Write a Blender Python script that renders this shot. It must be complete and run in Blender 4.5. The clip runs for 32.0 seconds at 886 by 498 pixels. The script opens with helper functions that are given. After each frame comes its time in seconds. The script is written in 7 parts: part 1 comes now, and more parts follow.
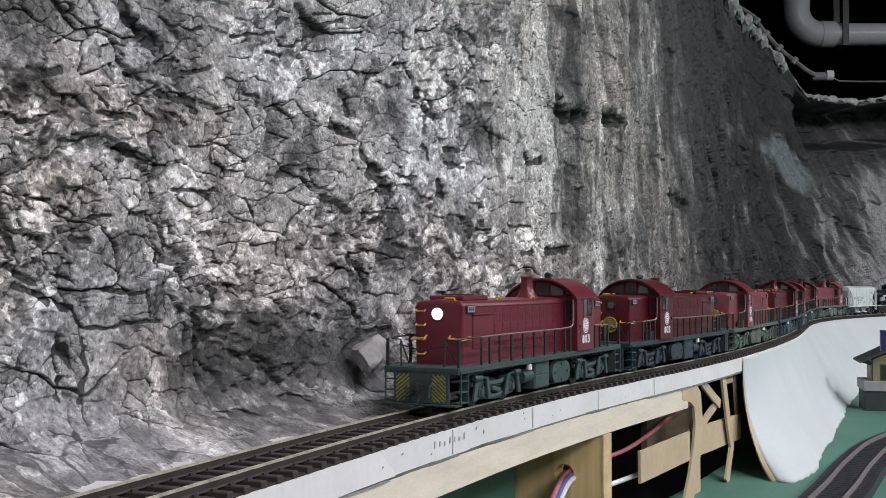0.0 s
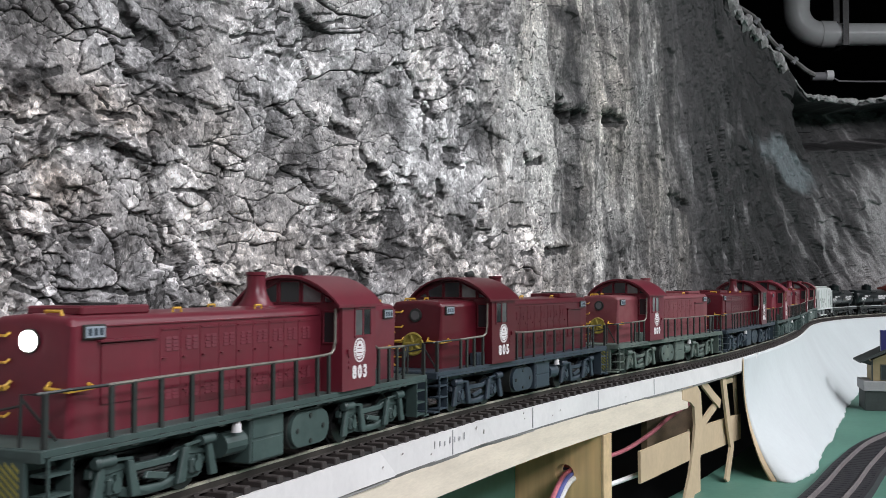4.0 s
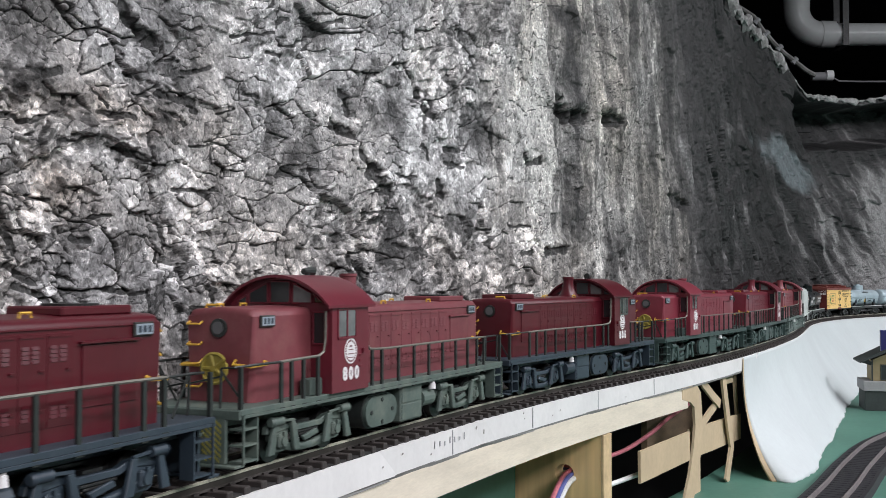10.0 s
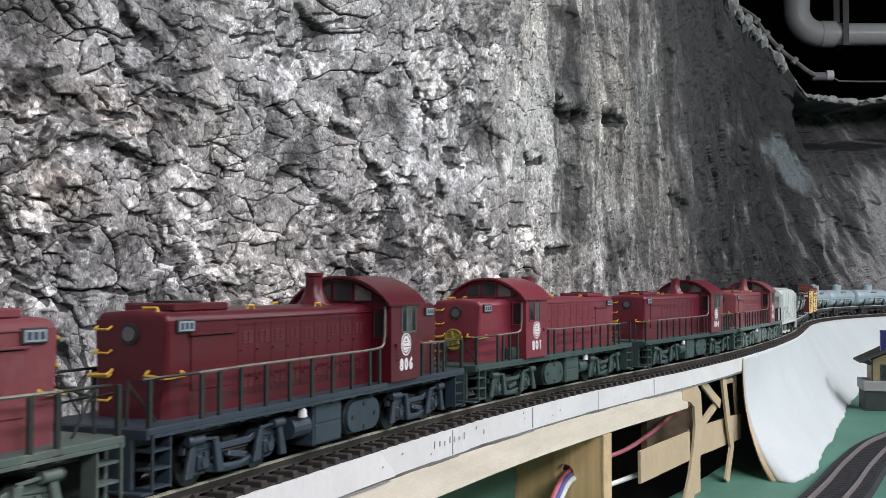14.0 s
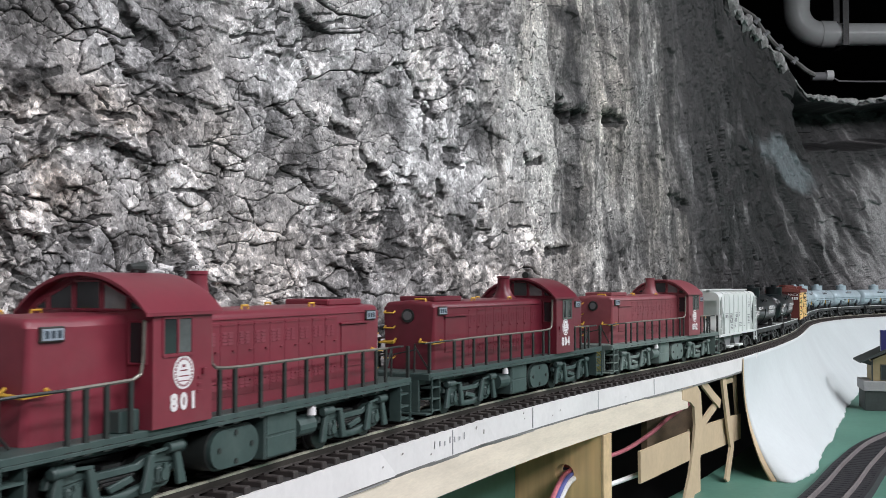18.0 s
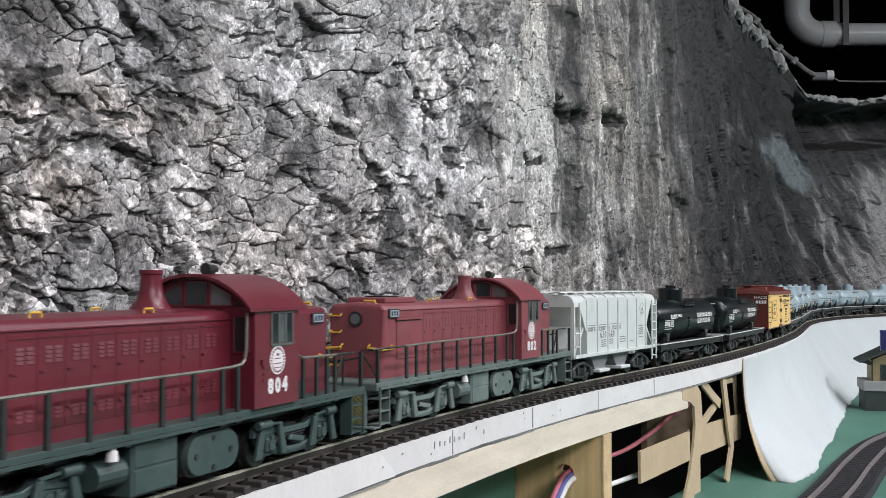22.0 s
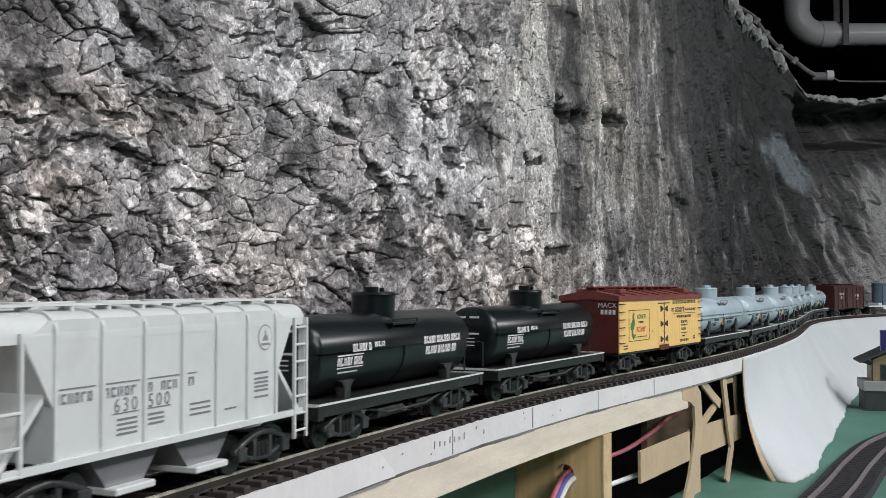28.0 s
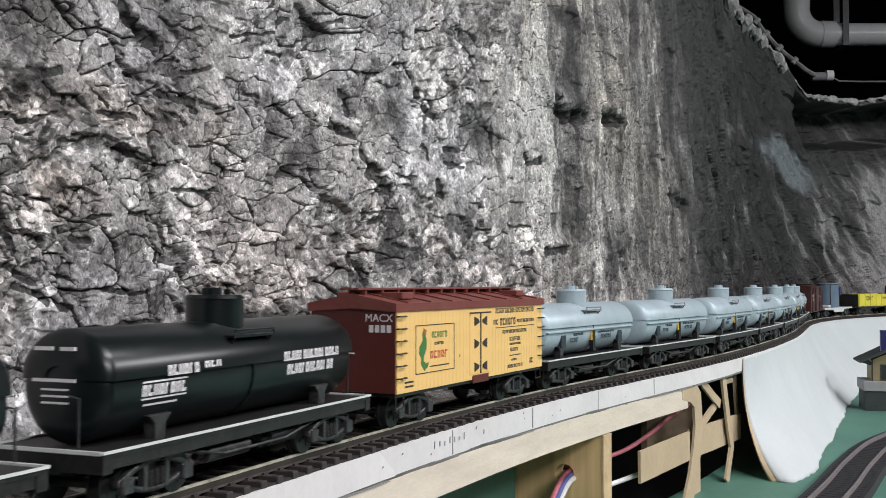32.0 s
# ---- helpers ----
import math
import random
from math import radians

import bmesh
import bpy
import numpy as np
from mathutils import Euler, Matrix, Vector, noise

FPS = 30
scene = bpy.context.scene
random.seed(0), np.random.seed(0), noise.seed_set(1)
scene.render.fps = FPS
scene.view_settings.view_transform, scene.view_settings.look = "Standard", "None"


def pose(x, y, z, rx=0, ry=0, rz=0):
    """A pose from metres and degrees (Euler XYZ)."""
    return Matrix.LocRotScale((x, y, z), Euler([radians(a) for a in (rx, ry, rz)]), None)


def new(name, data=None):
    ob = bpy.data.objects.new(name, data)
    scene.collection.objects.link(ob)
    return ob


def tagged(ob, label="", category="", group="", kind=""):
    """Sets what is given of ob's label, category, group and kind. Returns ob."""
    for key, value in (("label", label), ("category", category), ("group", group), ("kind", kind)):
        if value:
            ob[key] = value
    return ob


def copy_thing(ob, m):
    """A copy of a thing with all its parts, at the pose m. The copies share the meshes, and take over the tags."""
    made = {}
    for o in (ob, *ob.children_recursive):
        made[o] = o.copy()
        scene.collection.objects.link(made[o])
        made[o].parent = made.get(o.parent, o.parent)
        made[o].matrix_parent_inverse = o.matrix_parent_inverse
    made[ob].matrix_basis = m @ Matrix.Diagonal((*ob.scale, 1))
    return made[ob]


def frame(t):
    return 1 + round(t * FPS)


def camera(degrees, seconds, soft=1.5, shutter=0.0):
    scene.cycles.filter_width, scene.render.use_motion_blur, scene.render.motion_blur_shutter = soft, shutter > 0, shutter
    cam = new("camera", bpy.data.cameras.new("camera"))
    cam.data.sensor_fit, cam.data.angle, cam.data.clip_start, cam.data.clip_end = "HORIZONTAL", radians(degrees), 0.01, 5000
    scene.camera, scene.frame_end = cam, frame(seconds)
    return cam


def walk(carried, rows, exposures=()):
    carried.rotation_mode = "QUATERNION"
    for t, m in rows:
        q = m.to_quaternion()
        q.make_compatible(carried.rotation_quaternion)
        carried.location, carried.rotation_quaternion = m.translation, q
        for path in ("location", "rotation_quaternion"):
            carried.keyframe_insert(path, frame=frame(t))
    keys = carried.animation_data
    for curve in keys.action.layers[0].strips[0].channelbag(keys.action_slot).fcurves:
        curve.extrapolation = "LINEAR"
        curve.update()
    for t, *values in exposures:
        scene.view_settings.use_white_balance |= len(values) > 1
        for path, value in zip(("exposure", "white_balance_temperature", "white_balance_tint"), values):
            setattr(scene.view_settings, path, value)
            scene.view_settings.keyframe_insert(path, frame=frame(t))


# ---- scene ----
cam = camera(45.52, 32.0, soft=0.6, shutter=0.5)
RAIL = 1.10                      # height of the rail tops over the floor
EYE = (0.0, 0.0, RAIL + 0.04768)
EYE_POSE = pose(EYE[0], EYE[1], EYE[2], 90 + 1.8735, 0, 0)
walk(cam, [(0.0, EYE_POSE), (32.0, EYE_POSE)], exposures=[(0.0, -0.20, 6500, 10), (1.0, -0.17, 6500, 10), (3.0, -0.07, 6500, 10), (6.0, 0.0, 6500, 10), (25.0, 0.0, 6500, 10), (27.0, -0.18, 6580, 10), (28.0, -0.24, 6600, 10), (29.0, -0.26, 6680, 10), (29.7, -0.12, 6680, 10), (30.4, -0.05, 6680, 10), (32.0, -0.06, 6680, 10)])

# ---- light: a dark cellar room under two fluorescent fittings over the aisle ----
world = bpy.data.worlds.new("world")
scene.world = world
world.use_nodes = True
world.node_tree.nodes["Background"].inputs[0].default_value = (0.02, 0.022, 0.025, 1)
world.node_tree.nodes["Background"].inputs[1].default_value = 0.4


def tube_light(x, y, z, length, width, power, turn, tint=(0.995, 0.995, 1.05)):
    lamp = bpy.data.lights.new("fluorescent_light", "AREA")
    lamp.shape, lamp.size, lamp.size_y = "RECTANGLE", length, width
    lamp.energy, lamp.color = power, tint
    ob = new("fluorescent_light", lamp)
    ob.matrix_world = pose(x, y, z, 0, 0, turn)
    return ob


LAMPS = ((1.00, -1.45, 2.20, 1.2, 0.16, 47.0, 30), (0.78, 0.10, 2.20, 1.2, 0.16, 18.0, 62), (2.1, 0.95, 2.15, 1.2, 0.16, 40.0, 80))
for row in LAMPS:
    tube_light(*row)

# ---- the line of the track: heading by distance, measured from the near end ----
BEND_AT = (-0.3, 0.0, 0.2, 0.4, 0.6, 0.8, 1.0, 1.2, 1.35, 1.5, 1.65, 1.8, 2.6, 2.8)
BEND = (0.0, -0.19, 0.49, 0.60, -0.54, -0.21, -0.34, 0.05, 0.73, 1.08, 1.0, 1.0, 1.0, 0.0)
S_GRID = np.linspace(-2.4, 4.4, 3401)


def lay_track():
    ds = S_GRID[1] - S_GRID[0]
    k = np.interp(S_GRID, BEND_AT, BEND, left=0.0, right=0.0)
    h = np.concatenate(([0], np.cumsum((k[1:] + k[:-1]) / 2 * ds)))
    i = int(round(2.4 / ds))
    h = h - h[i] + 0.38231
    x = np.concatenate(([0], np.cumsum((np.sin(h)[1:] + np.sin(h)[:-1]) / 2 * ds)))
    y = np.concatenate(([0], np.cumsum((np.cos(h)[1:] + np.cos(h)[:-1]) / 2 * ds)))
    return x - x[i] - 0.111313, y - y[i] + 0.146248, h


LINE_X, LINE_Y, LINE_H = lay_track()


def along(s, w=0.0):
    """Plan position at distance s, w metres towards the aisle from the track's middle, and the heading."""
    h = np.interp(s, S_GRID, LINE_H)
    return np.interp(s, S_GRID, LINE_X) + w * np.cos(h), np.interp(s, S_GRID, LINE_Y) - w * np.sin(h), h


SPEED_AT = np.linspace(0, 32, 9)
SPEED = np.array((0.05109, 0.0532, 0.05128, 0.05651, 0.06008, 0.05684, 0.05748, 0.05473, 0.05881))
T_GRID = np.linspace(0, 32, 321)
_v = np.interp(T_GRID, SPEED_AT, SPEED)
GONE = np.concatenate(([0], np.cumsum((_v[1:] + _v[:-1]) / 2 * 0.1)))


def travel(t):
    return float(np.interp(t, T_GRID, GONE))


# ---- small helpers for shapes; shapes of models are drawn in millimetres ----
MM = 0.001


def part(name, bm, material, parent, label="", smooth=None, scale=MM):
    """Links a bmesh as one mesh object under a thing or part."""
    if scale != 1:
        bmesh.ops.scale(bm, vec=(scale,) * 3, verts=bm.verts)
    me = bpy.data.meshes.new(name)
    bm.normal_update()
    bm.to_mesh(me)
    bm.free()
    me.materials.append(material)
    if smooth is not None:
        me.shade_smooth()
        me.set_sharp_from_angle(angle=radians(smooth))
    ob = new(name, me)
    ob.parent = parent
    if label:
        ob["label"] = label
    return ob


def again(name, mesh_ob, parent, m):
    """Another object on the same mesh."""
    ob = new(name, mesh_ob.data)
    ob.parent = parent
    ob.matrix_local = m
    return ob


def box(bm, x0, x1, y0, y1, z0, z1, bevel=0.0, segments=1):
    m = Matrix.Translation(((x0 + x1) / 2, (y0 + y1) / 2, (z0 + z1) / 2)) @ Matrix.Diagonal((abs(x1 - x0), abs(y1 - y0), abs(z1 - z0), 1))
    made = bmesh.ops.create_cube(bm, size=1, matrix=m)["verts"]
    if bevel:
        edges = list({e for v in made for e in v.link_edges})
        bmesh.ops.bevel(bm, geom=edges, offset=bevel, segments=segments, affect="EDGES", profile=0.5)
    return bm


def rod(bm, a, b, r, seg=8, r2=None):
    a, b = Vector(a), Vector(b)
    d = b - a
    m = Matrix.Translation((a + b) / 2) @ d.to_track_quat("Z", "Y").to_matrix().to_4x4()
    bmesh.ops.create_cone(bm, cap_ends=True, segments=seg, radius1=r, radius2=r if r2 is None else r2, depth=d.length, matrix=m)
    return bm


def wire(bm, points, r, seg=6):
    """A bent round bar through the points."""
    pts = [Vector(p) for p in points]
    rings = []
    up = Vector((0, 0, 1))
    for i, p in enumerate(pts):
        d = (pts[min(i + 1, len(pts) - 1)] - pts[max(i - 1, 0)]).normalized()
        ref = up if abs(d.z) < 0.9 else Vector((0, 1, 0))
        a = d.cross(ref).normalized()
        b = d.cross(a)
        rings.append([bm.verts.new(p + r * (math.cos(2 * math.pi * k / seg) * a + math.sin(2 * math.pi * k / seg) * b)) for k in range(seg)])
    for q0, q1 in zip(rings, rings[1:]):
        for k in range(seg):
            bm.faces.new((q0[k], q0[(k + 1) % seg], q1[(k + 1) % seg], q1[k]))
    bm.faces.new(rings[0])
    bm.faces.new(rings[-1][::-1])
    return bm


def prism(bm, outline, axis, a, b):
    """A flat outline pushed from a to b along an axis. axis x: outline in (y, z); y: in (x, z); z: in (x, y)."""
    def at(p, q):
        return {"x": (q, p[0], p[1]), "y": (p[0], q, p[1]), "z": (p[0], p[1], q)}[axis]
    lo = [bm.verts.new(at(p, a)) for p in outline]
    hi = [bm.verts.new(at(p, b)) for p in outline]
    n = len(outline)
    bm.faces.new(lo)
    bm.faces.new(hi[::-1])
    for i in range(n):
        bm.faces.new((lo[i], hi[i], hi[(i + 1) % n], lo[(i + 1) % n]))
    bmesh.ops.recalc_face_normals(bm, faces=bm.faces)
    return bm


def disc(bm, centre, normal, r, depth, seg=24):
    c, n = Vector(centre), Vector(normal)
    return rod(bm, c, c + n * depth, r, seg)


def thing(name, label, category, group="", at=None):
    ob = new(name)
    ob.empty_display_size = 0.01
    if at is not None:
        ob.matrix_world = at
    return tagged(ob, label, category, group)


def writing(name, text, size, material, parent, m, depth=0.1, label="", bold=0.0):
    """Raised letters in the built-in font, as one mesh. size in millimetres."""
    cu = bpy.data.curves.new(name, "FONT")
    cu.body, cu.size, cu.extrude, cu.align_x, cu.align_y = text, size * MM, depth * MM, "CENTER", "CENTER"
    cu.resolution_u, cu.offset = 2, bold * MM
    tmp = bpy.data.objects.new(name, cu)
    me = bpy.data.meshes.new_from_object(tmp)
    bpy.data.objects.remove(tmp)
    me.materials.append(material)
    ob = new(name, me)
    ob.parent = parent
    ob.matrix_local = m
    if label:
        ob["label"] = label
    return ob


# ---- materials ----
def material(name, base, rough=0.5, metal=0.0, vary=0.25, scale=60.0, fine=600.0, bump=0.1, dirt=None, dirt_amount=0.0, stretch=(1, 1, 1), spec=0.5):
    """Paint, plastic, wood or metal with a coarse and a fine variation, dirt in patches and a light relief."""
    mat = bpy.data.materials.new(name)
    mat.use_nodes = True
    nt = mat.node_tree
    N, L = nt.nodes, nt.links
    bsdf = N["Principled BSDF"]
    bsdf.inputs["Roughness"].default_value = rough
    bsdf.inputs["Metallic"].default_value = metal
    bsdf.inputs["Specular IOR Level"].default_value = spec
    tc = N.new("ShaderNodeTexCoord")
    mp = N.new("ShaderNodeMapping")
    mp.inputs["Scale"].default_value = stretch
    L.new(tc.outputs["Object"], mp.inputs["Vector"])
    n1, n2 = N.new("ShaderNodeTexNoise"), N.new("ShaderNodeTexNoise")
    for n, s in ((n1, scale), (n2, fine)):
        n.inputs["Scale"].default_value = s
        n.inputs["Detail"].default_value = 6
        L.new(mp.outputs["Vector"], n.inputs["Vector"])
    add = N.new("ShaderNodeMath")
    add.operation = "MULTIPLY_ADD"
    L.new(n2.outputs["Fac"], add.inputs[0])
    add.inputs[1].default_value = 0.5
    L.new(n1.outputs["Fac"], add.inputs[2])
    ramp = N.new("ShaderNodeValToRGB")
    e = ramp.color_ramp.elements
    e[0].position, e[1].position = 0.5, 1.0
    e[0].color = (*[c * (1 - vary) for c in base], 1)
    e[1].color = (*[min(1, c * (1 + vary)) for c in base], 1)
    L.new(add.outputs[0], ramp.inputs["Fac"])
    colour = ramp.outputs["Color"]
    if dirt:
        n3 = N.new("ShaderNodeTexNoise")
        n3.inputs["Scale"].default_value = scale * 1.7
        n3.inputs["Detail"].default_value = 8
        n3.inputs["Roughness"].default_value = 0.7
        L.new(mp.outputs["Vector"], n3.inputs["Vector"])
        mr = N.new("ShaderNodeMapRange")
        mr.inputs["From Min"].default_value, mr.inputs["From Max"].default_value = 0.5, 0.72
        mr.inputs["To Max"].default_value = dirt_amount
        L.new(n3.outputs["Fac"], mr.inputs["Value"])
        mix = N.new("ShaderNodeMix")
        mix.data_type = "RGBA"
        L.new(mr.outputs["Result"], mix.inputs["Factor"])
        L.new(colour, mix.inputs["A"])
        mix.inputs["B"].default_value = (*dirt, 1)
        colour = mix.outputs["Result"]
    L.new(colour, bsdf.inputs["Base Color"])
    if bump:
        b = N.new("ShaderNodeBump")
        b.inputs["Strength"].default_value = bump
        b.inputs["Distance"].default_value = 0.0006
        L.new(add.outputs[0], b.inputs["Height"])
        L.new(b.outputs["Normal"], bsdf.inputs["Normal"])
    return mat


def rock_material():
    mat = bpy.data.materials.new("rock_plaster")
    mat.use_nodes = True
    nt = mat.node_tree
    N, L = nt.nodes, nt.links
    bsdf = N["Principled BSDF"]
    bsdf.inputs["Roughness"].default_value = 0.62
    tc = N.new("ShaderNodeTexCoord")

    def noise_node(scale, detail=8, rough=0.6, stretch=None, distort=0.0):
        n = N.new("ShaderNodeTexNoise")
        n.inputs["Scale"].default_value, n.inputs["Detail"].default_value, n.inputs["Roughness"].default_value = scale, detail, rough
        n.inputs["Distortion"].default_value = distort
        if stretch:
            mp = N.new("ShaderNodeMapping")
            mp.inputs["Scale"].default_value = stretch
            L.new(tc.outputs["Object"], mp.inputs["Vector"])
            L.new(mp.outputs["Vector"], n.inputs["Vector"])
        else:
            L.new(tc.outputs["Object"], n.inputs["Vector"])
        return n.outputs["Fac"]

    def ramp(fac, *stops):
        r = N.new("ShaderNodeValToRGB")
        while len(r.color_ramp.elements) < len(stops):
            r.color_ramp.elements.new(0.5)
        for el, (p, c) in zip(r.color_ramp.elements, stops):
            el.position, el.color = p, (*c, 1)
        L.new(fac, r.inputs["Fac"])
        return r.outputs["Color"]

    def mix(fac, a, b, mode="MIX"):
        m = N.new("ShaderNodeMix")
        m.data_type, m.blend_type = "RGBA", mode
        for sock, v in ((m.inputs["Factor"], fac), (m.inputs["A"], a), (m.inputs["B"], b)):
            if hasattr(v, "is_linked"):
                L.new(v, sock)
            else:
                sock.default_value = v
        return m.outputs["Result"]

    def attr(name):
        n = N.new("ShaderNodeAttribute")
        n.attribute_name = name
        return n.outputs["Fac"]

    def math_node(op, a, b, c=None):
        n = N.new("ShaderNodeMath")
        n.operation = op
        for k, v in enumerate((a, b, c)):
            if v is None:
                continue
            if hasattr(v, "is_linked"):
                L.new(v, n.inputs[k])
            else:
                n.inputs[k].default_value = v
        return n.outputs[0]

    # mottled grey, shifted by the dark and pale patches of the cast
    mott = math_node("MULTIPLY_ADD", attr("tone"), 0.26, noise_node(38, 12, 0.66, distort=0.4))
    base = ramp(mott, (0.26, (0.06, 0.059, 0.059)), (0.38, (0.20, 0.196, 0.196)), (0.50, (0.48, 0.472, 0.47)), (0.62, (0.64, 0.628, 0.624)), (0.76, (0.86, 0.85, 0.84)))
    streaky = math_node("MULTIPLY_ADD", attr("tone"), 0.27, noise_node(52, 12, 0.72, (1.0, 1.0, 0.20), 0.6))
    based = ramp(streaky, (0.31, (0.035, 0.034, 0.034)), (0.42, (0.15, 0.146, 0.140)), (0.52, (0.37, 0.361, 0.343)), (0.62, (0.76, 0.742, 0.70)))
    base = mix(attr("drape"), base, based)
    mid = ramp(noise_node(150, 9, 0.75, distort=0.5), (0.34, (0.36, 0.36, 0.36)), (0.45, (0.88, 0.88, 0.88)), (0.56, (1.05, 1.05, 1.05)), (0.66, (1.5, 1.5, 1.5)))
    fine = ramp(noise_node(480, 8, 0.8), (0.35, (0.22, 0.22, 0.22)), (0.44, (0.78, 0.78, 0.78)), (0.56, (1.12, 1.12, 1.12)), (0.66, (2.1, 2.1, 2.08)))
    speck = ramp(noise_node(640, 3, 0.6), (0.32, (0.20, 0.20, 0.20)), (0.39, (0.96, 0.96, 0.96)), (0.62, (1.0, 1.0, 1.0)), (0.69, (2.1, 2.1, 2.08)))
    cells = ramp(math_node("ADD", attr("face"), 0.5), (0.0, (0.32, 0.32, 0.32)), (0.25, (0.80, 0.80, 0.80)), (0.7, (1.08, 1.08, 1.08)), (1.0, (2.0, 2.0, 2.0)))
    for layer in (mid, cells, speck, fine):
        base = mix(1.0, base, layer, "MULTIPLY")
    # near-black in the joints between the broken blocks; larger cracks get shade painted in
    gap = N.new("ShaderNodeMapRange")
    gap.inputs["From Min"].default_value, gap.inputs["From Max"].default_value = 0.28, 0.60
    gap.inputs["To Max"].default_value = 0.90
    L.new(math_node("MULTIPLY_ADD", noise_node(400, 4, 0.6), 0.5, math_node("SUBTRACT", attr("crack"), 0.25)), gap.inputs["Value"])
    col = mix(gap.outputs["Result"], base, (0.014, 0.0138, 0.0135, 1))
    # faint brown and yellow stains
    brown = ramp(noise_node(11, 5, 0.55), (0.42, (1.0, 0.995, 1.0)), (0.62, (1.05, 0.99, 0.93)))
    col = mix(0.9, col, brown, "MULTIPLY")
    rusty = math_node("MULTIPLY", attr("tint"), noise_node(90, 5, 0.6))
    col = mix(rusty, col, (1.02, 0.88, 0.76, 1), "MULTIPLY")
    col = mix(math_node("MULTIPLY", attr("skirt"), 0.40), col, mix(1.0, (0.33, 0.318, 0.318, 1), mid, "MULTIPLY"))
    # darker, in streaks, over the part of the cliff beyond the bend, and a pale patch in it
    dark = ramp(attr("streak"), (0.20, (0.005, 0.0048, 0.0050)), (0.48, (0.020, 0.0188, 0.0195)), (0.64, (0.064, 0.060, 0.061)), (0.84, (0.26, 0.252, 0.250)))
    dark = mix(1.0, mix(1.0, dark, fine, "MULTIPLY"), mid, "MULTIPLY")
    col = mix(attr("far_dark"), col, dark)
    col = mix(attr("pale"), col, mix(1.0, (0.15, 0.175, 0.185, 1), mid, "MULTIPLY"))
    L.new(col, bsdf.inputs["Base Color"])
    b = N.new("ShaderNodeBump")
    b.inputs["Strength"].default_value, b.inputs["Distance"].default_value = 0.85, 0.0017
    L.new(noise_node(430, 7, 0.68), b.inputs["Height"])
    L.new(b.outputs["Normal"], bsdf.inputs["Normal"])
    return mat


def glow(name, colour, strength):
    mat = bpy.data.materials.new(name)
    mat.use_nodes = True
    bsdf = mat.node_tree.nodes["Principled BSDF"]
    bsdf.inputs["Base Color"].default_value = (*colour, 1)
    bsdf.inputs["Emission Color"].default_value = (*colour, 1)
    bsdf.inputs["Emission Strength"].default_value = strength
    return mat


ROCK = rock_material()
GROUND = material("plaster_ground", (0.42, 0.40, 0.40), 0.9, vary=0.35, scale=35, fine=300, bump=0.8, dirt=(0.15, 0.14, 0.13), dirt_amount=0.6)
FOAM = material("white_foam_board", (0.76, 0.745, 0.735), 0.7, vary=0.06, scale=20, fine=400, bump=0.15, dirt=(0.45, 0.44, 0.44), dirt_amount=0.25)
PINE = material("pine_wood", (0.75, 0.67, 0.55), 0.6, vary=0.12, scale=30, fine=260, bump=0.2, stretch=(1, 1, 5))
PLANK = material("knotty_wood", (0.78, 0.52, 0.26), 0.55, vary=0.35, scale=60, fine=220, bump=0.25, stretch=(1, 1, 0.06))
SAWN = material("sawn_board_edge", (0.64, 0.47, 0.27), 0.6, vary=0.25, scale=80, fine=300, bump=0.2)
BROWNPLY = material("brown_plywood", (0.20, 0.135, 0.085), 0.65, vary=0.25, scale=40, fine=260, bump=0.2, stretch=(1, 1, 4))
CARD = material("corrugated_card", (0.54, 0.42, 0.275), 0.8, vary=0.12, scale=30, fine=300, bump=0.2)
SHELL = material("white_plaster_cloth", (0.605, 0.648, 0.655), 0.85, vary=0.05, scale=14, fine=250, bump=0.25, dirt=(0.52, 0.53, 0.56), dirt_amount=0.3)
GREEN = material("green_painted_board", (0.095, 0.23, 0.175), 0.55, vary=0.15, scale=8, fine=250, bump=0.15, dirt=(0.14, 0.28, 0.22), dirt_amount=0.4)
TIE = material("dark_brown_ties", (0.055, 0.045, 0.042), 0.65, vary=0.35, scale=120, fine=900, bump=0.3)
RAILSIDE = material("rusty_rail_side", (0.045, 0.038, 0.032), 0.6, metal=0.2, vary=0.3, scale=160, fine=900, bump=0.1)
STEEL = material("rail_steel", (0.56, 0.53, 0.43), 0.35, metal=0.25, vary=0.25, scale=160, fine=900, bump=0.1, dirt=(0.10, 0.09, 0.075), dirt_amount=0.8)
LOWRAIL = material("dull_nickel_rail", (0.30, 0.27, 0.27), 0.4, metal=0.3, vary=0.2, scale=160, fine=900, bump=0)
BLACKTRACK = material("black_roadbed", (0.022, 0.022, 0.026), 0.6, vary=0.3, scale=60, fine=500, bump=0.3)
RIMWHITE = material("broken_plaster", (0.25, 0.245, 0.24), 0.9, vary=0.6, scale=60, fine=400, bump=0.4)
# near-black base colour stands in for the lack of light on ceiling and sheet
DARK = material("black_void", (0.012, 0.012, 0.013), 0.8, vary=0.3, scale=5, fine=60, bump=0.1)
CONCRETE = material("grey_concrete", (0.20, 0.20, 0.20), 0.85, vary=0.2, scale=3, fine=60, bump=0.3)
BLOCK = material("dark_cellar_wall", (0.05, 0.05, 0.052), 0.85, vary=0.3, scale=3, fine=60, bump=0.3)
PVC = material("grey_plastic_pipe", (0.78, 0.79, 0.79), 0.25, vary=0.08, scale=8, fine=80, bump=0.05)
BALLAST = material("black_cork", (0.030, 0.027, 0.026), 0.9, vary=0.4, scale=90, fine=600, bump=0.5)
NUMBERFACE = material("pale_number_face", (0.30, 0.35, 0.40), 0.4, vary=0.1, bump=0)
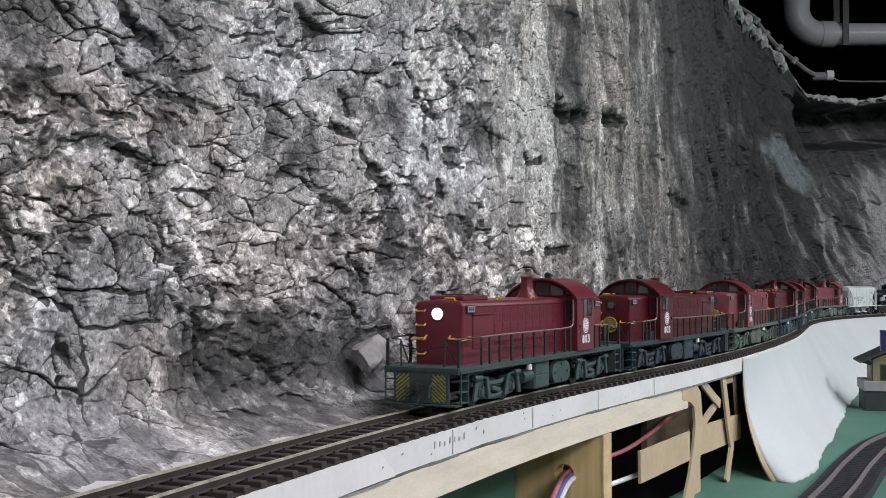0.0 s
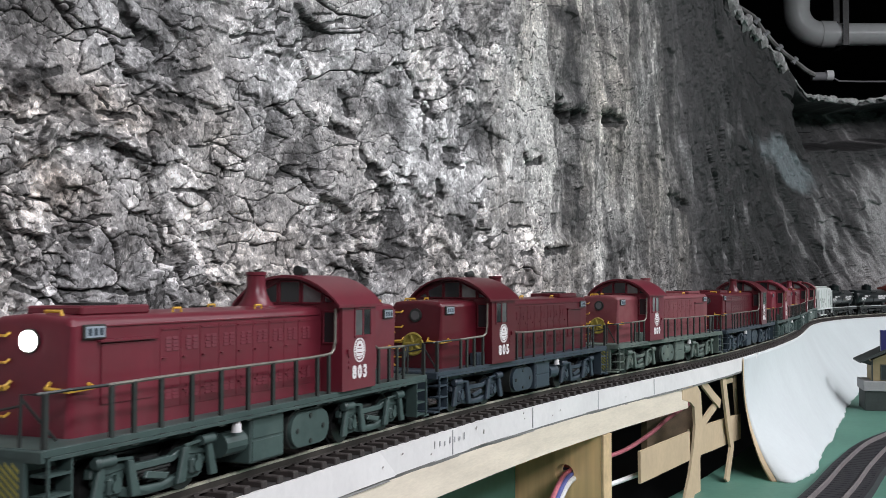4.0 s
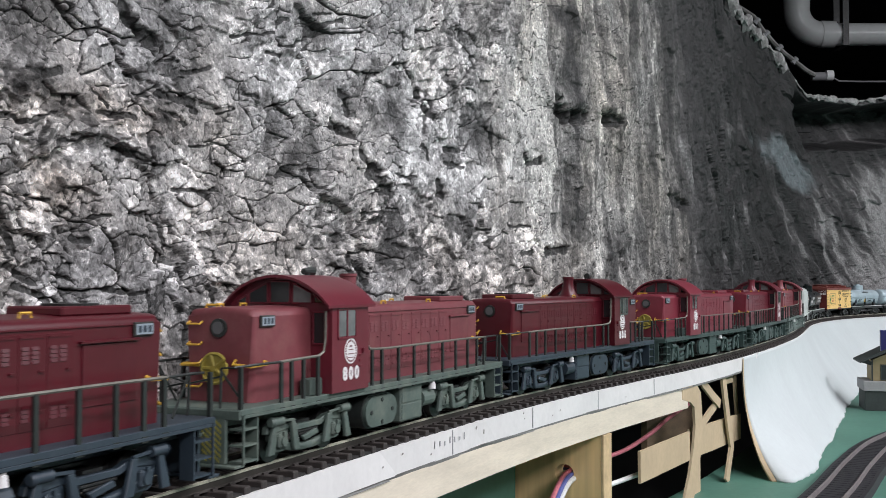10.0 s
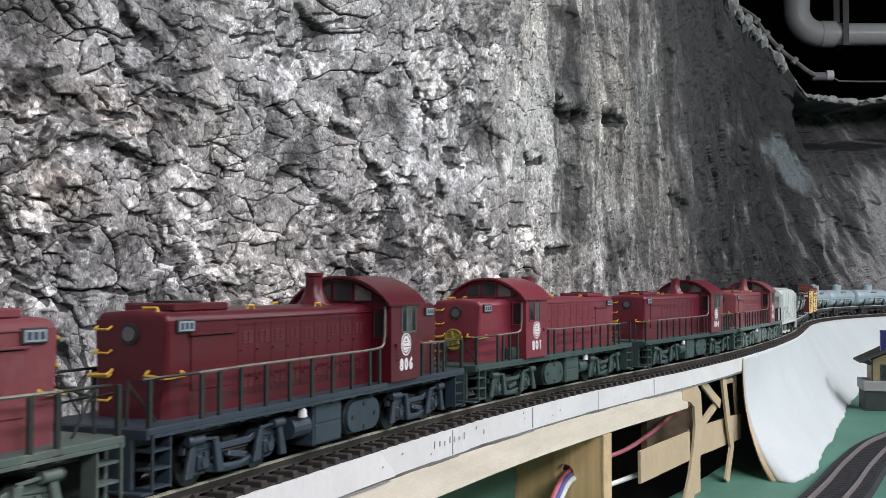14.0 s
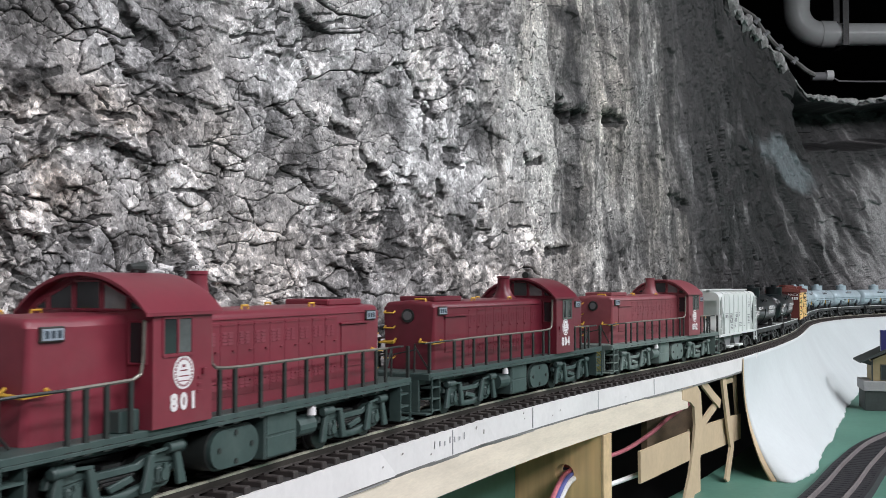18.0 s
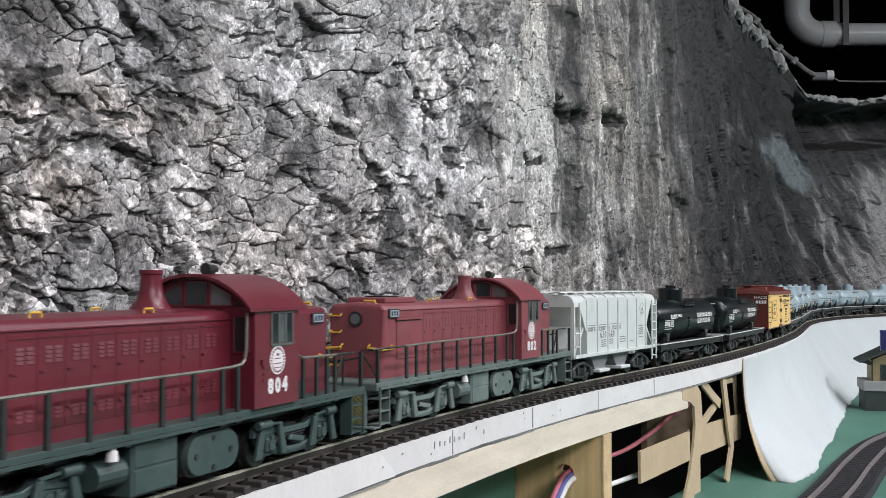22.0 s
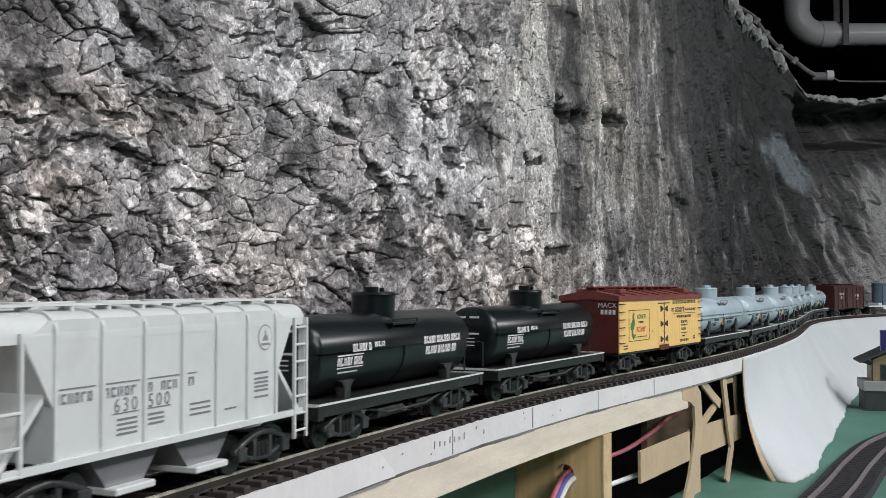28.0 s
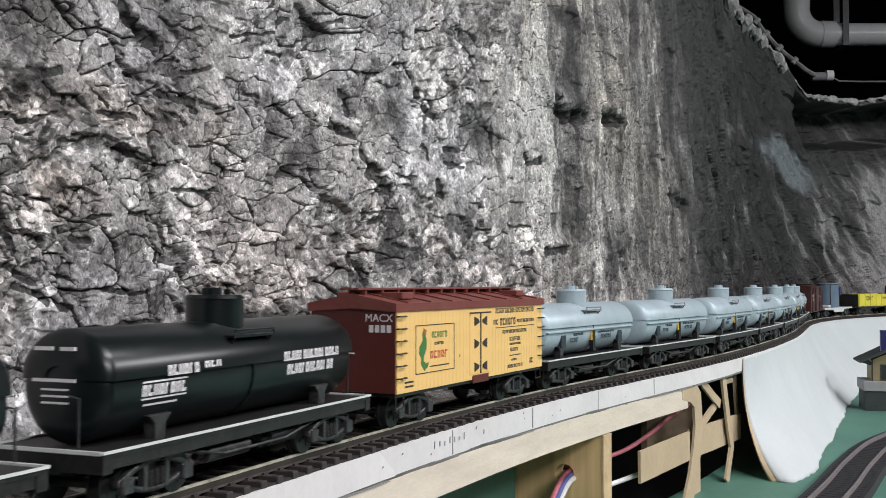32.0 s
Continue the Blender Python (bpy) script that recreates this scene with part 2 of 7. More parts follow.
GAPGREY = material("grey_gap_line", (0.22, 0.22, 0.21), 0.8, vary=0.2, scale=60, fine=400, bump=0.2)
NICK = material("dull_brown_nick", (0.42, 0.39, 0.37), 0.9, vary=0.4, scale=300, fine=900, bump=0.3)
PENCIL = material("pencil_grey", (0.42, 0.42, 0.43), 0.8, vary=0.2, scale=300, fine=900, bump=0)
PRINT = material("dark_grey_print", (0.22, 0.22, 0.23), 0.6, vary=0.1, bump=0)
HOSE = material("dusty_grey_hose", (0.16, 0.155, 0.15), 0.7, vary=0.5, scale=60, fine=300, bump=0.3)
PINKWIRE = material("pink_wire", (0.55, 0.16, 0.20), 0.4, bump=0)
BLUEWIRE = material("blue_wire", (0.10, 0.12, 0.35), 0.4, bump=0)
WHITEWIRE = material("white_wire", (0.75, 0.74, 0.74), 0.4, bump=0)
WHITE = material("white_lettering", (0.78, 0.76, 0.76), 0.5, vary=0.05, bump=0)
YELLOW = material("yellow_paint", (0.72, 0.43, 0.06), 0.45, vary=0.15, scale=300, fine=1500, bump=0)
MAROON = material("maroon_paint", (0.148, 0.019, 0.032), 0.34, vary=0.16, scale=40, fine=300, bump=0.05, dirt=(0.15, 0.035, 0.045), dirt_amount=0.4)
MAROON_BRIGHT = material("dusty_bright_maroon_paint", (0.205, 0.030, 0.047), 0.38, vary=0.16, scale=40, fine=300, bump=0.05, dirt=(0.20, 0.06, 0.07), dirt_amount=0.4)
MAROON_DUSTY = material("dusty_pinkish_maroon_paint", (0.235, 0.060, 0.072), 0.42, vary=0.18, scale=40, fine=300, bump=0.05, dirt=(0.30, 0.10, 0.11), dirt_amount=0.5)
FRAME_WORN = material("worn_pale_green_grey_paint", (0.125, 0.165, 0.152), 0.55, vary=0.2, scale=60, fine=500, bump=0.1, dirt=(0.24, 0.27, 0.24), dirt_amount=0.6)
MAROON_DARK = material("dark_maroon_paint", (0.090, 0.007, 0.014), 0.36, vary=0.16, scale=40, fine=300, bump=0.05, dirt=(0.11, 0.022, 0.03), dirt_amount=0.4)
MAROON_FADED = material("faded_maroon_paint", (0.19, 0.045, 0.055), 0.5, vary=0.18, scale=40, fine=300, bump=0.05, dirt=(0.27, 0.12, 0.11), dirt_amount=0.5)
FRAME_GREEN = material("green_grey_paint", (0.044, 0.072, 0.067), 0.50, vary=0.2, scale=60, fine=500, bump=0.1, dirt=(0.09, 0.12, 0.11), dirt_amount=0.5)
FRAME_BLUE = material("blue_grey_paint", (0.030, 0.044, 0.060), 0.5, vary=0.2, scale=60, fine=500, bump=0.1, dirt=(0.055, 0.075, 0.09), dirt_amount=0.5)
FRAME_PALE = material("pale_green_grey_paint", (0.085, 0.115, 0.10), 0.6, vary=0.2, scale=60, fine=500, bump=0.1, dirt=(0.2, 0.22, 0.18), dirt_amount=0.6)
RAILING = material("dark_railing", (0.035, 0.04, 0.038), 0.45, metal=0.3, vary=0.2, scale=100, fine=600, bump=0)
RAILTOP = material("worn_handrail", (0.22, 0.21, 0.18), 0.4, metal=0.4, vary=0.25, scale=200, fine=900, bump=0)
WHEEL = material("blackened_steel", (0.05, 0.05, 0.05), 0.4, metal=0.6, vary=0.3, scale=200, fine=900, bump=0)
GLASS = material("dark_cab_glass", (0.025, 0.028, 0.03), 0.08, vary=0.1, bump=0)
# the pane's pale reflection is put into its base colour
PANE = material("pale_cab_glass", (0.16, 0.17, 0.17), 0.15, vary=0.2, scale=200, fine=900, bump=0)
LENS = material("headlight_lens", (0.13, 0.13, 0.135), 0.12, vary=0.1, bump=0)
LIT = glow("lit_headlight", (1.0, 0.97, 0.92), 14.0)
BLACKPAINT = material("black_tank_paint", (0.005, 0.0085, 0.0095), 0.30, vary=0.2, scale=50, fine=400, bump=0.05)
WHITEPAINT = material("off_white_paint", (0.67, 0.70, 0.68), 0.5, vary=0.06, scale=40, fine=300, bump=0.05, dirt=(0.45, 0.46, 0.45), dirt_amount=0.3)
SHADEGREY = material("grey_print", (0.25, 0.25, 0.26), 0.6, vary=0.05, bump=0)
REEFER = material("reefer_yellow", (0.93, 0.61, 0.22), 0.5, vary=0.06, scale=30, fine=300, bump=0.06)
BROWN = material("box_car_brown", (0.105, 0.020, 0.016), 0.5, vary=0.2, scale=40, fine=300, bump=0.08)
BOXBROWN = material("dark_box_car_brown", (0.055, 0.014, 0.013), 0.5, vary=0.2, scale=40, fine=300, bump=0.08)
BROWNTOP = material("roof_brown", (0.20, 0.05, 0.04), 0.5, vary=0.2, scale=40, fine=300, bump=0.1, dirt=(0.26, 0.12, 0.1), dirt_amount=0.4)
SILVER = material("pale_blue_silver_paint", (0.45, 0.55, 0.60), 0.42, metal=0.15, vary=0.1, scale=40, fine=300, bump=0.05, dirt=(0.28, 0.33, 0.36), dirt_amount=0.4)
SLATE = material("slate_blue_paint", (0.13, 0.19, 0.26), 0.5, vary=0.15, scale=40, fine=300, bump=0.05)
INK = material("black_ink", (0.03, 0.028, 0.025), 0.6, vary=0.1, bump=0)
REDINK = material("red_ink", (0.55, 0.10, 0.04), 0.6, vary=0.1, bump=0)
GREENINK = material("green_ink", (0.06, 0.20, 0.05), 0.6, vary=0.1, bump=0)
TAN = material("tan_house_wall", (0.30, 0.24, 0.13), 0.75, vary=0.12, scale=40, fine=400, bump=0.2)
ROOFING = material("dark_roofing", (0.035, 0.045, 0.042), 0.7, vary=0.3, scale=60, fine=500, bump=0.3)
STONE = material("grey_platform", (0.32, 0.32, 0.32), 0.8, vary=0.15, scale=60, fine=500, bump=0.2)
NAVY = material("navy_enamel", (0.02, 0.02, 0.12), 0.4, vary=0.1, bump=0)

# ---- the room ----
def slab(name, x0, x1, y0, y1, z0, z1, mat, label, category, kind="structure"):
    bm = bmesh.new()
    box(bm, x0, x1, y0, y1, z0, z1)
    return tagged(part(name, bm, mat, None, scale=1), label, category, kind=kind)


slab("floor", -4.2, 5.2, -3.2, 6.2, -0.1, 0.0, CONCRETE, "bare grey concrete cellar floor", "floor")
# shade of the unlit room is put into the ceiling and wall colours
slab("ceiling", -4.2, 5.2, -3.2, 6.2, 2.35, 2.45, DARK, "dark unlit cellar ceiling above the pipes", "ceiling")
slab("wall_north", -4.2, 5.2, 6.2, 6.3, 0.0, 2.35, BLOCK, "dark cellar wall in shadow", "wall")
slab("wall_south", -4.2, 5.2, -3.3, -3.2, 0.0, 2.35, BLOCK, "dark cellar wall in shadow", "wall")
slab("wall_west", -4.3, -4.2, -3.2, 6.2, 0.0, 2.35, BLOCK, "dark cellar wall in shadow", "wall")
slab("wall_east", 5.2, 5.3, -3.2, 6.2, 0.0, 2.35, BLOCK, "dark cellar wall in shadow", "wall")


def ceiling_fitting(x, y, z, length, turn):
    """A plain fluorescent fitting: steel tray and hanging rods, over the lamp."""
    ob = thing("ceiling_light", "white steel fluorescent fitting hung under the ceiling", "ceiling light", "fluorescent fittings", pose(x, y, z, 0, 0, turn))
    bm = bmesh.new()
    box(bm, -length / 2 - 0.03, length / 2 + 0.03, -0.09, 0.09, 0.012, 0.06, 0.006)
    part("tray", bm, WHITEPAINT, ob, scale=1)
    for sx in (-0.4, 0.4):
        bm = bmesh.new()
        rod(bm, (sx * length, 0, 0.06), (sx * length, 0, 2.35 - z), 0.004)
        part("hanger", bm, WHEEL, ob, scale=1)


for lx, ly, lz, ll, lw, lp, lt in LAMPS:
    ceiling_fitting(lx, ly, lz, ll, lt)


# ---- strips swept along the track ----
def sweep(name, profile, s0, s1, step, mat, parent=None, label="", wobble=0.0, smooth=None):
    """A closed profile of (w, z) metres carried along the line from s0 to s1."""
    n = max(2, int((s1 - s0) / step) + 1)
    verts, faces = [], []
    m = len(profile)
    for s in np.linspace(s0, s1, n):
        for k, (w, z) in enumerate(profile):
            j = wobble * noise.noise((s * 40, k * 3.1, 0.5)) if wobble else 0
            x, y, h = along(s, w + j)
            verts.append((x, y, RAIL + z + j * 0.5))
    for i in range(n - 1):
        for k in range(m):
            a, b = i * m + k, i * m + (k + 1) % m
            faces.append((a, b, b + m, a + m))
    faces.append(tuple(range(m))[::-1])
    faces.append(tuple((n - 1) * m + k for k in range(m)))
    me = bpy.data.meshes.new(name)
    me.from_pydata(verts, [], faces)
    me.materials.append(mat)
    bm = bmesh.new()
    bm.from_mesh(me)
    bmesh.ops.recalc_face_normals(bm, faces=bm.faces)
    bm.to_mesh(me)
    bm.free()
    if smooth is not None:
        me.shade_smooth()
        me.set_sharp_from_angle(angle=radians(smooth))
    ob = new(name, me)
    ob.parent = parent
    if label:
        ob["label"] = label
    return ob


TIE_TOP, TIE_LOW = -0.0026, -0.0046
deck = thing("roadbed", "white foam roadbed on a pine strip along the cliff", "roadbed", at=Matrix())
tagged(deck, kind="structure")
sweep("foam_board", [(0.0150, TIE_LOW), (0.0152, -0.0140), (-0.26, -0.0140), (-0.26, TIE_LOW)], -2.35, 4.3, 0.012, FOAM, deck, wobble=0.0007)
sweep("pine_strip", [(0.0146, -0.0150), (0.0150, -0.0268), (-0.02, -0.0268), (-0.02, -0.0150)], -2.35, 0.555, 0.05, PINE, deck, "bare pale pine strip")
sweep("backing_board", [(-0.03, -0.0142), (-0.03, -0.0260), (-0.26, -0.0260), (-0.26, -0.0142)], -2.35, 4.3, 0.05, CARD, deck)
sweep("cork_strip", [(0.0146, TIE_LOW - 0.001), (0.0143, TIE_LOW + 0.0005), (-0.0160, TIE_LOW + 0.0005), (-0.0165, TIE_LOW - 0.001)], -2.35, 4.3, 0.012, BALLAST, deck, "black cork under the ties", wobble=0.0005)
# grey strip gives the gap under the foam its shadow by colour
sweep("glue_line", [(0.0149, -0.0139), (0.0149, -0.0152), (-0.01, -0.0152), (-0.01, -0.0139)], -2.35, 0.70, 0.012, GAPGREY, deck, wobble=0.0011)
# seams where sheets of the foam meet
for s0 in (0.262, 0.340, 0.418, 0.497):
    x, y, h = along(s0, 0.0153)
    bm = bmesh.new()
    box(bm, -0.25, 0.25, -0.12, 0.12, -9.0, -0.4)
    ob = part("seam", bm, PENCIL, deck)
    ob.matrix_local = Matrix.Translation((x, y, RAIL + TIE_LOW)) @ Matrix.Rotation(math.pi / 2 - h, 4, "Z")

# pencilled marks on the foam's edge, too faint to read
for k in range(7):
    x, y, h = along(0.247 + 0.0042 * k, 0.01535)
    bm = bmesh.new()
    box(bm, -0.22 - 0.2 * (k % 3), 0.2 + 0.3 * (k % 2), -0.08, 0.08, -1.3 + 0.3 * (k % 2), 1.2 - 0.5 * (k % 3))
    ob = part("pencil_mark", bm, PENCIL, deck)
    ob.matrix_local = Matrix.Translation((x, y, RAIL - 0.0082)) @ Matrix.Rotation(math.pi / 2 - h, 4, "Z")

# brown nicks in the foam's edge
for s0, dz, wide, high in ((0.283, -6.6, 0.9, 1.0), (0.290, -9.0, 0.35, 1.6), (0.330, -6.2, 0.5, 0.7), (0.222, -7.6, 1.0, 0.5), (0.208, -9.8, 0.5, 0.6), (0.331, -8.6, 0.3, 0.5), (0.362, -10.6, 0.9, 0.5), (0.371, -9.2, 0.6, 0.4), (0.244, -10.9, 0.7, 0.5), (0.455, -11.0, 0.8, 0.4)):
    x, y, h = along(s0, 0.0154)
    bm = bmesh.new()
    wide, high = 0.6 * wide, 0.6 * high
    prism(bm, [(-wide, dz - 0.5 * high), (-0.3 * wide, dz - high), (0.7 * wide, dz - 0.6 * high), (wide, dz + 0.3 * high), (0.2 * wide, dz + 0.9 * high), (-0.6 * wide, dz + 0.4 * high)], "y", -0.1, 0.12)
    ob = part("nick", bm, NICK, deck, "dull nick in the foam")
    ob.matrix_local = Matrix.Translation((x, y, RAIL)) @ Matrix.Rotation(math.pi / 2 - h, 4, "Z")

# ---- the cliff ----
def hash2(ix, iy, k):
    v = np.sin(ix * 127.1 + iy * 311.7 + k * 74.7) * 43758.5453
    return v - np.floor(v)


def value_noise(x, y, k):
    ix, iy = np.floor(x), np.floor(y)
    fx, fy = x - ix, y - iy
    fx, fy = fx * fx * (3 - 2 * fx), fy * fy * (3 - 2 * fy)
    a, b = hash2(ix, iy, k), hash2(ix + 1, iy, k)
    c, d = hash2(ix, iy + 1, k), hash2(ix + 1, iy + 1, k)
    return (a * (1 - fx) + b * fx) * (1 - fy) + (c * (1 - fx) + d * fx) * fy


def fractal(x, y, k, octaves=4):
    v, amp, tot = 0.0, 1.0, 0.0
    for o in range(octaves):
        v = v + amp * value_noise(x * 2 ** o, y * 2 ** o, k + o * 7)
        tot += amp
        amp *= 0.5
    return v / tot - 0.5


def blocks(x, y, k, tilt, jut, soft=0.04):
    """Broken blocks: distance to the nearest joint, the height of their flat tilted faces, which jut out at the foot, and a shade."""
    ix, iy = np.floor(x), np.floor(y)
    d1, d2 = np.full(x.shape, 9.0), np.full(x.shape, 9.0)
    h1, h2, shade = np.zeros(x.shape), np.zeros(x.shape), np.zeros(x.shape)
    for ox in (-1, 0, 1):
        for oy in (-1, 0, 1):
            cx, cy = ix + ox, iy + oy
            dx, dy = x - cx - hash2(cx, cy, k), y - cy - hash2(cx, cy, k + 3)
            d = 0.6 * np.maximum(np.abs(dx), np.abs(dy)) + 0.4 * (np.abs(dx) + np.abs(dy))
            h = hash2(cx, cy, k + 5) - 0.5 + (hash2(cx, cy, k + 8) - 0.5) * tilt * dx + ((hash2(cx, cy, k + 9) - 0.5) * tilt - jut) * dy
            near = d < d1
            second = ~near & (d < d2)
            d2 = np.where(near, d1, np.where(second, d, d2))
            h2 = np.where(near, h1, np.where(second, h, h2))
            h1 = np.where(near, h, h1)
            shade = np.where(near, hash2(cx, cy, k + 13) - 0.5, shade)
            d1 = np.where(near, d, d1)
    e = d2 - d1
    t = 0.5 + 0.5 * np.clip(e / soft, 0, 1)
    return e, h1 * t + h2 * (1 - t), shade


def smooth_step(a, b, x):
    t = np.clip((x - a) / (b - a), 0, 1)
    return t * t * (3 - 2 * t)


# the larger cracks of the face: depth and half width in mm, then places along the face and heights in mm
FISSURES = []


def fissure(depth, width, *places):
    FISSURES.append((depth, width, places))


fissure(4.2, 2.5, (179, 144), (183, 139), (188, 136), (196, 135))
fissure(1.5, 0.9, (166, 135), (168, 134))
fissure(1.5, 0.4, (168, 128), (172, 129))
fissure(1.5, 0.5, (209, 144), (216, 144), (222, 146))
fissure(1.5, 0.7, (127, 100), (133, 101), (139, 100), (143, 102))
fissure(1.5, 0.35, (143, 102), (149, 105))
fissure(1.5, 1.4, (139, 115), (142, 114), (149, 116))
fissure(1.5, 0.5, (148, 96), (156, 97), (163, 99))
fissure(1.5, 0.4, (136, 95), (140, 97))
fissure(1.5, 0.6, (162, 113), (165, 111), (169, 109))
fissure(1.5, 0.8, (152, 108), (152, 109))
fissure(1.5, 0.8, (165, 107), (172, 107), (181, 107))
fissure(1.5, 0.7, (192, 111), (201, 111), (206, 110))
fissure(2, 1.2, (205, 110), (208, 109))
fissure(2.5, 1.5, (193, 117), (201, 117), (215, 118))
fissure(2.4, 1.4, (212, 115), (216, 115))
fissure(2.4, 1.4, (173, 97), (179, 95), (186, 93))
fissure(1.5, 0.4, (186, 92), (196, 93))
fissure(1.5, 0.4, (211, 102), (225, 104))
fissure(1.5, 0.4, (242, 129), (242, 121))
fissure(1.5, 0.4, (228, 115), (238, 119))
fissure(1.5, 0.8, (211, 128), (218, 129), (225, 132))
fissure(1.5, 0.6, (239, 147), (252, 151), (267, 155))
fissure(1.5, 0.4, (268, 168), (268, 157))
fissure(1.5, 0.9, (267, 159), (275, 162))
fissure(1.5, 0.8, (268, 153), (271, 150), (278, 151), (291, 157))
fissure(1.5, 0.8, (262, 146), (272, 146))
fissure(1.5, 0.6, (290, 167), (305, 171))
fissure(1.7, 1, (294, 163), (314, 170))
fissure(1.5, 0.8, (244, 126), (255, 127))
fissure(1.5, 0.4, (178, 121), (183, 121))
fissure(1.5, 0.5, (203, 109), (205, 105))
fissure(1.5, 1, (224, 102), (224, 97))
fissure(1.5, 0.6, (285, 100), (295, 101))
fissure(1.5, 0.4, (181, 115), (191, 114))
fissure(1.5, 0.6, (199, 130), (208, 131))
fissure(1.5, 0.7, (193, 132), (196, 130))
fissure(1.5, 0.4, (133, 79), (139, 78), (148, 78))
fissure(1.5, 0.6, (152, 77), (158, 75))
fissure(1.5, 0.6, (163, 74), (170, 75))
fissure(1.5, 0.7, (202, 86), (212, 86), (225, 88))
fissure(2.2, 1.3, (216, 86), (221, 85))
fissure(1.5, 1.7, (126, 69), (129, 65), (130, 63))
fissure(2, 1.2, (156, 68), (162, 67))
fissure(1.5, 1.2, (198, 73), (199, 65))
fissure(1.5, 0.6, (246, 86), (251, 81), (252, 77))
fissure(1.5, 0.9, (126, 59), (132, 57), (139, 54))
fissure(1.7, 1, (130, 54), (139, 51), (143, 48))
fissure(2, 1.2, (146, 49), (152, 47))
fissure(1.5, 0.4, (150, 62), (148, 56), (155, 54))
fissure(1.5, 0.9, (168, 52), (175, 51), (185, 51))
fissure(1.5, 0.4, (196, 64), (196, 54), (196, 44))
fissure(1.5, 0.6, (153, 48), (158, 42), (159, 41))
fissure(1.5, 0.7, (159, 41), (170, 40), (181, 41), (193, 42))
fissure(1.5, 1.2, (185, 50), (188, 44))
fissure(3.6, 2.1, (221, 54), (222, 48))
fissure(2, 1.2, (209, 45), (219, 46))
fissure(3.1, 1.8, (212, 42), (215, 36))
fissure(2, 1.2, (264, 71), (264, 66))
fissure(1.7, 1, (287, 41), (291, 39))
fissure(1.9, 1.1, (146, 35), (150, 33))
fissure(1.5, 0.8, (216, 37), (228, 34))
fissure(2.4, 1.4, (148, 35), (153, 30))
fissure(1.5, 0.7, (148, 27), (149, 20))
fissure(1.5, 0.9, (158, 37), (158, 27), (155, 19))
fissure(1.5, 0.7, (149, 11), (146, 8), (156, 8))
fissure(1.5, 0.4, (201, 18), (193, 10))
fissure(2.5, 1.5, (211, 42), (212, 34), (214, 21), (215, 10))
fissure(1.5, 0.9, (215, 9), (226, 8), (242, 9))
fissure(3.2, 1.9, (249, 10), (265, 8))
fissure(1.5, 0.5, (170, 14), (175, 12))
fissure(2.4, 1.4, (318, 65), (330, 54))
fissure(2.4, 1.4, (323, 32), (345, 32))
fissure(4.1, 2.4, (315, 138), (321, 131))
fissure(3.9, 2.3, (308, 123), (314, 121), (321, 122))
fissure(1.7, 1, (323, 121), (325, 113))
fissure(3.6, 2.1, (325, 113), (334, 106))
fissure(6.3, 3.7, (334, 105), (343, 99))
fissure(4.2, 2.5, (343, 97), (354, 96))
fissure(3.4, 2, (384, 149), (388, 143), (393, 139))
fissure(2.7, 1.6, (403, 123), (423, 125))
fissure(2, 1.2, (401, 116), (420, 116))
fissure(2.4, 1.4, (456, 143), (459, 129))
fissure(1.9, 3.8, (465, 133), (466, 111))
fissure(4.8, 2.8, (396, 106), (401, 99))
fissure(2, 1.2, (384, 124), (390, 116))
fissure(1.5, 0.6, (356, 105), (377, 106))
fissure(1.5, 0.7, (325, 85), (354, 87))
fissure(1.9, 1.1, (330, 81), (344, 83))
fissure(1.9, 1.1, (354, 72), (377, 70))
fissure(1.7, 1, (310, 79), (312, 74))
fissure(2.7, 1.6, (315, 67), (318, 58))
fissure(9, 5.5, (548, 168), (556, 162), (574, 163), (588, 164))
fissure(8.5, 5, (624, 171), (632, 169), (648, 169))
fissure(3.6, 2.1, (493, 130), (499, 125), (519, 129))
fissure(1.7, 1, (475, 88), (477, 86), (499, 88))
fissure(2, 1.2, (483, 71), (502, 72))
fissure(4.8, 2.8, (520, 73), (553, 75))
fissure(1.5, 2.9, (420, 87), (426, 81))
fissure(1.5, 0.7, (437, 84), (450, 83))
fissure(9, 5.5, (766, 126), (855, 121))

# dark and pale patches of the cast: distance, height, reach along, reach up, strength (dark below nought)
TONE_PATCHES = []


def tone_patch(*row):
    TONE_PATCHES.append(row)


tone_patch(0.140, 0.125, 0.015, 0.012, -0.7)
tone_patch(0.145, 0.114, 0.011, 0.005, -0.6)
tone_patch(0.159, 0.109, 0.030, 0.004, -0.2)
tone_patch(0.201, 0.098, 0.018, 0.008, -0.3)
tone_patch(0.272, 0.109, 0.013, 0.009, -0.6)
tone_patch(0.267, 0.095, 0.022, 0.006, -0.45)
tone_patch(0.215, 0.116, 0.026, 0.007, -0.2)
tone_patch(0.246, 0.024, 0.043, 0.018, -1.1)
# the locomotive's shadow at the cliff foot, put into the rock's tone
tone_patch(0.320, 0.024, 0.037, 0.015, -0.9)
tone_patch(0.129, 0.065, 0.005, 0.007, -0.7)
tone_patch(0.185, 0.069, 0.035, 0.005, -0.35)
tone_patch(0.298, 0.071, 0.037, 0.013, -0.3)
tone_patch(0.343, 0.133, 0.022, 0.012, -0.3)
tone_patch(0.376, 0.090, 0.027, 0.007, -0.35)
tone_patch(0.443, 0.135, 0.021, 0.011, -0.4)
tone_patch(0.572, 0.192, 0.022, 0.041, -0.55)
tone_patch(0.568, 0.117, 0.020, 0.037, -0.55)
tone_patch(0.571, 0.227, 0.027, 0.007, -0.9)
tone_patch(0.641, 0.074, 0.022, 0.022, -0.6)
tone_patch(0.224, 0.068, 0.023, 0.009, 0.5)
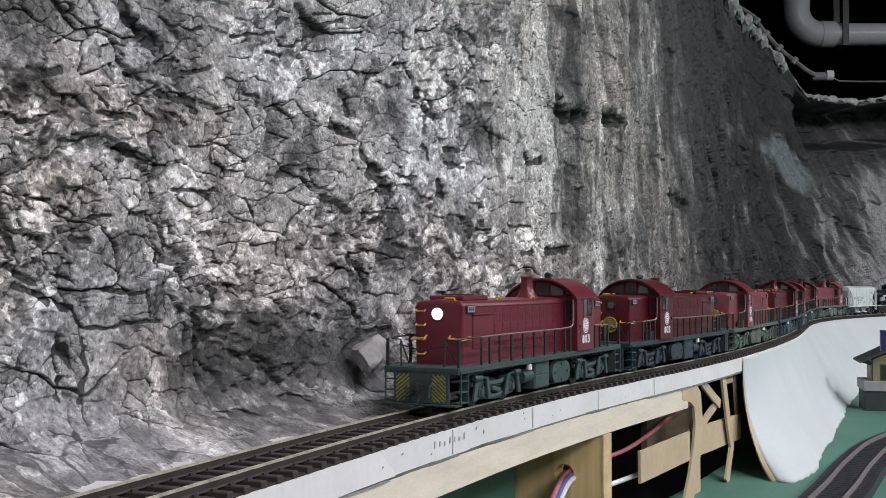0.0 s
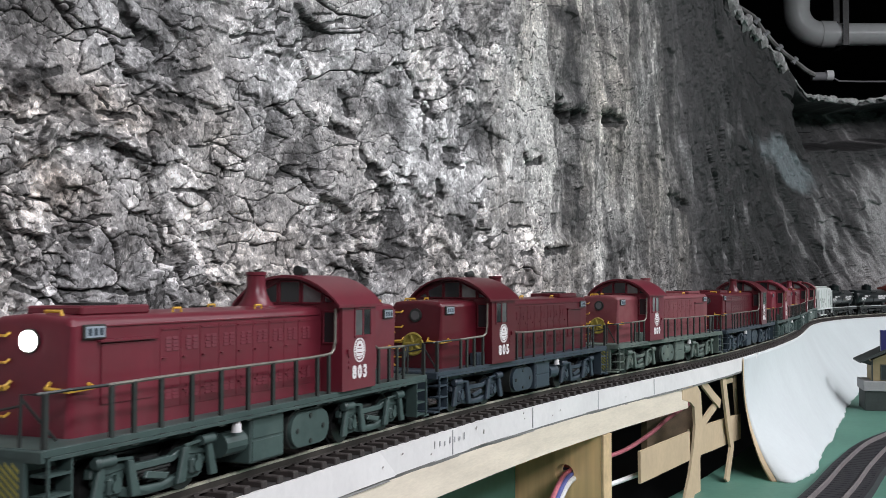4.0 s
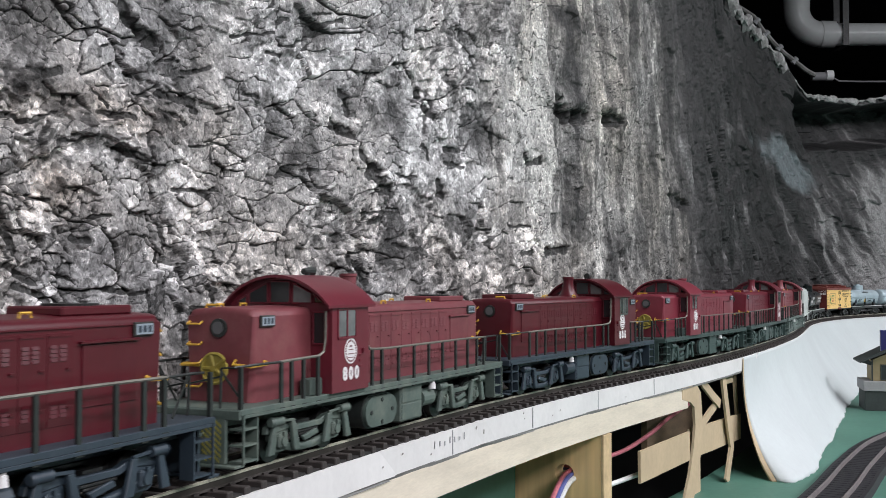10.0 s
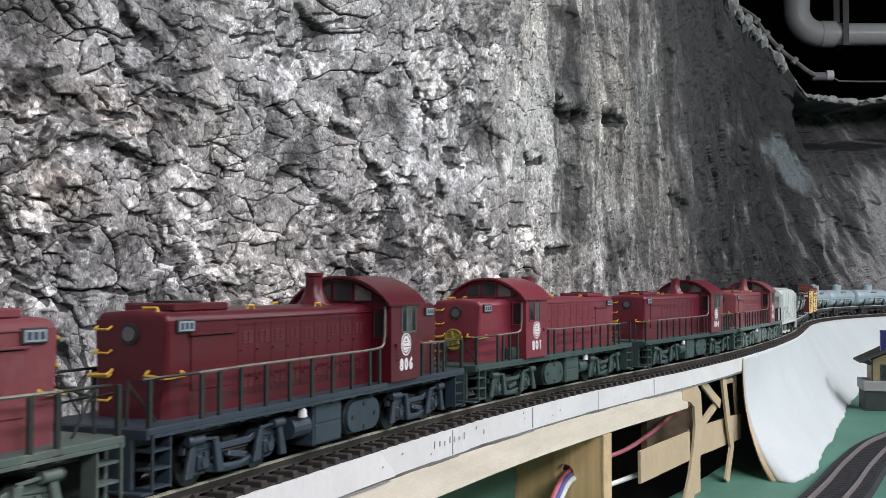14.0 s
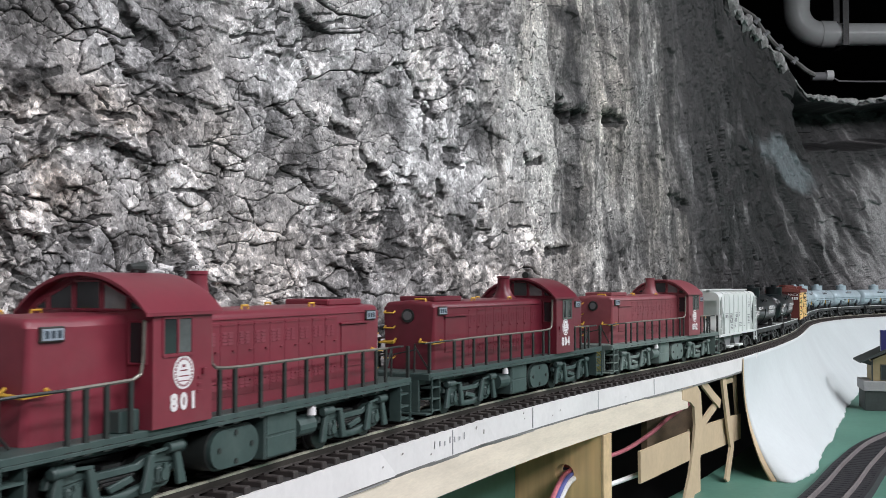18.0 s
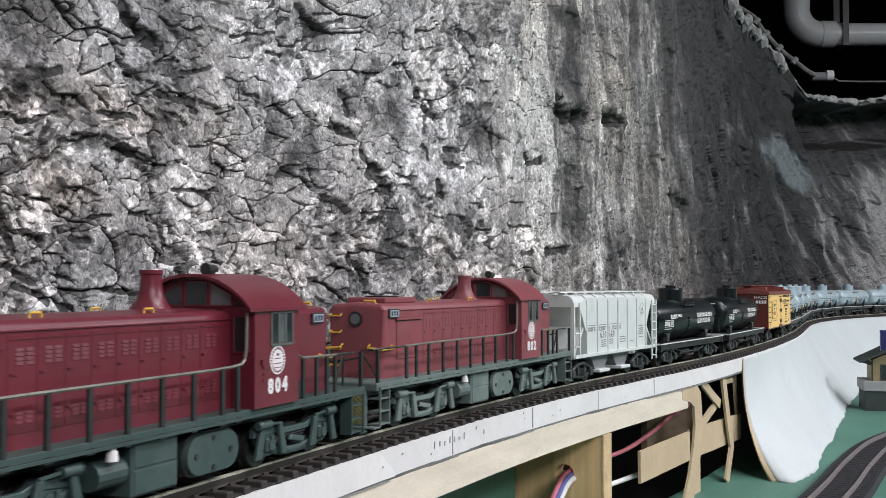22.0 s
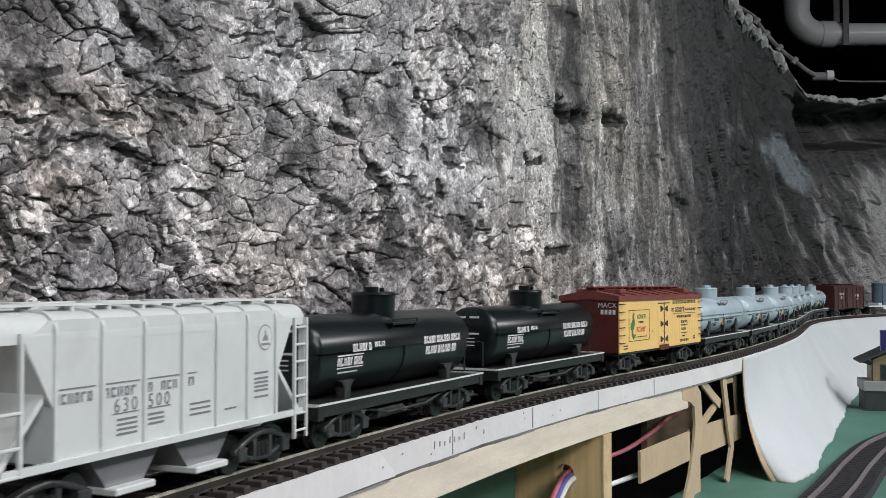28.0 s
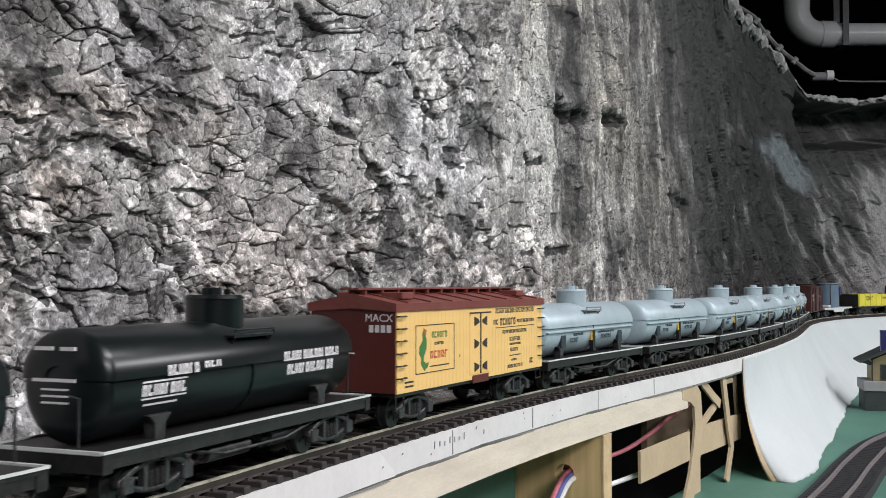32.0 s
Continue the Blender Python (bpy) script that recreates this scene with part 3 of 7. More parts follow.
tone_patch(0.252, 0.049, 0.021, 0.006, 0.55)
tone_patch(0.214, 0.110, 0.006, 0.005, 0.35)
tone_patch(0.232, 0.123, 0.009, 0.005, 0.35)
tone_patch(0.160, 0.093, 0.015, 0.005, 0.25)
tone_patch(0.139, 0.060, 0.009, 0.007, 0.2)
tone_patch(0.308, 0.093, 0.015, 0.010, 0.45)
tone_patch(0.434, 0.113, 0.025, 0.006, 0.7)
tone_patch(0.515, 0.158, 0.029, 0.073, 0.4)
tone_patch(0.513, 0.082, 0.029, 0.007, 0.75)
tone_patch(0.371, 0.104, 0.013, 0.005, 0.3)
tone_patch(0.149, 0.023, 0.043, 0.018, -0.1)
tone_patch(0.624, 0.133, 0.020, 0.071, 0.25)
tone_patch(0.596, 0.072, 0.026, 0.009, 0.4)
tone_patch(0.198, 0.050, 0.007, 0.008, 0.2)
tone_patch(0.169, 0.058, 0.015, 0.008, 0.15)
tone_patch(0.3, 0.05, 0.12, 0.03, -0.2)

# rusty brown washes
RUSTS = []


def rust(*row):
    RUSTS.append(row)


rust(0.173, 0.109, 0.040, 0.008)
rust(0.191, 0.025, 0.020, 0.015)
rust(0.153, 0.082, 0.015, 0.007)

RIM_AT = (-2.3, 1.0, 1.29, 1.42, 1.509, 1.596, 1.668, 1.755, 1.842, 1.918, 2.4)
RIM = (0.39, 0.398, 0.412, 0.415, 0.409, 0.387, 0.356, 0.362, 0.368, 0.384, 0.41)


def cliff():
    # closer steps near the aisle end, where the cliff stands nearest
    s = [-2.3 + 0.04 * k for k in range(61)]
    while s[-1] < 2.2:
        s.append(s[-1] + float(np.interp(s[-1], (0.1, 0.13, 0.2, 0.27, 0.4, 0.5, 0.63, 0.9, 2.2), (0.0003, 0.00034, 0.00047, 0.00064, 0.0009, 0.0012, 0.0019, 0.0032, 0.004))))
    s = np.array(s + [2.24 + 0.04 * k for k in range(30)])
    rows = 600
    S, R = np.meshgrid(s, np.linspace(0, 1, rows), indexing="ij")
    top = np.interp(S, RIM_AT, RIM) + 0.008 * fractal(S * 22, S * 0 + 3.3, 61, 4)
    low = np.minimum(np.interp(S, (0.1, 0.13, 0.2, 0.3, 0.44, 0.55, 0.71, 1.08), (0.14, 0.145, 0.16, 0.185, 0.222, 0.247, 0.285, 0.36)), top - 0.02)
    Z = np.where(R < 0.92, R / 0.92 * low, low + (R - 0.92) / 0.08 * (top - low))
    wx = 0.008 * fractal(S * 30, Z * 30, 3, 4) + 0.0014 * fractal(S * 230, Z * 260, 5, 3)
    wz = 0.006 * fractal(S * 30, Z * 34, 17, 4) + 0.0012 * fractal(S * 230, Z * 260, 19, 3)
    u, v = S + wx, Z + wz
    far = smooth_step(0.435, 0.56, S + 0.22 * (Z - 0.10) + 0.10 * fractal(u * 18, v * 14, 83, 3))
    # blocky rock near by: flat broken faces of four sizes, with thin joints
    q = 1 - 0.36 * smooth_step(0.22, 0.50, S)
    uu, u = u, np.where(u > 0.22, 0.22 + 0.70 * (u - 0.22), u)
    vv, v = v, v * q
    e1, h1, k1 = blocks(u * 30 + v * 9, v * 40 - u * 7, 1, 0.9, 0.05, 0.02)
    e2, h2, k2 = blocks(u * 88 - v * 26, v * 112 + u * 18, 21, 1.9, 0.10, 0.05)
    e3, h3, k3 = blocks(u * 215 + v * 55, v * 260 - u * 40, 41, 2.2, 0.12, 0.10)
    e4, h4, k4 = blocks(u * 520 - v * 150, v * 600 + u * 110, 45, 1.5, 0.1, 0.2)
    u, v = uu, vv
    rough = 0.22 + 0.80 * smooth_step(-0.12, 0.16, fractal(u * 17, v * 20, 77, 3) + 0.16 * smooth_step(0.20, 0.30, S) * smooth_step(0.125, 0.085, Z))
    grain = fractal(S * 380, Z * 450, 33, 4)
    near = (0.0040 * h1 + (0.40 + rough) * 0.0019 * h2 + rough * (0.0012 * h3 + 0.0005 * h4)) * (1 - 0.15 * smooth_step(0.25, 0.42, S)) + 0.0006 * grain
    split = lambda e, wide, field, a, b: np.exp(-(e / wide) ** 2) * smooth_step(a, b, field)
    c1 = split(e1, 0.020, fractal(u * 26, v * 26, 91, 3), -0.06, 0.05)
    c2 = split(e2, 0.040, fractal(u * 44, v * 44, 95, 3), -0.04, 0.07)
    c3 = split(e3, 0.080, fractal(u * 70, v * 70, 97, 3), -0.03, 0.08)
    near = near - 0.0022 * c1 - 0.0013 * c2 - 0.0007 * c3
    crack = np.maximum(np.maximum(c1, 0.9 * c2), 0.75 * c3)
    face = 0.32 * k1 + 0.50 * k2 + (0.4 + rough) * (0.72 * k3 + 0.62 * k4)
    # draped, streaky rock farther on, the streaks leaning more beyond the bend
    lean = u + 0.03 * fractal(v * 16, u * 7, 69, 3) + v * (0.10 + 0.9 * smooth_step(0.75, 1.15, S))
    drape = 0.009 * fractal(lean * 17, v * 5.5, 71, 4) + 0.007 * fractal(lean * 55, v * 12, 73, 4) + 0.005 * fractal(lean * 150, v * 36, 75, 4) + 0.006 * h1 * smooth_step(0.8, 1.1, S) + 0.0012 * h2 + 0.0006 * h3 + 0.0012 * grain
    D = near * (1 - far) + drape * far
    D = D + (0.012 - 0.004 * far) * fractal(S * 12, Z * 10, 31, 3) + 0.004 * fractal(S * 40, Z * 44, 35, 3)
    fray = 0.55 * fractal(S * 300, Z * 330, 39, 3)
    jag_s, jag_z = 0.0026 * fractal(S * 190, Z * 210, 27, 4), 0.0022 * fractal(S * 170, Z * 190, 29, 4)
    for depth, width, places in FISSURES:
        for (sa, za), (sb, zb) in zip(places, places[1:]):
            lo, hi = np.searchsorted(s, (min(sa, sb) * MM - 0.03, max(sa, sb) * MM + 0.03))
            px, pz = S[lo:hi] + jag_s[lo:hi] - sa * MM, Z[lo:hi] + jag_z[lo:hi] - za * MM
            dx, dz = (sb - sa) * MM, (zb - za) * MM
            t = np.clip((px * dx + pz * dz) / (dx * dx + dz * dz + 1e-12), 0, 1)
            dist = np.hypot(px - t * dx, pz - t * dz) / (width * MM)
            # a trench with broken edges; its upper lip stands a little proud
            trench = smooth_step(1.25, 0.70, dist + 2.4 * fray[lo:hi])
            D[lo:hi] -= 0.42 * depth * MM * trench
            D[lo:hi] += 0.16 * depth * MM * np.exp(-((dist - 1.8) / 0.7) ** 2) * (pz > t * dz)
            # the trench's shade goes into the near-black crack colour
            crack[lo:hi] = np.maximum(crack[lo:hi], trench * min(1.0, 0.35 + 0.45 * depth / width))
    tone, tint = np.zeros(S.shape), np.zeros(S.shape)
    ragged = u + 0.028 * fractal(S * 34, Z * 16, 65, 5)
    for ts, tz, ru, rv, k in TONE_PATCHES:
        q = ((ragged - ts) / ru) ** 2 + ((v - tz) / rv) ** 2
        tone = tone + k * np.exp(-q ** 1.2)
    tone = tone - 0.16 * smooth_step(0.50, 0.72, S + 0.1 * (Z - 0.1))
    for ts, tz, ru, rv in RUSTS:
        tint = np.maximum(tint, np.exp(-((u - ts) / ru) ** 2 - ((v - tz) / rv) ** 2))
    # leaning back as it rises, plaster skirt at the foot, a lip with a hollow under it far along
    hollow = smooth_step(1.62, 1.70, S) * smooth_step(0.090, 0.065, top - Z) * smooth_step(0.008, 0.016, top - Z)
    w = -(0.057 + 0.05 * Z) - 0.075 * hollow + D * smooth_step(0.0, 0.012, Z) + 0.042 * np.exp(-Z / 0.0062)
    w = np.minimum(w, np.where(Z < 0.06, -0.0166, 0.2))
    X, Y, Hd = along(S, w)
    verts = np.stack((X, Y, RAIL + Z - 0.006 + (0.002 + 0.006 * np.exp(-Z / 0.010)) * fractal(S * 70, w * 70, 55, 4) + 0.0032 * np.exp(-Z / 0.010) * grain), -1).reshape(-1, 3)
    ns, nr = S.shape
    a = (np.arange(ns - 1)[:, None] * nr + np.arange(nr - 1)[None, :]).reshape(-1)
    quads = np.stack((a, a + 1, a + nr + 1, a + nr), -1)
    # flat back and top so that the cliff is a solid body
    bx, by, _ = along(s, -0.20)
    lo = len(verts)
    back_top = np.stack((bx, by, RAIL + Z[:, -1] - 0.02), -1)
    back_low = np.stack((bx, by, np.full(ns, RAIL - 0.006)), -1)
    verts = np.concatenate((verts, back_top, back_low))
    i = np.arange(ns - 1)
    lid = np.stack((i * nr + nr - 1, lo + i, lo + i + 1, (i + 1) * nr + nr - 1), -1)
    rear = np.stack((lo + i, lo + ns + i, lo + ns + i + 1, lo + i + 1), -1)
    quads = np.concatenate((quads, lid, rear))
    me = bpy.data.meshes.new("cliff")
    me.from_pydata(verts.tolist(), [], quads.tolist())
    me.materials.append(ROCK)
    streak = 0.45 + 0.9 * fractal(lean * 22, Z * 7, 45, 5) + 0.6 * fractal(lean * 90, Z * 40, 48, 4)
    far_dark = smooth_step(0.66, 0.98, S + 0.30 * (Z - 0.12) + 0.25 * fractal(lean * 14, Z * 6, 46, 5))
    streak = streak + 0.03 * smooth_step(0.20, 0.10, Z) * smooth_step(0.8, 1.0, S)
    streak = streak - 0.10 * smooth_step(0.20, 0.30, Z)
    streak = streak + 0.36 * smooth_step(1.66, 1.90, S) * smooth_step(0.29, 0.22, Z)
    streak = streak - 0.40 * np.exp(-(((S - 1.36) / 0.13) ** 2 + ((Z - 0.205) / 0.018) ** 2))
    pale = np.exp(-(((S - 1.590) / 0.095) ** 2 + ((Z - 0.230 + 0.22 * (S - 1.590)) / 0.042) ** 2))
    pale = pale + 0.40 * np.exp(-(((S - 1.40) / 0.15) ** 2 + ((Z - 0.245) / 0.028) ** 2))
    pale = 0.9 * smooth_step(0.42, 0.72, pale + 0.55 * fractal(lean * 26, Z * 14, 49, 4))
    soft = smooth_step(0.03, 0.0, Z - 0.004 * fractal(S * 40, Z * 40, 88, 2)) * (S < 0.6)
    for name, field in (("far_dark", far_dark), ("tone", tone), ("tint", tint), ("drape", far), ("skirt", soft), ("streak", streak), ("pale", pale), ("crack", crack * (1 - 0.65 * far * (crack < 0.7))), ("face", face * (1 - 0.45 * far))):
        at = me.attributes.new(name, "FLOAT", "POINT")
        at.data.foreach_set("value", np.concatenate((field.reshape(-1), np.zeros(2 * ns) + (name == "far_dark"))).astype(np.float32))
    me.shade_smooth()
    me.update()
    ob = new("cliff", me)
    return tagged(ob, "cast grey rock cliff, cracked blocks, darker farther along", "rock cliff", kind="structure")


cliff()

# ---- the track ----
track = thing("model_track", "model railway track with brown ties and worn steel rails", "railway track", at=Matrix())
tagged(track, kind="structure")
for side in (1, -1):
    g = side * 0.00875
    sweep("rail", [(g + 0.0003, -0.0006), (g + 0.0003, -0.0021), (g + 0.0008, -0.0026), (g - 0.0008, -0.0026), (g - 0.0003, -0.0021), (g - 0.0003, -0.0006)], -2.35, 4.3, 0.01, RAILSIDE, track)
    sweep("rail_head", [(g - 0.00045, 0.0), (g + 0.00045, 0.0), (g + 0.00045, -0.0006), (g - 0.00045, -0.0006)], -2.35, 4.3, 0.01, STEEL, track, "worn bright rail head")


def tie_mesh():
    bm = bmesh.new()
    box(bm, -1.35, 1.35, -15.0, 15.0, -4.6, -2.6, 0.25)
    for side in (1, -1):
        for k in (-1.0, 1.0):
            box(bm, -1.1, 1.1, side * 8.75 + k * 1.5 - 0.35, side * 8.75 + k * 1.5 + 0.35, -2.7, -2.0)
    return part("tie", bm, TIE, track)


PITCH = 0.0078
first = tie_mesh()
loose = []
for k in range(int(-2.3 / PITCH), int(4.2 / PITCH)):
    s = k * PITCH
    x, y, h = along(s)
    jig = 0.02 * noise.noise((k * 1.7, 0.3, 0.9))
    m = Matrix.Translation((x, y, RAIL)) @ Matrix.Rotation(math.pi / 2 - h + jig, 4, "Z")
    if 0.06 <= s < 2.0:
        if first is not None:
            first.matrix_local, tie, first = m, first, None
        else:
            again("tie", tie, track, m)
    else:
        loose.append(m)
bm = bmesh.new()
for m in loose:
    made = bmesh.ops.create_cube(bm, size=1, matrix=m @ Matrix.Translation((0, 0, -0.0036)) @ Matrix.Diagonal((0.0027, 0.030, 0.002, 1)))
tagged(part("tie_row", bm, TIE, track, scale=1), kind="stuff")

# ---- green table with the lower line, beside the cliff line ----
LOW = -0.0853


def green_table():
    left = [along(s, -0.004)[:2] for s in np.arange(0.36, 2.6, 0.05)]
    outline = [(x, y) for x, y in left] + [(2.6, 2.6), (2.6, 0.25), (0.22, 0.25)]
    bm = bmesh.new()
    prism(bm, outline, "z", RAIL + LOW - 0.018, RAIL + LOW)
    ob = thing("layout_table", "green-painted plywood layout table on posts", "table", at=Matrix())
    part("tabletop", bm, GREEN, ob, scale=1)
    for px, py in ((0.4, 0.35), (2.45, 0.4), (2.45, 2.4), (1.3, 0.35)):
        bm = bmesh.new()
        box(bm, px - 0.03, px + 0.03, py - 0.03, py + 0.03, 0.0, RAIL + LOW - 0.018, 0.003)
        part("leg", bm, PINE, ob, scale=1)
    return ob


green_table()


def benchwork():
    """Posts that carry the line along the cliff, and an added black sheet for the shade below."""
    ob = thing("benchwork", "benchwork under the cliff line, posts behind an added black shade sheet", "benchwork", at=Matrix())
    for s0 in (-2.2, -1.3, -0.4, 0.5, 1.4, 2.3, 3.2, 4.1):
        for w in (-0.11, -0.22):
            x, y, h = along(s0, w)
            bm = bmesh.new()
            box(bm, -20, 20, -20, 20, 0, (RAIL - 0.026) * 1000, 1.5)
            p = part("post", bm, PINE, ob)
            p.matrix_local = Matrix.Translation((x, y, 0)) @ Matrix.Rotation(math.pi / 2 - h, 4, "Z")
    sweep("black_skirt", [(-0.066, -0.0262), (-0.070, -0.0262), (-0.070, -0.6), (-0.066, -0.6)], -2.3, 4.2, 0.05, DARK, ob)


benchwork()


def riser():
    """The wide pine upright across the line, with a hole for the cables."""
    x, y, h = along(0.430, 0.0)
    ob = thing("riser_board", "varnished pine riser board with a cable hole", "riser board", at=Matrix.Translation((x, y, RAIL)) @ Matrix.Rotation(math.pi / 2 - h, 4, "Z"))
    # drawn round the hole: four pieces of one board, in (y, z) with the aisle at -y
    hole_y, hole_z, r = 6.0, -48.0, 5.2
    bm = bmesh.new()
    ring = [(hole_y + r * math.cos(a), hole_z + r * 0.95 * math.sin(a)) for a in np.linspace(0, 2 * math.pi, 25)[:-1]]
    outer = []
    y0, y1, z0, z1 = -13.6, 42.0, -1000.0 * (RAIL - 0.55), -27.2
    for a in np.linspace(0, 2 * math.pi, 25)[:-1]:
        c, s_ = math.cos(a), math.sin(a)
        k = min(((y1 - hole_y) if c > 0 else (hole_y - y0)) / max(abs(c), 1e-6), ((z1 - hole_z) if s_ > 0 else (hole_z - z0)) / max(abs(s_), 1e-6))
        outer.append((hole_y + k * c, hole_z + k * s_))
    outer_c = [(y1, z1), (y0, z1), (y0, z0), (y1, z0)]
    for cy, cz in outer_c:
        i = min(range(24), key=lambda n: (outer[n][0] - cy) ** 2 + ((outer[n][1] - cz) * (0.1 if cz == z0 else 1)) ** 2)
        outer[i] = (cy, cz)
    layers = []
    for xq in (-5.0, 5.0):
        layers.append(([bm.verts.new((xq, p, q)) for p, q in ring], [bm.verts.new((xq, p, q)) for p, q in outer]))
    (ra, oa), (rb, ob_) = layers
    for i in range(24):
        j = (i + 1) % 24
        bm.faces.new((ra[i], ra[j], oa[j], oa[i]))
        bm.faces.new((rb[i], ob_[i], ob_[j], rb[j]))
        bm.faces.new((ra[i], rb[i], rb[j], ra[j]))
        bm.faces.new((oa[i], oa[j], ob_[j], ob_[i]))
    bmesh.ops.recalc_face_normals(bm, faces=bm.faces)
    part("board", bm, PLANK, ob)
    bm = bmesh.new()
    box(bm, -5.2, 5.2, -15.4, -13.7, z0, -27.2, 0.3)
    part("edge_strip", bm, SAWN, ob, "pale sawn edge")
    return ob


riser()


def cable(name, mat, label, pts, r):
    """A cable through points given as distance s, offset w and height, in metres."""
    fine = []
    P = [Vector((*along(s, w)[:2], RAIL + z)) for s, w, z in pts]
    for i in range(len(P) - 1):
        a, b, c, d = P[max(i - 1, 0)], P[i], P[i + 1], P[min(i + 2, len(P) - 1)]
        for t in np.linspace(0, 1, 8)[:-1]:
            t = float(t)
            fine.append(0.5 * ((2 * b) + (c - a) * t + (2 * a - 5 * b + 4 * c - d) * t * t + (3 * b - a - 3 * c + d) * t ** 3))
    fine.append(P[-1])
    bm = bmesh.new()
    wire(bm, fine, r, 8)
    return tagged(part(name, bm, mat, None, smooth=60, scale=1), label, "cable", "cables under the line")


for mat, dw, dz, colour in ((PINKWIRE, 0.0, 0.0012, "pink"), (BLUEWIRE, 0.0015, 0.0, "blue"), (WHITEWIRE, 0.003, -0.0016, "white")):
    cable("cable", mat, colour + " insulated wire passing through the riser board", [(0.33, 0.014 + dw, -0.085 + dz), (0.38, 0.004 + dw, -0.062 + dz), (0.415, -0.003 + dw, -0.050 + dz), (0.437, -0.006 + dw, -0.048 + dz), (0.450, -0.020, -0.050 + dz), (0.452, -0.05, -0.055 + dz)], 0.0014)
cable("cable", PINKWIRE, "pink insulated wire sagging under the line", [(0.435, -0.004, -0.0450), (0.48, 0.002, -0.0440), (0.53, 0.0, -0.0405), (0.58, -0.006, -0.0370), (0.64, -0.010, -0.0335)], 0.0013)
cable("cable", WHITEWIRE, "white insulated wire behind the cardboard web", [(0.436, 0.004, -0.0575), (0.470, 0.009, -0.0563), (0.51, 0.0125, -0.0550), (0.55, 0.010, -0.0545)], 0.0014)


def shadowed_panel():
    """A brown panel fixed under the deck behind the card web."""
    ob = thing("wood_panel", "plain brown wood panel under the deck, behind the card web", "panel", at=Matrix())
    # brown darkened to carry the shade under the deck
    sweep("panel_board", [(-0.018, -0.0275), (-0.018, -0.060), (-0.022, -0.060), (-0.022, -0.0275)], 0.575, 0.68, 0.02, BROWNPLY, ob)


shadowed_panel()

# ---- cardboard web that carries the white hill ----
def strip(pts, width, lift, label="bare brown cardboard strip"):
    """A strip of corrugated card along points of distance s and height, on the aisle side."""
    n = len(pts)
    ob = thing("cardboard_strip", label, "cardboard strip", "cardboard web", Matrix())
    bm = bmesh.new()
    rows = []
    for i, (s, z) in enumerate(pts):
        a, b = pts[max(i - 1, 0)], pts[min(i + 1, n - 1)]
        d = Vector((b[0] - a[0], b[1] - a[1])).normalized()
        nx, nz = -d.y, d.x
        ring = []
        for sg, w in ((1, lift), (-1, lift), (-1, lift - 0.0016), (1, lift - 0.0016)):
            ss, zz = s + sg * nx * width / 2, z + sg * nz * width / 2
            x, y, h = along(ss, w)
            ring.append(bm.verts.new((x, y, RAIL + zz)))
        rows.append(ring)
    for q0, q1 in zip(rows, rows[1:]):
        for k in range(4):
            bm.faces.new((q0[k], q0[(k + 1) % 4], q1[(k + 1) % 4], q1[k]))
    bm.faces.new(rows[0][::-1])
    bm.faces.new(rows[-1])
    bmesh.ops.recalc_face_normals(bm, faces=bm.faces)
    part("card", bm, CARD, ob, scale=1)
    return ob


strip([(0.546, -0.0135), (0.563, -0.0170), (0.5735, -0.0235), (0.5763, -0.0387), (0.5718, -0.0553), (0.5635, -0.071), (0.553, LOW)], 0.015, 0.0150)
strip([(0.588, -0.0135), (0.6108, -0.0243), (0.6288, -0.0317)], 0.0060, 0.0136)
strip([(0.6270, -0.0310), (0.6120, -0.0352), (0.5900, -0.0420)], 0.0055, 0.0122)
strip([(0.570, -0.0508), (0.6138, -0.0520), (0.655, -0.0530), (0.6979, -0.0547)], 0.0180, 0.0108)
strip([(0.4727, -0.0500), (0.51, -0.0495), (0.5535, -0.0490)], 0.0170, 0.0165)
strip([(0.6363, -0.0127), (0.6416, -0.0273), (0.6499, -0.047), (0.6580, -0.0637), (0.6484, -0.078), (0.644, LOW)], 0.009, 0.0140)
strip([(0.690, -0.0145), (0.694, -0.034), (0.700, -0.0560)], 0.006, 0.0090)
strip([(0.5960, -0.0600), (0.5960, LOW)], 0.016, 0.0070, "tan wooden post behind the card web")
strip([(0.667, -0.0135), (0.667, -0.0215)], 0.024, 0.0100)


def green_panel():
    """A dark green painted panel under the deck, seen beside the riser board."""
    ob = thing("wood_panel", "dark green painted panel under the deck beside the riser", "panel", at=Matrix())
    sweep("panel_board", [(-0.030, -0.0275), (-0.030, -0.085), (-0.034, -0.085), (-0.034, -0.0275)], 0.30, 0.418, 0.02, GREEN, ob)


green_panel()


# ---- the white hill: plaster cloth from the track edge down to the table ----
HILL_FOOT = ((0.224, 0.712), (0.234, 0.704), (0.262, 0.744), (0.290, 0.812), (0.314, 0.868), (0.367, 0.982), (0.421, 1.108), (0.466, 1.207), (0.535, 1.350), (0.60, 1.47), (0.74, 1.62), (0.95, 1.72), (1.2, 1.78), (1.6, 1.82))


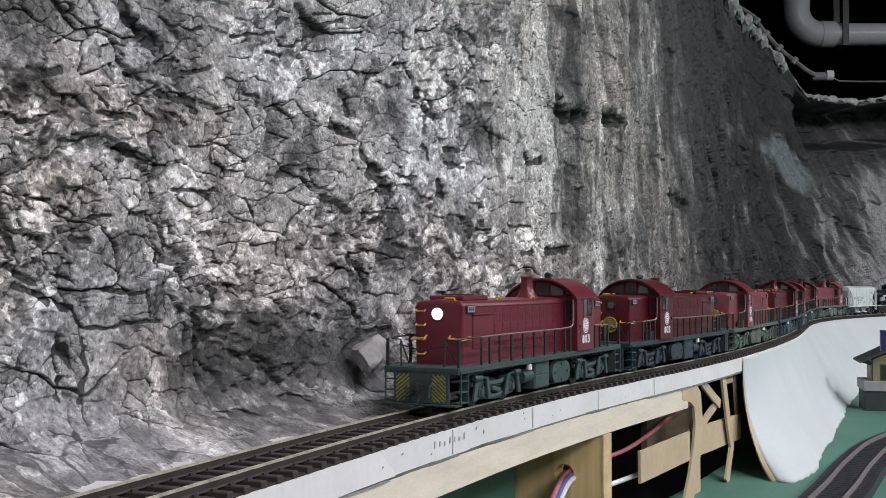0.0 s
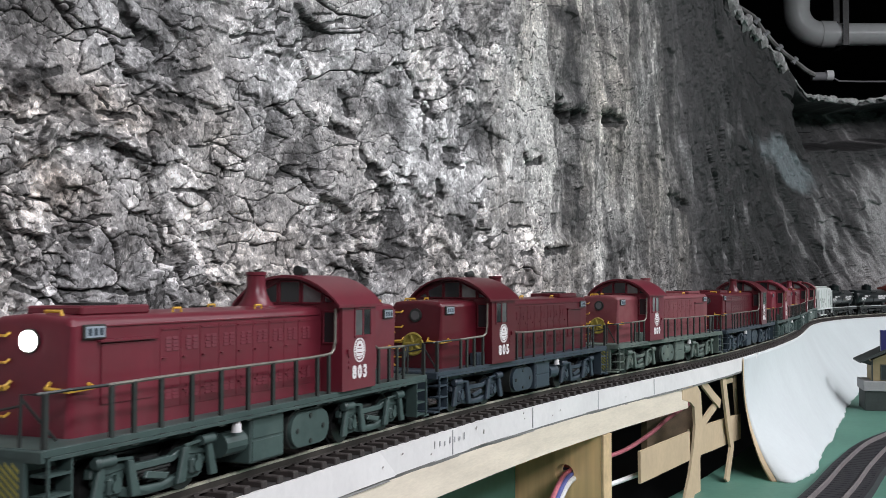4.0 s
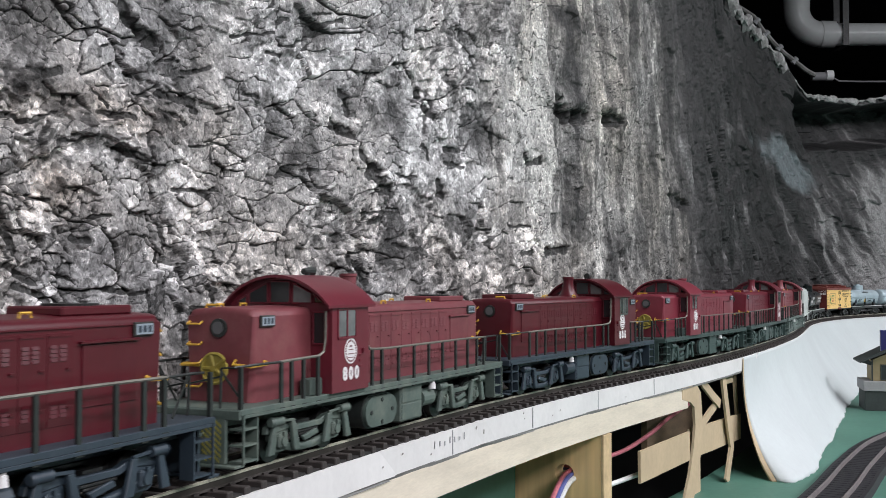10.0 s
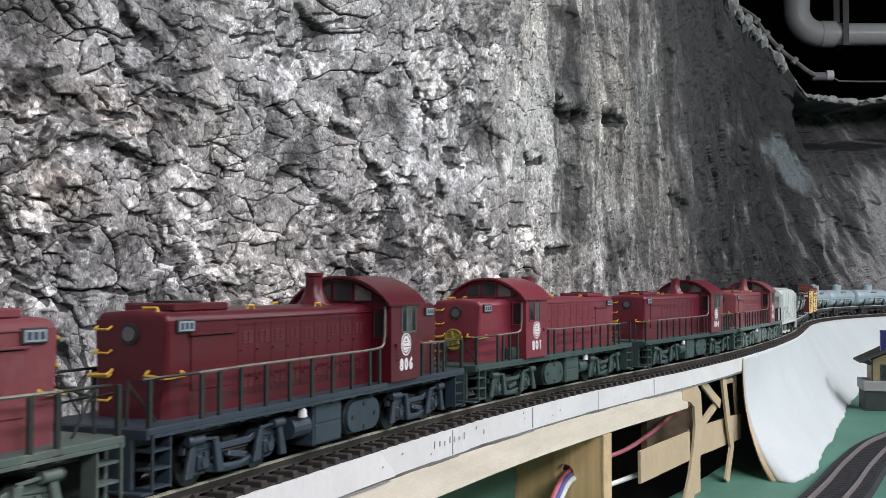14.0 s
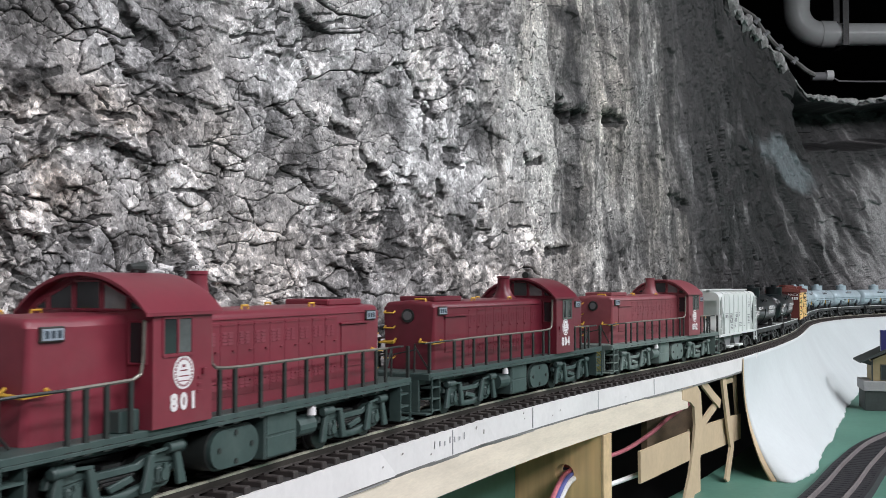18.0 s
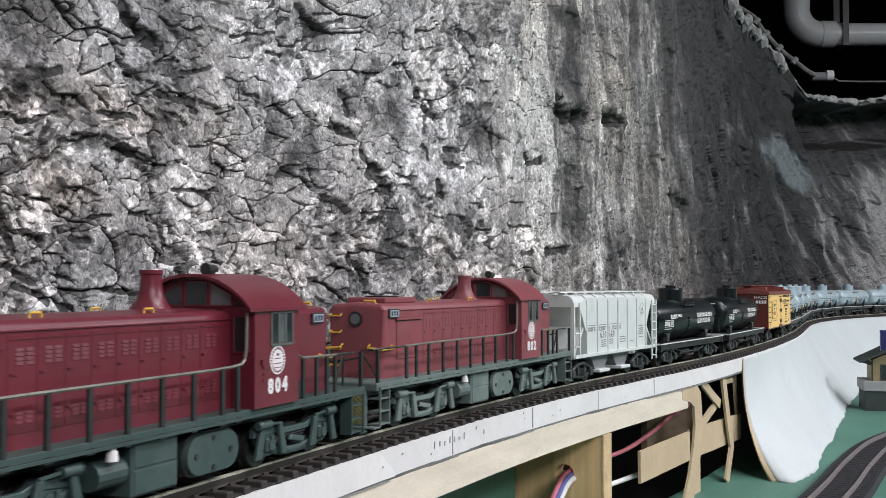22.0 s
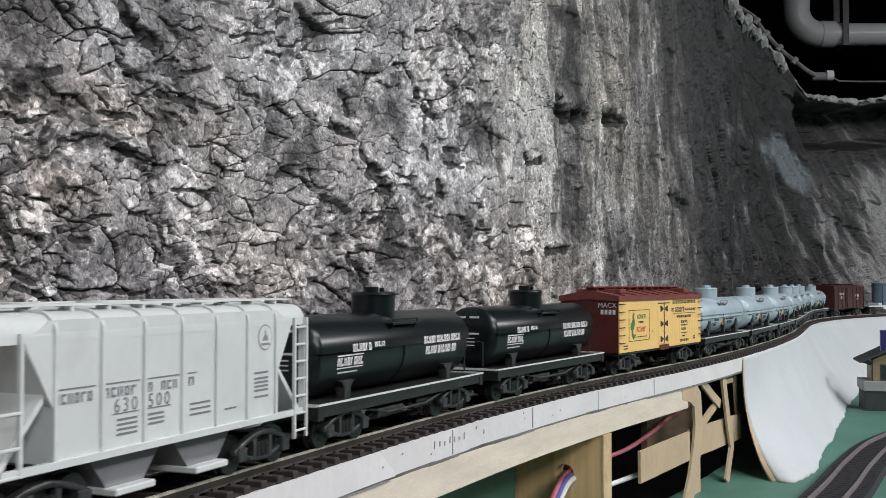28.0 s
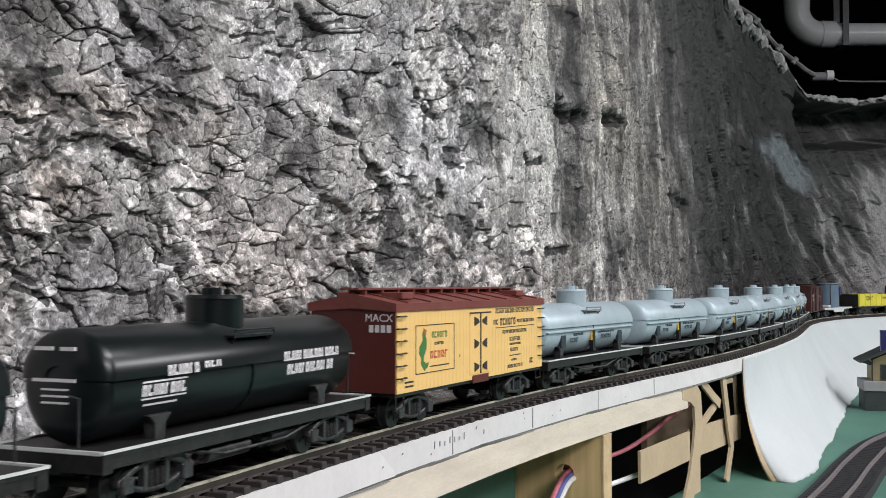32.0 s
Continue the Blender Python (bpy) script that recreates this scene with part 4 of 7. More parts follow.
def white_hill():
    n, m = 330, 44
    tops = [along(s, 0.0155)[:2] for s in np.linspace(0.688, 2.55, n)]
    f = np.array(HILL_FOOT)
    # round off the corners of the foot line
    for _ in range(3):
        f = np.concatenate((f[:1], np.stack((0.75 * f[:-1] + 0.25 * f[1:], 0.25 * f[:-1] + 0.75 * f[1:]), 1).reshape(-1, 2), f[-1:]))
    dist = np.concatenate(([0], np.cumsum(np.hypot(*np.diff(f, axis=0).T))))
    verts, faces = [], []
    for i, (tx, ty) in enumerate(tops):
        q = (i / (n - 1)) ** 1.1 * dist[-1]
        fx, fy = np.interp(q, dist, f[:, 0]), np.interp(q, dist, f[:, 1])
        c = 1 - math.exp(-i / 42)
        for j in range(m):
            r = j / (m - 1)
            p = r ** (1.0 + 1.7 * math.exp(-i / 27))
            x, y = tx + (fx - tx) * p, ty + (fy - ty) * p
            drop = (1 - c) * r + c * (1 - (1 - r) ** 1.3)
            z = -0.0050 + (LOW + 0.001 + 0.0050) * drop
            z += 0.0020 * noise.noise((x * 8, y * 8, 0.4)) * math.sin(math.pi * r) + 0.0006 * noise.noise((x * 60, y * 60, 3.4)) * math.sin(math.pi * r)
            edge = (0.0012 * noise.noise((q * 14, 7.7, 1.1)) + 0.0014 * noise.noise((q * 47, 2.7, 1.1)) + 0.0012 * noise.noise((q * 110, 4.7, 1.1))) * r ** 6
            verts.append((x + edge, y - edge, RAIL + z))
    for i in range(n - 1):
        for j in range(m - 1):
            a = i * m + j
            faces.append((a, a + 1, a + m + 1, a + m))
    me = bpy.data.meshes.new("white_hill")
    me.from_pydata(verts, [], faces)
    me.materials.append(SHELL)
    me.shade_smooth()
    ob = new("white_hill", me)
    sol = ob.modifiers.new("thickness", "SOLIDIFY")
    sol.thickness, sol.offset = 0.0018, -1
    # bare card under the cloth shows along the cut edge
    card = thing("cardboard_strip", "brown card edge under the white hill", "cardboard strip", "cardboard web", Matrix())
    bm = bmesh.new()
    rows = []
    for j in range(m):
        p, q = Vector(verts[j]), Vector(verts[m + j])
        side = (p - q).normalized()
        rows.append([bm.verts.new(p + side * 0.0035 + Vector((0, 0, -0.0006))), bm.verts.new(p + side * 0.0002 + Vector((0, 0, -0.0004))), bm.verts.new(p + Vector((0, 0, -0.0022))), bm.verts.new(p + side * 0.0035 + Vector((0, 0, -0.0024)))])
    for q0, q1 in zip(rows, rows[1:]):
        for k in range(4):
            bm.faces.new((q0[k], q0[(k + 1) % 4], q1[(k + 1) % 4], q1[k]))
    bm.faces.new(rows[0][::-1])
    bm.faces.new(rows[-1])
    bmesh.ops.recalc_face_normals(bm, faces=bm.faces)
    part("card", bm, CARD, card, scale=1)
    return tagged(ob, "bare white plaster-cloth hillside beside the track", "hillside", kind="structure")


white_hill()


# ---- the lower line: black roadbed with two rails, curving over the green table ----
def lower_line():
    pts = np.array(((0.145, 0.50), (0.196, 0.575), (0.2460, 0.6610), (0.2990, 0.7600), (0.359, 0.8590), (0.445, 0.960), (0.56, 1.05), (0.72, 1.12), (0.95, 1.15)))
    t = np.arange(len(pts))
    fine = np.linspace(0, len(pts) - 1, 160)
    # smooth curve through the points
    def curve_at(q):
        i = int(min(q, len(pts) - 2))
        u = q - i
        a, b, c, d = pts[max(i - 1, 0)], pts[i], pts[i + 1], pts[min(i + 2, len(pts) - 1)]
        return 0.5 * (2 * b + (c - a) * u + (2 * a - 5 * b + 4 * c - d) * u * u + (3 * b - a - 3 * c + d) * u ** 3)
    C = np.array([curve_at(q) for q in fine])
    T = np.gradient(C, axis=0)
    T /= np.linalg.norm(T, axis=1)[:, None]
    Nn = np.stack((T[:, 1], -T[:, 0]), 1)
    ob = thing("lower_track", "black roadbed track with two pale rails on the green table", "railway track", at=Matrix())
    tagged(ob, kind="structure")

    def band(name, mat, w0, w1, z0, z1):
        bm = bmesh.new()
        rows = []
        for c, nn in zip(C, Nn):
            rows.append([bm.verts.new((*(c + nn * w), RAIL + LOW + z)) for w, z in ((w0, z0), (w0 + 0.0012 * (w1 - w0 > 0.01), z1), (w1 - 0.0012 * (w1 - w0 > 0.01), z1), (w1, z0))])
        for q0, q1 in zip(rows, rows[1:]):
            for k in range(4):
                bm.faces.new((q0[k], q0[(k + 1) % 4], q1[(k + 1) % 4], q1[k]))
        bm.faces.new(rows[0][::-1])
        bm.faces.new(rows[-1])
        bmesh.ops.recalc_face_normals(bm, faces=bm.faces)
        return part(name, bm, mat, ob, scale=1)
    band("roadbed_strip", BLACKTRACK, -0.0185, 0.0185, 0.0005, 0.0052)
    for g in (-0.00875, 0.00875):
        band("rail", LOWRAIL, g - 0.0007, g + 0.0007, 0.0052, 0.0080)
    step = 0
    lengths = np.concatenate(([0], np.cumsum(np.hypot(*np.diff(C, axis=0).T))))
    base = None
    for q in np.arange(0.08, lengths[-1] - 0.3, 0.0078):
        x, y = np.interp(q, lengths, C[:, 0]), np.interp(q, lengths, C[:, 1])
        a = math.atan2(np.interp(q, lengths, T[:, 1]), np.interp(q, lengths, T[:, 0]))
        m = Matrix.Translation((x, y, RAIL + LOW + 0.0052)) @ Matrix.Rotation(a, 4, "Z")
        if base is None:
            bm = bmesh.new()
            box(bm, -1.35, 1.35, -15.0, 15.0, -0.2, 0.18, 0.05)
            base = part("tie", bm, BLACKTRACK, ob)
            base.matrix_local = m
        else:
            again("tie", base, ob, m)


lower_line()


# ---- station house at the foot of the hill ----
def station_house():
    ob = thing("station_house", "tan model station with dark eaves on a grey platform", "model house", at=Matrix.Translation((0.4420, 1.1105, RAIL + LOW)) @ Matrix.Rotation(radians(-14), 4, "Z"))
    bm = bmesh.new()
    box(bm, 0, 150, 0, 46, 0, 20.5, 0.4)
    part("foundation", bm, ROOFING, ob, "dark foundation")
    bm = bmesh.new()
    box(bm, -1.5, 152, -2, 48, 20.5, 31.0, 0.6)
    part("platform", bm, STONE, ob)
    bm = bmesh.new()
    prism(bm, [(8, 31.0), (8, 53.0), (44, 68.4), (80, 53.0), (80, 31.0)], "y", 4, 42)
    part("wall", bm, TAN, ob)
    for wx in (17, 38, 59):
        bm = bmesh.new()
        box(bm, wx, wx + 11, 3.2, 4.4, 33, 47, 0.2)
        w = part("window", bm, GLASS, ob)
        bm = bmesh.new()
        for q in ((wx - 1, wx, 32.4, 48), (wx + 11, wx + 12, 32.4, 48), (wx - 1, wx + 12, 47, 48.2), (wx - 1, wx + 12, 31.8, 33)):
            box(bm, q[0], q[1], 2.8, 4.2, q[2], q[3])
        part("window_frame", bm, ROOFING, w)
    bm = bmesh.new()
    box(bm, 7.4, 8.8, 3.4, 5.2, 31, 53)
    part("corner_post", bm, ROOFING, ob)
    bm = bmesh.new()
    prism(bm, [(-5, 50.0), (-5, 51.6), (26, 67.0), (44, 74.0), (62, 67.0), (93, 51.6), (93, 50.0), (44, 71.0)], "y", -6, 50)
    part("roof", bm, ROOFING, ob)
    bm = bmesh.new()
    prism(bm, [(-5, 50.5), (3, 54), (8.6, 50.0), (8.6, 46.5)], "y", 5, 7)
    part("eave_bracket", bm, ROOFING, ob)
    bm = bmesh.new()
    box(bm, 16.5, 24, 2, 9, 60, 84, 0.5)
    part("sign_board", bm, NAVY, ob, "navy blue enamel sign")
    return ob


station_house()


def boulder():
    """An angular pale slab of plaster leaning at the foot of the cliff."""
    x, y, h = along(0.306, -0.043)
    bm = bmesh.new()
    bmesh.ops.create_icosphere(bm, subdivisions=4, radius=1.0)
    planes = [Vector(q).normalized() for q in ((0.2, -1, 0.4), (-0.7, -0.6, 0.5), (0.9, -0.3, 0.7), (0, 0.4, 1), (-0.5, 0.2, 0.9), (0.4, -0.7, -0.7), (-1, 0.3, -0.2))]
    for vt in bm.verts:
        p = vt.co.copy()
        for q in planes:
            over = p.dot(q) - 0.62
            if over > 0:
                p -= q * over
        p *= 1 + 0.10 * noise.noise(vt.co * 4) + 0.05 * noise.noise(vt.co * 11)
        vt.co = Vector((p.x * 0.0150, p.y * 0.0080, p.z * 0.0085))
    ob = part("boulder", bm, GROUND, None, smooth=40, scale=1)
    ob.matrix_world = Matrix.Translation((x, y, RAIL + 0.0195)) @ Matrix.Rotation(math.pi / 2 - h, 4, "Z") @ Matrix.Rotation(-0.22, 4, "Y")
    return tagged(ob, "pale grey angular plaster boulder at the cliff foot", "boulder")


boulder()


# ---- pipes and cables under the ceiling, beyond the cliff's rim ----
def elbow_pipe():
    ob = thing("waste_pipe", "grey plastic waste pipe with an elbow and strap", "pipe", at=Matrix())
    z, y, r = RAIL + 0.7125, 2.80, 0.030
    c = Vector((1.010, y, z))
    arc = [Vector((c.x - 0.0 - 0.065 * math.sin(a), y, z + 0.065 - 0.065 * math.cos(a))) for a in np.linspace(0, math.pi / 2, 10)]
    bm = bmesh.new()
    bend_line = arc + [arc[-1] + Vector((0, 0, 0.06))]
    rings = []
    for k, p in enumerate(bend_line):
        d = (bend_line[min(k + 1, len(bend_line) - 1)] - bend_line[max(k - 1, 0)]).normalized()
        across = d.cross(Vector((0, 1, 0)))
        rings.append([bm.verts.new(p + r * 1.14 * (math.cos(q) * across + math.sin(q) * Vector((0, 1, 0)))) for q in np.linspace(0, 2 * math.pi, 25)[:-1]])
    for q0, q1 in zip(rings, rings[1:]):
        for k in range(24):
            bm.faces.new((q0[k], q0[(k + 1) % 24], q1[(k + 1) % 24], q1[k]))
    bm.faces.new(rings[0])
    bm.faces.new(rings[-1][::-1])
    bmesh.ops.recalc_face_normals(bm, faces=bm.faces)
    part("elbow", bm, PVC, ob, "pale plastic elbow", smooth=50, scale=1)
    bm = bmesh.new()
    rod(bm, (c.x + 0.032, y, z), (5.0, y, z), r, 20)
    part("pipe", bm, PVC, ob, smooth=50, scale=1)
    bm = bmesh.new()
    rod(bm, (arc[-1].x, y, z + 0.11), (arc[-1].x, y, 2.35), r, 20)
    part("riser_pipe", bm, PVC, ob, smooth=50, scale=1)
    bm = bmesh.new()
    rod(bm, (c.x - 0.004, y, z), (c.x + 0.034, y, z), r * 1.2, 20)
    part("collar", bm, PVC, ob, smooth=50, scale=1)
    bm = bmesh.new()
    box(bm, 1.056, 1.072, y - 0.034, y - 0.032, z - 0.034, 2.35)
    box(bm, 1.056, 1.072, y + 0.032, y + 0.034, z - 0.034, 2.35)
    box(bm, 1.056, 1.072, y - 0.034, y + 0.034, z - 0.036, z - 0.034)
    part("strap", bm, WHEEL, ob, "dark steel strap", scale=1)
    return ob


elbow_pipe()


def conduit():
    y = 2.3
    ob = thing("conduit", "dark conduit with a pale fitting", "conduit", at=Matrix())
    k = 2.3 / 1868.6
    x0, z0 = (1440 - 784) * k, RAIL + 0.0477 + (502 - 137) * k
    bm = bmesh.new()
    rod(bm, (x0, y, z0 + 0.004), (x0 + 0.032, y, z0 + 0.004), 0.010, 14)
    part("socket", bm, SHADEGREY, ob, smooth=50, scale=1)
    bm = bmesh.new()
    rod(bm, (x0 + 0.031, y, z0 + 0.006), (x0 + 0.046, y, z0 + 0.006), 0.012, 14)
    part("fitting", bm, PVC, ob, "pale plastic fitting", smooth=50, scale=1)
    bm = bmesh.new()
    wire(bm, [(x0 + 0.04, y, z0 + 0.006), (x0 + 0.06, y, z0 - 0.006), (x0 + 0.10, y, z0 - 0.007), (4.9, y, z0 - 0.010)], 0.0018, 6)
    part("wire", bm, SHADEGREY, ob, scale=1)
    bm = bmesh.new()
    kh = 1.9 / 1868.6
    wire(bm, [((px - 784) * kh, 1.9, RAIL + 0.0477 + (502 - py) * kh) for px, py in ((1447, 132), (1430, 122), (1410, 106), (1392, 92), (1374, 74), (1352, 48), (1338, 26), (1310, 8), (1270, -14), (1200, -40))], 0.0045, 8)
    part("hose", bm, HOSE, ob, scale=1)
    # knots of pale tape on the hose
    for px, py in ((1410, 106), (1383, 83), (1360, 58), (1343, 35)):
        bm = bmesh.new()
        rod(bm, ((px - 788) * kh, 1.9, RAIL + 0.0477 + (498 - py) * kh), ((px - 780) * kh, 1.9, RAIL + 0.0477 + (507 - py) * kh), 0.0052, 8)
        part("tape", bm, SHADEGREY, ob, "pale tape", scale=1)
    return ob


def plaster_rim():
    """The broken plaster edge along the top of the cliff."""
    rnd = random.Random(5)
    bm = bmesh.new()
    rings = []
    for s in np.arange(1.02, 2.15, 0.0028):
        z = np.interp(s, RIM_AT, RIM) - 0.006
        thick = np.interp(s, (1.02, 1.3, 1.52, 1.60, 1.63, 2.15), (0.008, 0.009, 0.009, 0.006, 0.0035, 0.0035)) * (0.75 + 1.5 * noise.noise((s * 60, 1.3, 2.2))) + 0.0008
        x0, y0, h = along(s, -0.0735)
        ring = []
        for k in range(9):
            a = k * math.pi / 4.5
            r = thick * (0.85 + 0.9 * noise.noise((s * 140, math.cos(a) * 0.8, math.sin(a) * 0.8)) + rnd.uniform(-0.10, 0.10))
            x, y, _ = along(s + rnd.uniform(-0.0006, 0.0006), -0.0735 + 0.6 * r * math.cos(a))
            ring.append(bm.verts.new((x, y, RAIL + z - 0.4 * thick + r * math.sin(a))))
        rings.append(ring)
    for q0, q1 in zip(rings, rings[1:]):
        for k in range(9):
            bm.faces.new((q0[k], q0[(k + 1) % 9], q1[(k + 1) % 9], q1[k]))
    bm.faces.new(rings[0][::-1])
    bm.faces.new(rings[-1])
    bmesh.ops.recalc_face_normals(bm, faces=bm.faces)
    return tagged(part("plaster_trim", bm, RIMWHITE, None, scale=1), "broken white plaster edge along the cliff's rim", "plaster", kind="structure")


plaster_rim()


conduit()

# ---- rolling stock, drawn in millimetres: x forward, y towards the aisle, z from the rail top ----
WHEELSETS = []                   # (object, x, z, radius) that roll with the train


def wheelset(parent, x, r):
    bm = bmesh.new()
    rod(bm, (0, -9.6, 0), (0, 9.6, 0), 1.1, 8)
    for sy in (-1, 1):
        rod(bm, (0, sy * 7.4, 0), (0, sy * 9.8, 0), r, 20)
        rod(bm, (0, sy * 6.9, 0), (0, sy * 7.5, 0), r + 0.6, 20)
        for k in range(4):
            a = k * math.pi / 2
            box(bm, r * 0.5 * math.cos(a) - 0.5, r * 0.5 * math.cos(a) + 0.5, sy * 9.8 - 0.25, sy * 9.8 + 0.25, r * 0.5 * math.sin(a) - 0.5, r * 0.5 * math.sin(a) + 0.5)
    ob = part("wheelset", bm, WHEEL, parent)
    ob.matrix_local = pose(x * MM, 0, r * MM)
    WHEELSETS.append((ob, x * MM, r * MM))
    return ob


def chamfered(bm, offset=0.22):
    """Takes the sharp edges off what has been drawn so far."""
    bmesh.ops.bevel(bm, geom=[e for e in bm.edges if e.is_manifold and e.calc_face_angle(0) > 0.5], offset=offset, segments=1, affect="EDGES", profile=0.5)
    return bm


def loco_truck(parent, x, mat):
    """Two-axle road-switcher truck: cast side frames with a bowed lower rail, pedestals, leaf springs and brake gear."""
    bm = bmesh.new()
    box(bm, -16, 16, -7, 7, 8.5, 11.0)
    box(bm, -3, 3, -11.5, 11.5, 6.5, 10.0)
    tr = part("truck", bm, WHEEL, parent)
    tr.matrix_local = pose(x * MM, 0, 0)
    for sy in (-1, 1):
        y0, y1 = sy * 11.4, sy * 13.2
        bm = bmesh.new()
        bow = np.linspace(-19.0, 19.0, 17)
        prism(bm, [(float(q), 2.0 + 4.4 * abs(float(q) / 19.0) ** 2.6) for q in bow] + [(float(q), 4.0 + 4.2 * abs(float(q) / 19.0) ** 2.2) for q in bow[::-1]], "y", y0, y1)
        part("lower_rail", chamfered(bm), mat, tr, smooth=50)
        bm = bmesh.new()
        prism(bm, [(-20.8, 8.2), (-20.2, 10.2), (-17.5, 10.9), (-9.0, 10.4), (-6.0, 9.3), (6.0, 9.3), (9.0, 10.4), (17.5, 10.9), (20.2, 10.2), (20.8, 8.2), (18.0, 8.0), (9.6, 8.8), (6.4, 7.7), (-6.4, 7.7), (-9.6, 8.8), (-18.0, 8.0)], "y", y0, y1)
        part("side_frame", chamfered(bm), mat, tr)
        for ax in (-14, 14):
            bm = bmesh.new()
            prism(bm, [(ax - 4.4, 9.6), (ax + 4.4, 9.6), (ax + 3.4, 3.6), (ax + 2.0, 2.9), (ax - 2.0, 2.9), (ax - 3.4, 3.6)], "y", sy * 11.8, sy * 12.9)
            part("pedestal", chamfered(bm), mat, tr)
            bm = bmesh.new()
            box(bm, ax - 2.0, ax + 2.0, sy * 12.6, sy * 14.2, 4.0, 7.8, 0.5)
            disc(bm, (ax, sy * 14.0, 5.9), (0, sy, 0), 1.4, 0.6, 12)
            box(bm, ax - 0.5, ax + 0.5, sy * 14.0, sy * 14.7, 7.2, 8.4)
            part("journal_box", bm, mat, tr)
            # slanted brake legs on both sides of each wheel
            for q in (-1, 1):
                xa = ax + q * 5.6
                bm = bmesh.new()
                prism(bm, [(xa - 1.0 - q * 1.3, 10.8), (xa + 1.0 - q * 1.3, 10.8), (xa + 1.5 + q * 0.7, 2.8), (xa - 1.5 + q * 0.7, 2.8)], "y", sy * 13.4, sy * 14.6)
                part("brake_hanger", chamfered(bm), mat, tr)
        bm = bmesh.new()
        for k, half in enumerate((5.6, 4.6, 3.4, 2.2)):
            box(bm, -half, half, sy * 11.6, sy * 13.0, 6.9 - k * 0.75, 7.5 - k * 0.75, 0.12)
        part("leaf_spring", bm, TRUCKBLACK, tr)
        bm = bmesh.new()
        prism(bm, [(-4.2, 5.9), (3.4, 7.3), (4.4, 5.9), (-3.0, 4.5)], "y", sy * 13.0, sy * 14.0)
        part("spring_plank", chamfered(bm), mat, tr)
        for q in (-1, 1):
            bm = bmesh.new()
            rod(bm, (q * 15.0, sy * 14.2, 11.4), (q * 20.0, sy * 14.2, 11.4), 1.2, 14)
            rod(bm, (q * 20.0, sy * 14.2, 11.4), (q * 20.8, sy * 14.2, 11.4), 1.5, 14, 1.0)
            rod(bm, (q * 15.0, sy * 14.2, 11.4), (q * 9.0, sy * 14.2, 11.0), 0.45, 6)
            part("brake_cylinder", bm, mat, tr, smooth=40)
    for ax in (-14, 14):
        wheelset(tr, ax, 5.8)
    return tr


def coupler(parent, x, sx, z=9.2):
    bm = bmesh.new()
    box(bm, x - sx * 1, x + sx * 3.2, -1.2, 1.2, z - 1.0, z + 1.0, 0.2)
    box(bm, x + sx * 2.6, x + sx * 5.4, -2.0, 1.6, z - 1.7, z + 1.7, 0.4)
    wire(bm, [(x + sx * 3.2, 0.4, z - 1.4), (x + sx * 2.8, 0.4, z - 4.5), (x + sx * 4.4, 0.4, z - 6.6)], 0.25, 5)
    return part("coupler", bm, WHEEL, parent)


def hood_outline(half, low, side, crown):
    pts = [(-half, low), (-half, side)]
    for a in np.linspace(0, math.pi / 2, 5):
        pts.append((-half + 1.8 - 1.8 * math.cos(a), side + (crown - side) * 0.75 * math.sin(a)))
    pts.append((0, crown))
    for a in np.linspace(math.pi / 2, 0, 5):
        pts.append((half - 1.8 + 1.8 * math.cos(a), side + (crown - side) * 0.75 * math.sin(a)))
    pts += [(half, side), (half, low)]
    return pts


def grab(name, pts, parent, mat, r=0.32):
    bm = bmesh.new()
    wire(bm, pts, r, 6)
    return part(name, bm, mat, parent)


def number_card(parent, name, x0, z0, side, text, size):
    """White numbers on the cab side, as they are read on the model."""
    for k, digit in enumerate(text):
        m = Matrix.Translation(((x0 - side * (k - 1) * size * 0.68) * MM, side * 17.42 * MM, z0 * MM)) @ Matrix.Rotation(math.pi if side > 0 else 0, 4, "Z") @ Matrix.Rotation(math.pi / 2, 4, "X")
        writing(name, digit, size, WHITE, parent, m, 0.08, "white digit of the cab number", 0.22)


